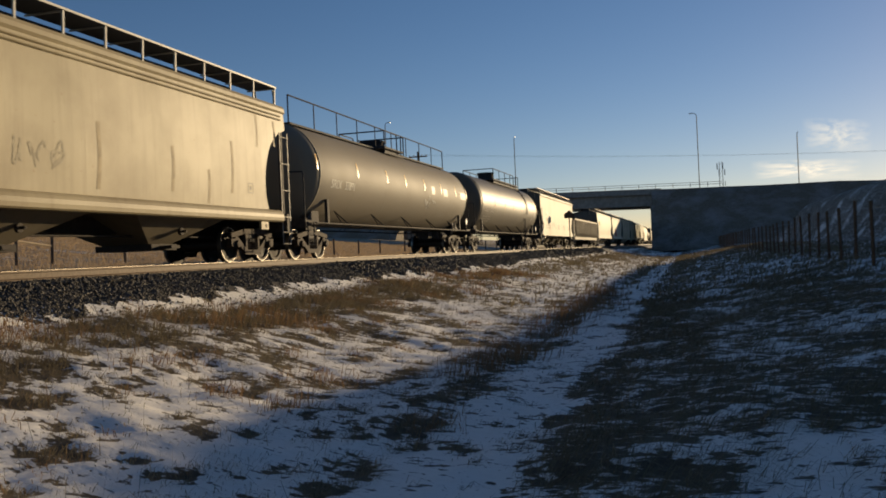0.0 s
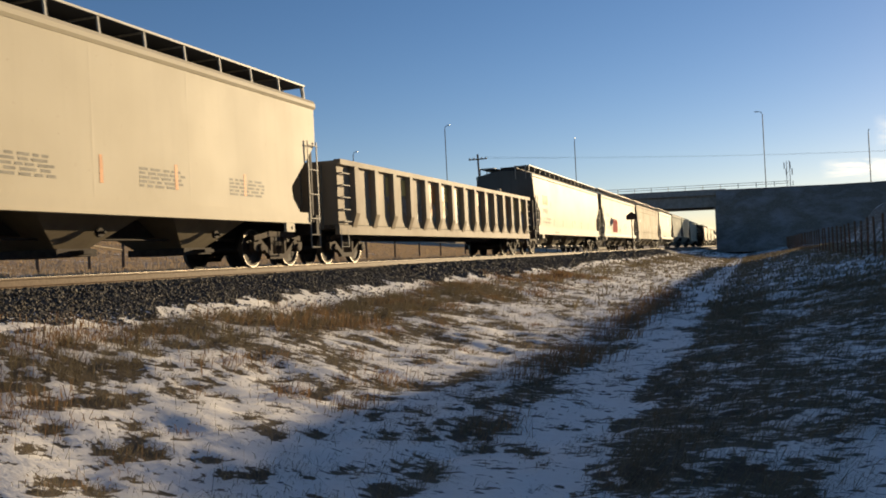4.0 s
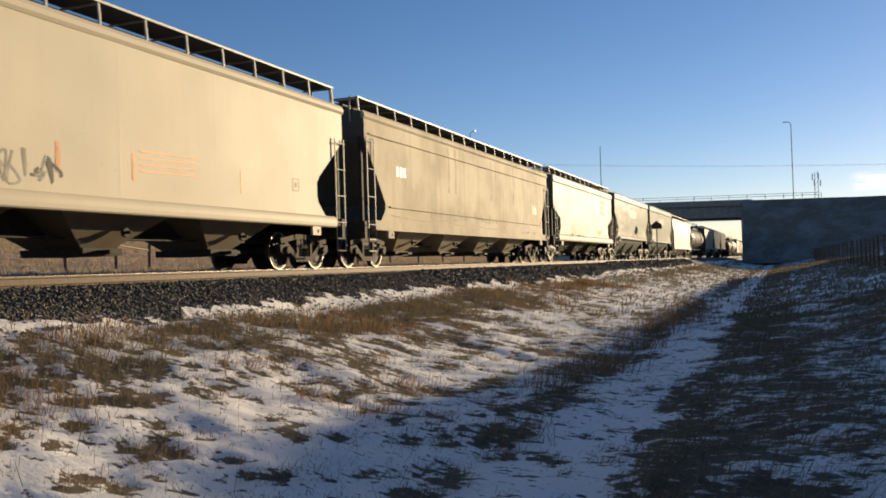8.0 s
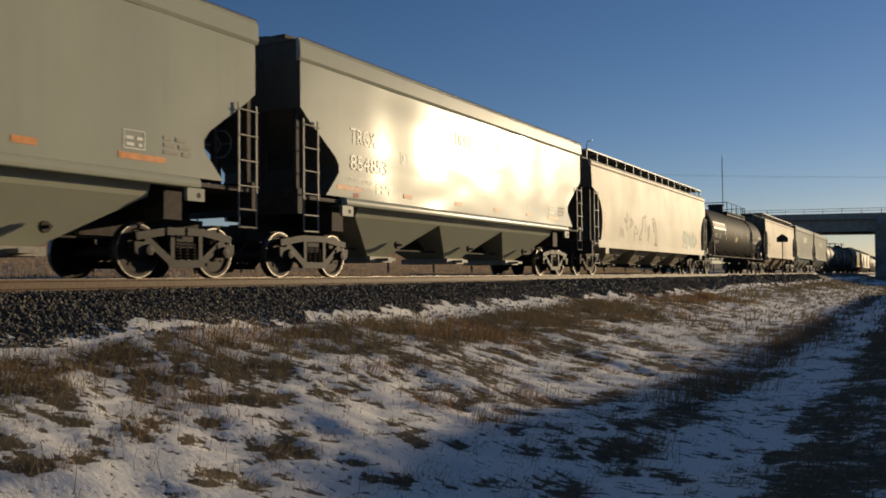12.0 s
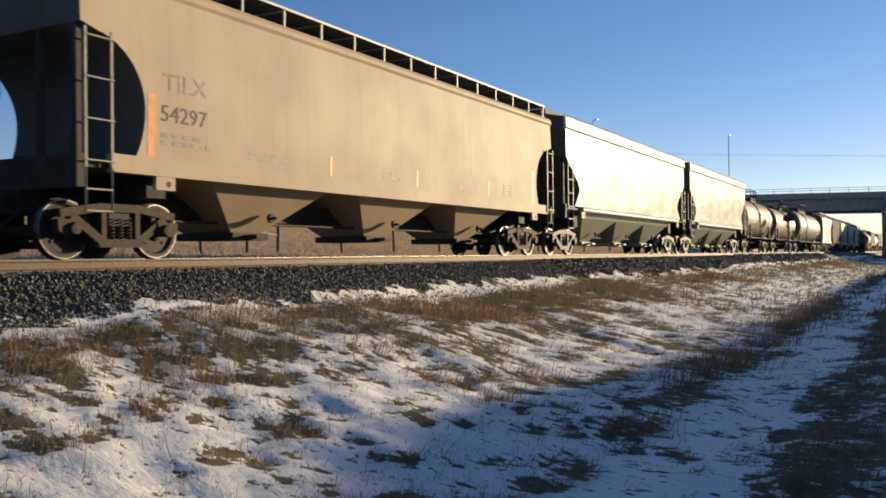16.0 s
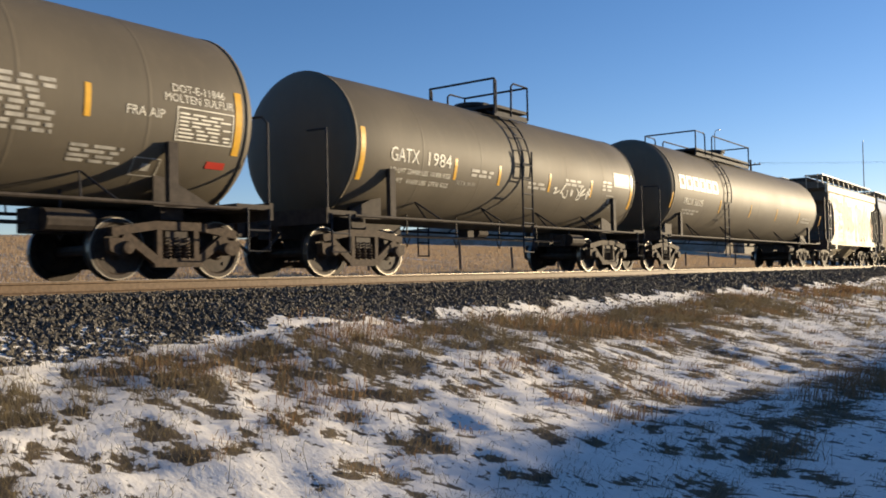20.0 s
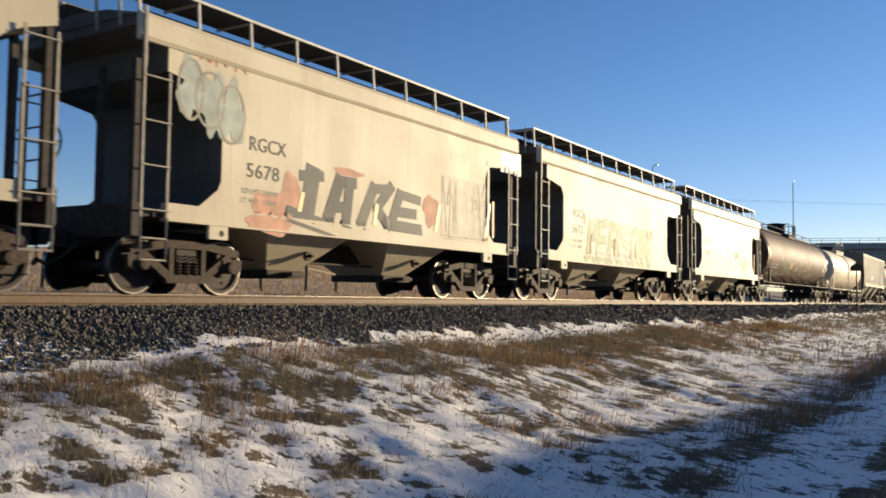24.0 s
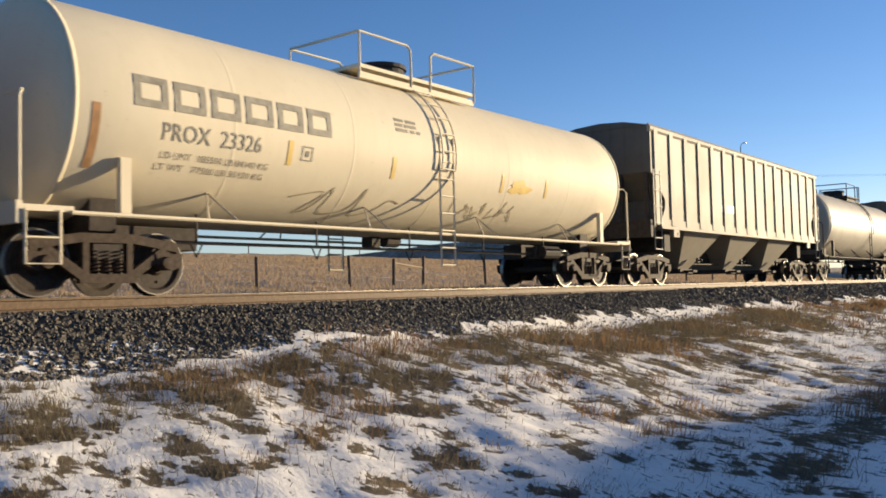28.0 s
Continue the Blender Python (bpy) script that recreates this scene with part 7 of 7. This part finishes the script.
    for k, (wd, pts) in enumerate(bold):
        stroke(car, s, pts, wd, BLACKG, lift=0.012 + 0.0004 * k)
    blob(car, s, -3.27, 1.49, 1.00, 0.60, PINKG, 110, 0.0080, rag=0.6)
    blob(car, s, -3.36, 1.22, 1.10, 0.35, PINKG, 111, 0.0085, rag=0.6)
    blob(car, s, -2.84, 1.74, 0.60, 0.80, PINKG, 112, 0.0090, rag=0.6)
    blob(car, s, 1.68, 1.92, 0.60, 0.70, PINKG, 113, 0.0095, rag=0.6)
    blob(car, s, -1.22, 2.39, 0.90, 0.16, PINKG, 114, 0.0100, rag=0.6)
    stroke(car, s, [(-2.63, 1.44), (-2.52, 1.87)], 0.1, YPLATE, lift=0.022)
    stroke(car, s, [(-0.38, 1.43), (-0.28, 1.88)], 0.1, YPLATE, lift=0.022)
    stroke(car, s, [(1.87, 1.47), (2.05, 2.11)], 0.1, YPLATE, lift=0.022)
    stroke(car, s, [(4.11, 1.39), (4.32, 2.32)], 0.1, YPLATE, lift=0.022)
    patch(car, s, 2.12, 4.09, 1.33, 2.77, GREYPALE, "sprayed_panel", 0.009)
    scrawl(car, s, 2.12, 1.33, 1.97, 1.44, 9, 0.045, GREYG, 48)
    for k, (y, z, w, h) in enumerate(((-5.15, 3.2, 0.5, 0.95), (-4.75, 3.1, 0.6, 0.9), (-4.3, 2.95, 0.6, 0.95))):
        blob(car, s, y, z, w, h, MINTG, 92 + k, 0.0085 + 0.001 * k)
        stroke(car, s, [(y + math.cos(a) * w * 0.5, z + math.sin(a) * h * 0.5) for a in np.linspace(0, 6.2, 10)], 0.045, GREYG, lift=0.0125)
    scrawl(car, s, -5.3, 3.68, 1.3, 0.16, 7, 0.025, REDL, 57)
    car, s = C[23]
    shapes = (((0.0, 0.98), (0.95, 0.95), (0.85, 0.55), (0.4, 0.5)), ((0.85, 1.0), (0.15, 0.9), (0.1, 0.05), (0.9, 0.0)), ((0.0, 0.0), (0.2, 0.95), (0.75, 0.9), (0.9, 0.0)),
              ((0.9, 0.95), (0.15, 0.85), (0.3, 0.5), (0.85, 0.4), (0.7, 0.05), (0.0, 0.05)), ((0.1, 0.1), (0.1, 0.8), (0.5, 0.95), (0.9, 0.7), (0.85, 0.15), (0.4, 0.0), (0.1, 0.2)),
              ((0.05, 0.0), (0.15, 0.9), (0.8, 0.9), (0.75, 0.5), (0.3, 0.45), (0.95, 0.0)))
    extra = (((0.45, 0.9), (0.3, 0.0)), ((0.15, 0.5), (0.7, 0.5)), ((0.15, 0.42), (0.8, 0.42)), (), (), ())
    for k, (shape, more) in enumerate(zip(shapes, extra)):
        y, dw, h = -3.1 + k * 0.98, 1.0, 1.12
        for line in (shape, more):
            pts = [(y + a * dw + 0.1 * b, 1.34 + b * h) for a, b in line]
            if pts:
                stroke(car, s, pts, 0.29, DKGREEN, lift=0.0085)
                stroke(car, s, pts, 0.22, GREENG if k != 3 else MINTG, lift=0.0105)
        if k % 2 == 0:
            stroke(car, s, [(y + 0.6, 2.0), (y + 0.52, 1.7), (y + 0.55, 1.4)], 0.12, RUSTG, lift=0.014)
        for dy in (0.15, 0.75):
            stroke(car, s, [(y + dy - 0.16, 1.36), (y + dy, 1.14), (y + dy + 0.16, 1.36)], 0.12, GREENG, lift=0.012)
    scrawl(car, s, 2.3, 2.1, 0.9, 0.4, 5, 0.03, BLACKG, 49)
    car, s = C[24]
    scrawl(car, s, 0.9, 1.85, 0.95, 0.5, 6, 0.06, BLACKG, 50)
    stroke(car, s, [(2.05 + 0.28 * math.cos(a), 2.05 + 0.26 * math.sin(a)) for a in np.linspace(0, 6.2, 12)], 0.03, GREYG)
    bars(car, s, 0.92, 1.5, 0.7, 0.36, 4, BLACK, seed=50)
    stripes(car, s, (0.12, 2.38), 1.72, 0.45, REDG, 0.09)
    stencil(car, s, 2.57, 1.55, 0.38, 0.3, BLACK)
    scrawl(car, s, 2.5, 1.55, 1.4, 0.65, 7, 0.03, GREYG, 51)
    # rust-brown tank
    car, s = C[25]
    words(car, s, "TEIX 34054", -7.8, 2.3, 0.27, 1.9, ORANGE)
    words(car, s, "LD LMT 167200 LB 77600 KG", -7.85, 2.08, 0.09, 1.9, WHITE)
    words(car, s, "LT WT  100800 LB 45700 KG", -7.85, 1.9, 0.09, 1.9, WHITE)
    stroke(car, s, [(-5.02, 1.55), (-5.11, 2.21), (-4.99, 2.39), (-4.81, 2.26), (-4.66, 1.53)], 0.036, PALEG)
    stroke(car, s, [(-4.78, 2.03), (-4.63, 2.40), (-4.48, 2.25), (-4.34, 1.57)], 0.036, PALEG)
    stroke(car, s, [(-4.44, 2.08), (-4.37, 2.41), (-4.20, 2.23), (-4.12, 1.60)], 0.036, PALEG)
    stroke(car, s, [(-4.17, 2.11), (-4.09, 2.38), (-3.98, 2.20), (-3.95, 1.62)], 0.036, PALEG)
    stroke(car, s, [(-3.97, 2.14), (-3.87, 2.40), (-3.72, 2.17), (-3.73, 1.61)], 0.036, PALEG)
    stroke(car, s, [(-5.05, 1.55), (-4.59, 1.52), (-3.72, 1.59), (-3.13, 1.64), (-3.14, 1.86), (-3.55, 1.89), (-3.34, 1.93), (-3.18, 2.15), (-3.26, 2.36), (-3.51, 2.45), (-3.65, 2.37)], 0.036, PALEG)
    stroke(car, s, [(-2.94, 1.66), (-3.07, 2.07), (-2.90, 2.36), (-2.62, 2.42), (-2.43, 2.31), (-2.32, 2.49), (-2.11, 2.39), (-1.66, 2.38), (-1.36, 2.35), (-1.44, 1.98), (-1.52, 1.66), (-2.13, 1.67), (-2.91, 1.60)], 0.030, PALEG)
    stroke(car, s, [(-0.79, 2.13), (-1.03, 1.95), (-0.83, 1.60), (-0.49, 1.57), (-0.30, 1.78), (0.02, 1.81), (-0.05, 2.44), (0.29, 2.55), (0.37, 2.39), (0.92, 2.41), (0.96, 2.56), (1.44, 2.39), (1.89, 2.59), (2.19, 2.45), (1.94, 2.13), (1.54, 1.96)], 0.028, WORN)
    stroke(car, s, [(-0.13, 2.12), (0.24, 1.56), (0.77, 1.36), (0.73, 2.05), (0.64, 2.28), (0.32, 2.36)], 0.028, WORN)
    stroke(car, s, [(0.93, 1.90), (0.60, 1.94), (0.75, 1.61), (0.93, 1.90), (1.17, 1.92), (1.19, 1.45), (1.83, 1.39), (2.52, 1.34)], 0.028, WORN)
    stroke(car, s, [(1.54, 1.96), (2.41, 2.04), (2.44, 1.76), (1.78, 1.70)], 0.028, WORN)
    scrawl(car, s, -4.5, 1.7, 1.2, 0.6, 6, 0.03, GREENG, 61)
    scrawl(car, s, -1.15, 1.75, 0.65, 0.75, 6, 0.03, WORN, 62)
    scrawl(car, s, -2.85, 1.65, 0.9, 0.2, 6, 0.03, PALEG, 63)
    scrawl(car, s, 2.5, 2.05, 1.0, 0.4, 5, 0.025, WORN, 64)
    scrawl(car, s, 2.8, 1.35, 1.3, 0.5, 4, 0.03, FADED, 65)
    scrawl(car, s, 3.4, 1.5, 1.6, 0.5, 6, 0.035, FADED, 53)
    scrawl(car, s, -8.0, 1.3, 3.0, 0.5, 9, 0.04, PALEG, 54)
    patch(car, s, -2.8, -2.1, 1.98, 2.33, YPLATE)
    bars(car, s, -2.76, 2.02, 0.62, 0.26, 2, BLACK, seed=67)
    stripes(car, s, (-0.5, 1.64, 5.0), 2.4, 0.44, YELLOW, 0.11)
    stripes(car, s, (-3.4,), 2.25, 0.3, YELLOW)
    for y, z in ((8.3, 2.1), (8.9, 2.5), (9.5, 2.2), (9.7, 2.8)):
        patch(car, s, y, y + 0.5, z, z + 0.3, FADED, "print_patch")
    stencil(car, s, -5.4, 2.35, 0.3, 0.32, WHITE)
    stripes(car, s, (-8.83,), 2.56, 0.95, YELLOW, 0.13)
    scrawl(car, s, -8.7, 2.35, 0.7, 0.45, 6, 0.035, FADED, 59)
    placard(car, s, 10.0, 1.5, WHITEPL)
    # white tank
    car, s = C[26]
    blocks(car, s, 6, -6.75, 2.6, 0.44, 3.85, GREYL)
    words(car, s, "PROX  23326", -6.28, 2.18, 0.25, 1.78, GREYL)
    words(car, s, "LD LMT  185500 LB 84140 KG", -6.25, 1.92, 0.1, 1.95, GREYL)
    words(car, s, "LT WT   77500 LB 35150 KG", -6.3, 1.74, 0.1, 1.95, GREYL)
    stripes(car, s, (-7.3,), 2.1, 0.9, RUSTG, 0.12)
    stripes(car, s, (-3.9, -1.36, 2.2, 4.0), 2.25, 0.4, YPLATE, 0.1)
    stencil(car, s, -3.65, 2.15, 0.24, 0.24, GREYL)
    stroke(car, s, [(-3.6, 1.5), (-2.9, 1.65), (-3.3, 1.2), (-3.1, 1.25), (-2.7, 1.75), (-2.8, 1.2), (-2.2, 1.3), (-1.9, 1.8), (-2.0, 1.2), (-1.5, 1.35), (-1.2, 1.6), (-0.9, 1.55)], 0.03, STAIN)
    scrawl(car, s, 0.7, 1.35, 2.3, 0.5, 7, 0.028, STAIN, 55)
    blob(car, s, 2.9, 2.2, 0.8, 0.3, YPLATE, 99)
    bars(car, s, -1.3, 2.95, 0.7, 0.3, 3, GREYL, seed=56)
    # ribbed hopper
    car, s = C[27]
    patch(car, s, -2.9, -1.6, 2.35, 2.6, BRIGHT)


dress()


# ---- ballast and grass ----
def scatter_mesh(name, label, category, verts, faces, material):
    me = bpy.data.meshes.new(name)
    me.from_pydata(verts, [], faces)
    me.materials.append(material)
    return tagged(new(name, me), label, category, kind="stuff")


def island_material(name, a, b, c, rough=0.85, thin=0.0):
    m, n, l, bs = nodes_of(name)
    g = n.new("ShaderNodeNewGeometry")
    col = mix(n, l, ramp(n, l, g.outputs["Random Per Island"], 0.0, 0.5), a, b)
    col = mix(n, l, ramp(n, l, g.outputs["Random Per Island"], 0.7, 1.0), col, c)
    no = noise_node(n, l, 1.2, 3)
    col = mix(n, l, ramp(n, l, no.outputs[0], 0.35, 0.7), col, b)
    l.new(col, bs.inputs["Base Color"])
    bs.inputs["Roughness"].default_value = rough
    if thin:
        # thin dry blades let some sun through
        tr, mx = n.new("ShaderNodeBsdfTranslucent"), n.new("ShaderNodeMixShader")
        l.new(col, tr.inputs["Color"])
        mx.inputs[0].default_value = thin
        l.new(bs.outputs[0], mx.inputs[1])
        l.new(tr.outputs[0], mx.inputs[2])
        l.new(mx.outputs[0], n["Material Output"].inputs["Surface"])
    return m


def build_ballast():
    rs = np.random.RandomState(3)
    spans = ((1.0, 26.0, 1050, 0.0175), (26.0, 60.0, 190, 0.036), (60.0, 110.0, 45, 0.07))
    V_, F_ = [], []
    base = np.array([(-1, -1, -1), (1, -1, -1), (1, 1, -1), (-1, 1, -1), (-1, -1, 1), (1, -1, 1), (1, 1, 1), (-1, 1, 1)], float)
    quad = np.array([(3, 2, 1, 0), (4, 5, 6, 7), (0, 1, 5, 4), (1, 2, 6, 5), (2, 3, 7, 6), (3, 0, 4, 7)])
    off = 0
    for y0, y1, dens, size in spans:
        n = int((y1 - y0) * 1.95 * dens)
        x = rs.uniform(-11.25, -9.0, n)
        y = rs.uniform(y0, y1, n)
        toe = -9.5 + (fbm(x * 0 + 1.5, y * 0.35, 3) - 0.5) * 1.4 + (fbm(x * 2, y * 2, 2) - 0.5) * 0.9
        keep = (x < toe) | (rs.rand(n) < 0.05)
        x, y = x[keep], y[keep]
        n = len(x)
        z = ground_z(x, y) + rs.uniform(-0.01, 0.035, n)
        z = np.where(x < -10.45, np.minimum(z + 0.05, RAIL - 0.12), z)
        pts = base[None] * (1 + rs.uniform(-0.45, 0.35, (n, 8, 3)))
        pts *= (size * rs.uniform(0.6, 1.5, n))[:, None, None] * rs.uniform(0.6, 1.2, (n, 1, 3))
        q = rs.normal(size=(n, 4))
        q /= np.linalg.norm(q, axis=1)[:, None]
        w, a, b, c = q.T
        R = np.stack([1 - 2 * (b * b + c * c), 2 * (a * b - c * w), 2 * (a * c + b * w), 2 * (a * b + c * w), 1 - 2 * (a * a + c * c), 2 * (b * c - a * w), 2 * (a * c - b * w), 2 * (b * c + a * w), 1 - 2 * (a * a + b * b)], 1).reshape(n, 3, 3)
        pts = np.einsum("nij,nkj->nki", R, pts) + np.stack([x, y, z], 1)[:, None]
        V_.append(pts.reshape(-1, 3))
        F_.append((quad[None] + (off + 8 * np.arange(n))[:, None, None]).reshape(-1, 4))
        off += 8 * n
    m = island_material("dark_crushed_rock", (0.058, 0.052, 0.042), (0.105, 0.093, 0.076), (0.20, 0.175, 0.14), 0.8)
    scatter_mesh("ballast", "dark crushed-rock ballast beside the rails", "ballast", np.concatenate(V_).tolist(), np.concatenate(F_).tolist(), m)


def blades(x, y, h, w, rs, lean=0.5, wind=(0.45, -0.35)):
    """Bent grass blades at places: five corners each."""
    n = len(x)
    z = ground_z(x, y) - 0.01
    a = rs.uniform(0, 2 * math.pi, n)
    sx, sy = np.cos(a) * w / 2, np.sin(a) * w / 2
    lx = rs.normal(wind[0], lean, n) * h
    ly = rs.normal(wind[1], lean, n) * h
    P = np.zeros((n, 5, 3))
    P[:, 0] = np.stack([x - sx, y - sy, z], 1)
    P[:, 1] = np.stack([x + sx, y + sy, z], 1)
    mz = z + h * 0.62
    P[:, 2] = np.stack([x + lx * 0.3 + sx * 0.8, y + ly * 0.3 + sy * 0.8, mz], 1)
    P[:, 3] = np.stack([x + lx * 0.3 - sx * 0.8, y + ly * 0.3 - sy * 0.8, mz], 1)
    tip = z + h * np.clip(1.0 - 0.35 * np.hypot(lx, ly) / h, 0.25, 1)
    P[:, 4] = np.stack([x + lx, y + ly, tip], 1)
    k = 5 * np.arange(n)
    quads = np.stack([k, k + 1, k + 2, k + 3], 1).tolist()
    tris = np.stack([k + 3, k + 2, k + 4], 1).tolist()
    return P.reshape(-1, 3).tolist(), quads + tris


def build_grass():
    rs = np.random.RandomState(5)
    tan = island_material("dead_tan_grass", (0.115, 0.094, 0.057), (0.215, 0.174, 0.105), (0.40, 0.325, 0.205), thin=0.3)
    red = island_material("reddish_dead_weeds", (0.20, 0.11, 0.055), (0.32, 0.20, 0.10), (0.14, 0.08, 0.045), thin=0.3)
    # short matted grass on the bank and slope, thick where no snow lies
    n = 62000
    x, y = rs.uniform(-9.4, 4.5, n), 2.3 + 26 * rs.rand(n) ** 1.35
    cover = snow_cover(x, y)
    keep = rs.rand(n) < np.where(cover < 0.5, 0.85, np.where((x > -2.6) & (x < -0.9), 0.012, np.where(x > -4, 0.15, 0.05)))
    x, y = x[keep], y[keep]
    rep = 4
    X = np.repeat(x, rep) + rs.normal(0, 0.05, len(x) * rep)
    Y = np.repeat(y, rep) + rs.normal(0, 0.05, len(y) * rep)
    near = np.hypot(X, Y)
    h = rs.uniform(0.04, 0.13, len(X)) * np.where(X > -1, 1.4, 1.0) * np.where(near < 9, 1.3, 1.0) * np.where((X < -7.2) & (X > -9.0), 2.0, 1.0)
    v, f = blades(X, Y, h, 0.0025 + near * 0.00036, rs, 0.75, (1.1, -0.8))
    scatter_mesh("dead_grass", "matted dead brown grass poking through the snow", "grass", v, f, tan)
    # thin upright stalks
    n = 1000
    x, y = rs.uniform(-9.0, 2.0, n), 3.5 + 18 * rs.rand(n)
    keep = (x < -2.3) | (x > -1.0)
    x, y = x[keep], y[keep]
    n = len(x)
    v, f = blades(x, y, rs.uniform(0.15, 0.42, n), 0.003 + np.hypot(x, y) * 0.00025, rs, 0.4, (0.3, -0.2))
    scatter_mesh("dry_stalks", "thin pale dry stalks standing in the snow", "stalks", v, f, tan)
    # further off, longer and sparser
    n = 30000
    x, y = rs.uniform(-9.4, 9, n), rs.uniform(24, 120, n) ** 1.0
    keep = rs.rand(n) < np.where(snow_cover(x, y) < 0.5, 1.0, 0.08)
    x, y = x[keep], y[keep]
    h = rs.uniform(0.08, 0.26, len(x))
    v, f = blades(x, y, h, 0.03 + y * 0.0006, rs, 0.5)
    scatter_mesh("far_grass", "long dead grass along the ditch", "grass", v, f, tan)
    # reddish weed clumps on the upper bank and at the edge of the ditch
    cl = []
    for _ in range(70):
        cl.append((rs.uniform(-9.0, -6.4), rs.uniform(5, 42), rs.uniform(0.25, 0.6), rs.uniform(0.15, 0.34)))
    for _ in range(26):
        cl.append((rs.uniform(-7.2, -4.6), rs.uniform(4, 22), rs.uniform(0.15, 0.3), rs.uniform(0.12, 0.22)))
    for cx, cy, r, h in ((-2.75, 12.6, 0.5, 0.5), (-2.65, 13.7, 0.5, 0.55), (-2.9, 11.8, 0.35, 0.35), (-2.7, 15.0, 0.5, 0.5), (-4.6, 11.0, 0.35, 0.3), (-2.6, 18, 0.55, 0.5), (-2.65, 20.5, 0.6, 0.5), (-2.7, 22.5, 0.6, 0.5), (-2.5, 8.6, 0.4, 0.35), (-2.6, 27, 0.7, 0.5), (-2.8, 31, 0.7, 0.5), (-5.2, 9.3, 0.3, 0.3), (-4.3, 9.0, 0.35, 0.35), (-7.6, 13.5, 0.6, 0.45), (-7.3, 15.2, 0.7, 0.45), (-8.2, 8.4, 0.45, 0.25), (-8.4, 5.8, 0.6, 0.3)):
        cl.append((cx, cy, r, h))
    X, Y, H = [], [], []
    for cx, cy, r, h in cl:
        k = int(110 * (r / 0.5) ** 1.5)
        X.append(rs.normal(cx, r * 0.55, k))
        Y.append(rs.normal(cy, r * 0.75, k))
        H.append(rs.uniform(0.35, 1.0, k) * h)
    X, Y, H = np.concatenate(X), np.concatenate(Y), np.concatenate(H)
    v, f = blades(X, Y, H, 0.005 + np.hypot(X, Y) * 0.00045, rs, 0.42)
    scatter_mesh("dry_weeds", "clumps of reddish dry weeds on the bank", "weeds", v, f, red)
    # the field behind the track
    n = 110000
    x, y = rs.uniform(-64, -26, n), 2 + 128 * rs.rand(n) ** 1.3
    h = rs.uniform(0.1, 0.28, n)
    v, f = blades(x, y, h, 0.015 + np.hypot(x, y) * 0.0004, rs, 0.5)
    scatter_mesh("field_grass", "tall dead tan grass in the field", "grass", v, f, island_material("tan_field_grass", (0.40, 0.285, 0.17), (0.47, 0.34, 0.21), (0.34, 0.245, 0.145), thin=0.45))


build_ballast()
build_grass()


# ---- motion ----
def motions():
    for car, mid, spec in CARS:
        walk(car, [(0.0, pose(TX, mid + 14 * V, RAIL)), (28.0, pose(TX, mid - 14 * V, RAIL))])
    turn = math.degrees(V / 0.457)
    lead = WHEELSETS[0]
    walk(lead, [(k / 30, pose(0, 0, 0, (turn * k / 30) % 360)) for k in range(841)])
    act, slot = lead.animation_data.action, lead.animation_data.action_slot
    for w in WHEELSETS[1:]:
        w.rotation_mode = "QUATERNION"
        w.animation_data_create()
        w.animation_data.action, w.animation_data.action_slot = act, slot


motions()
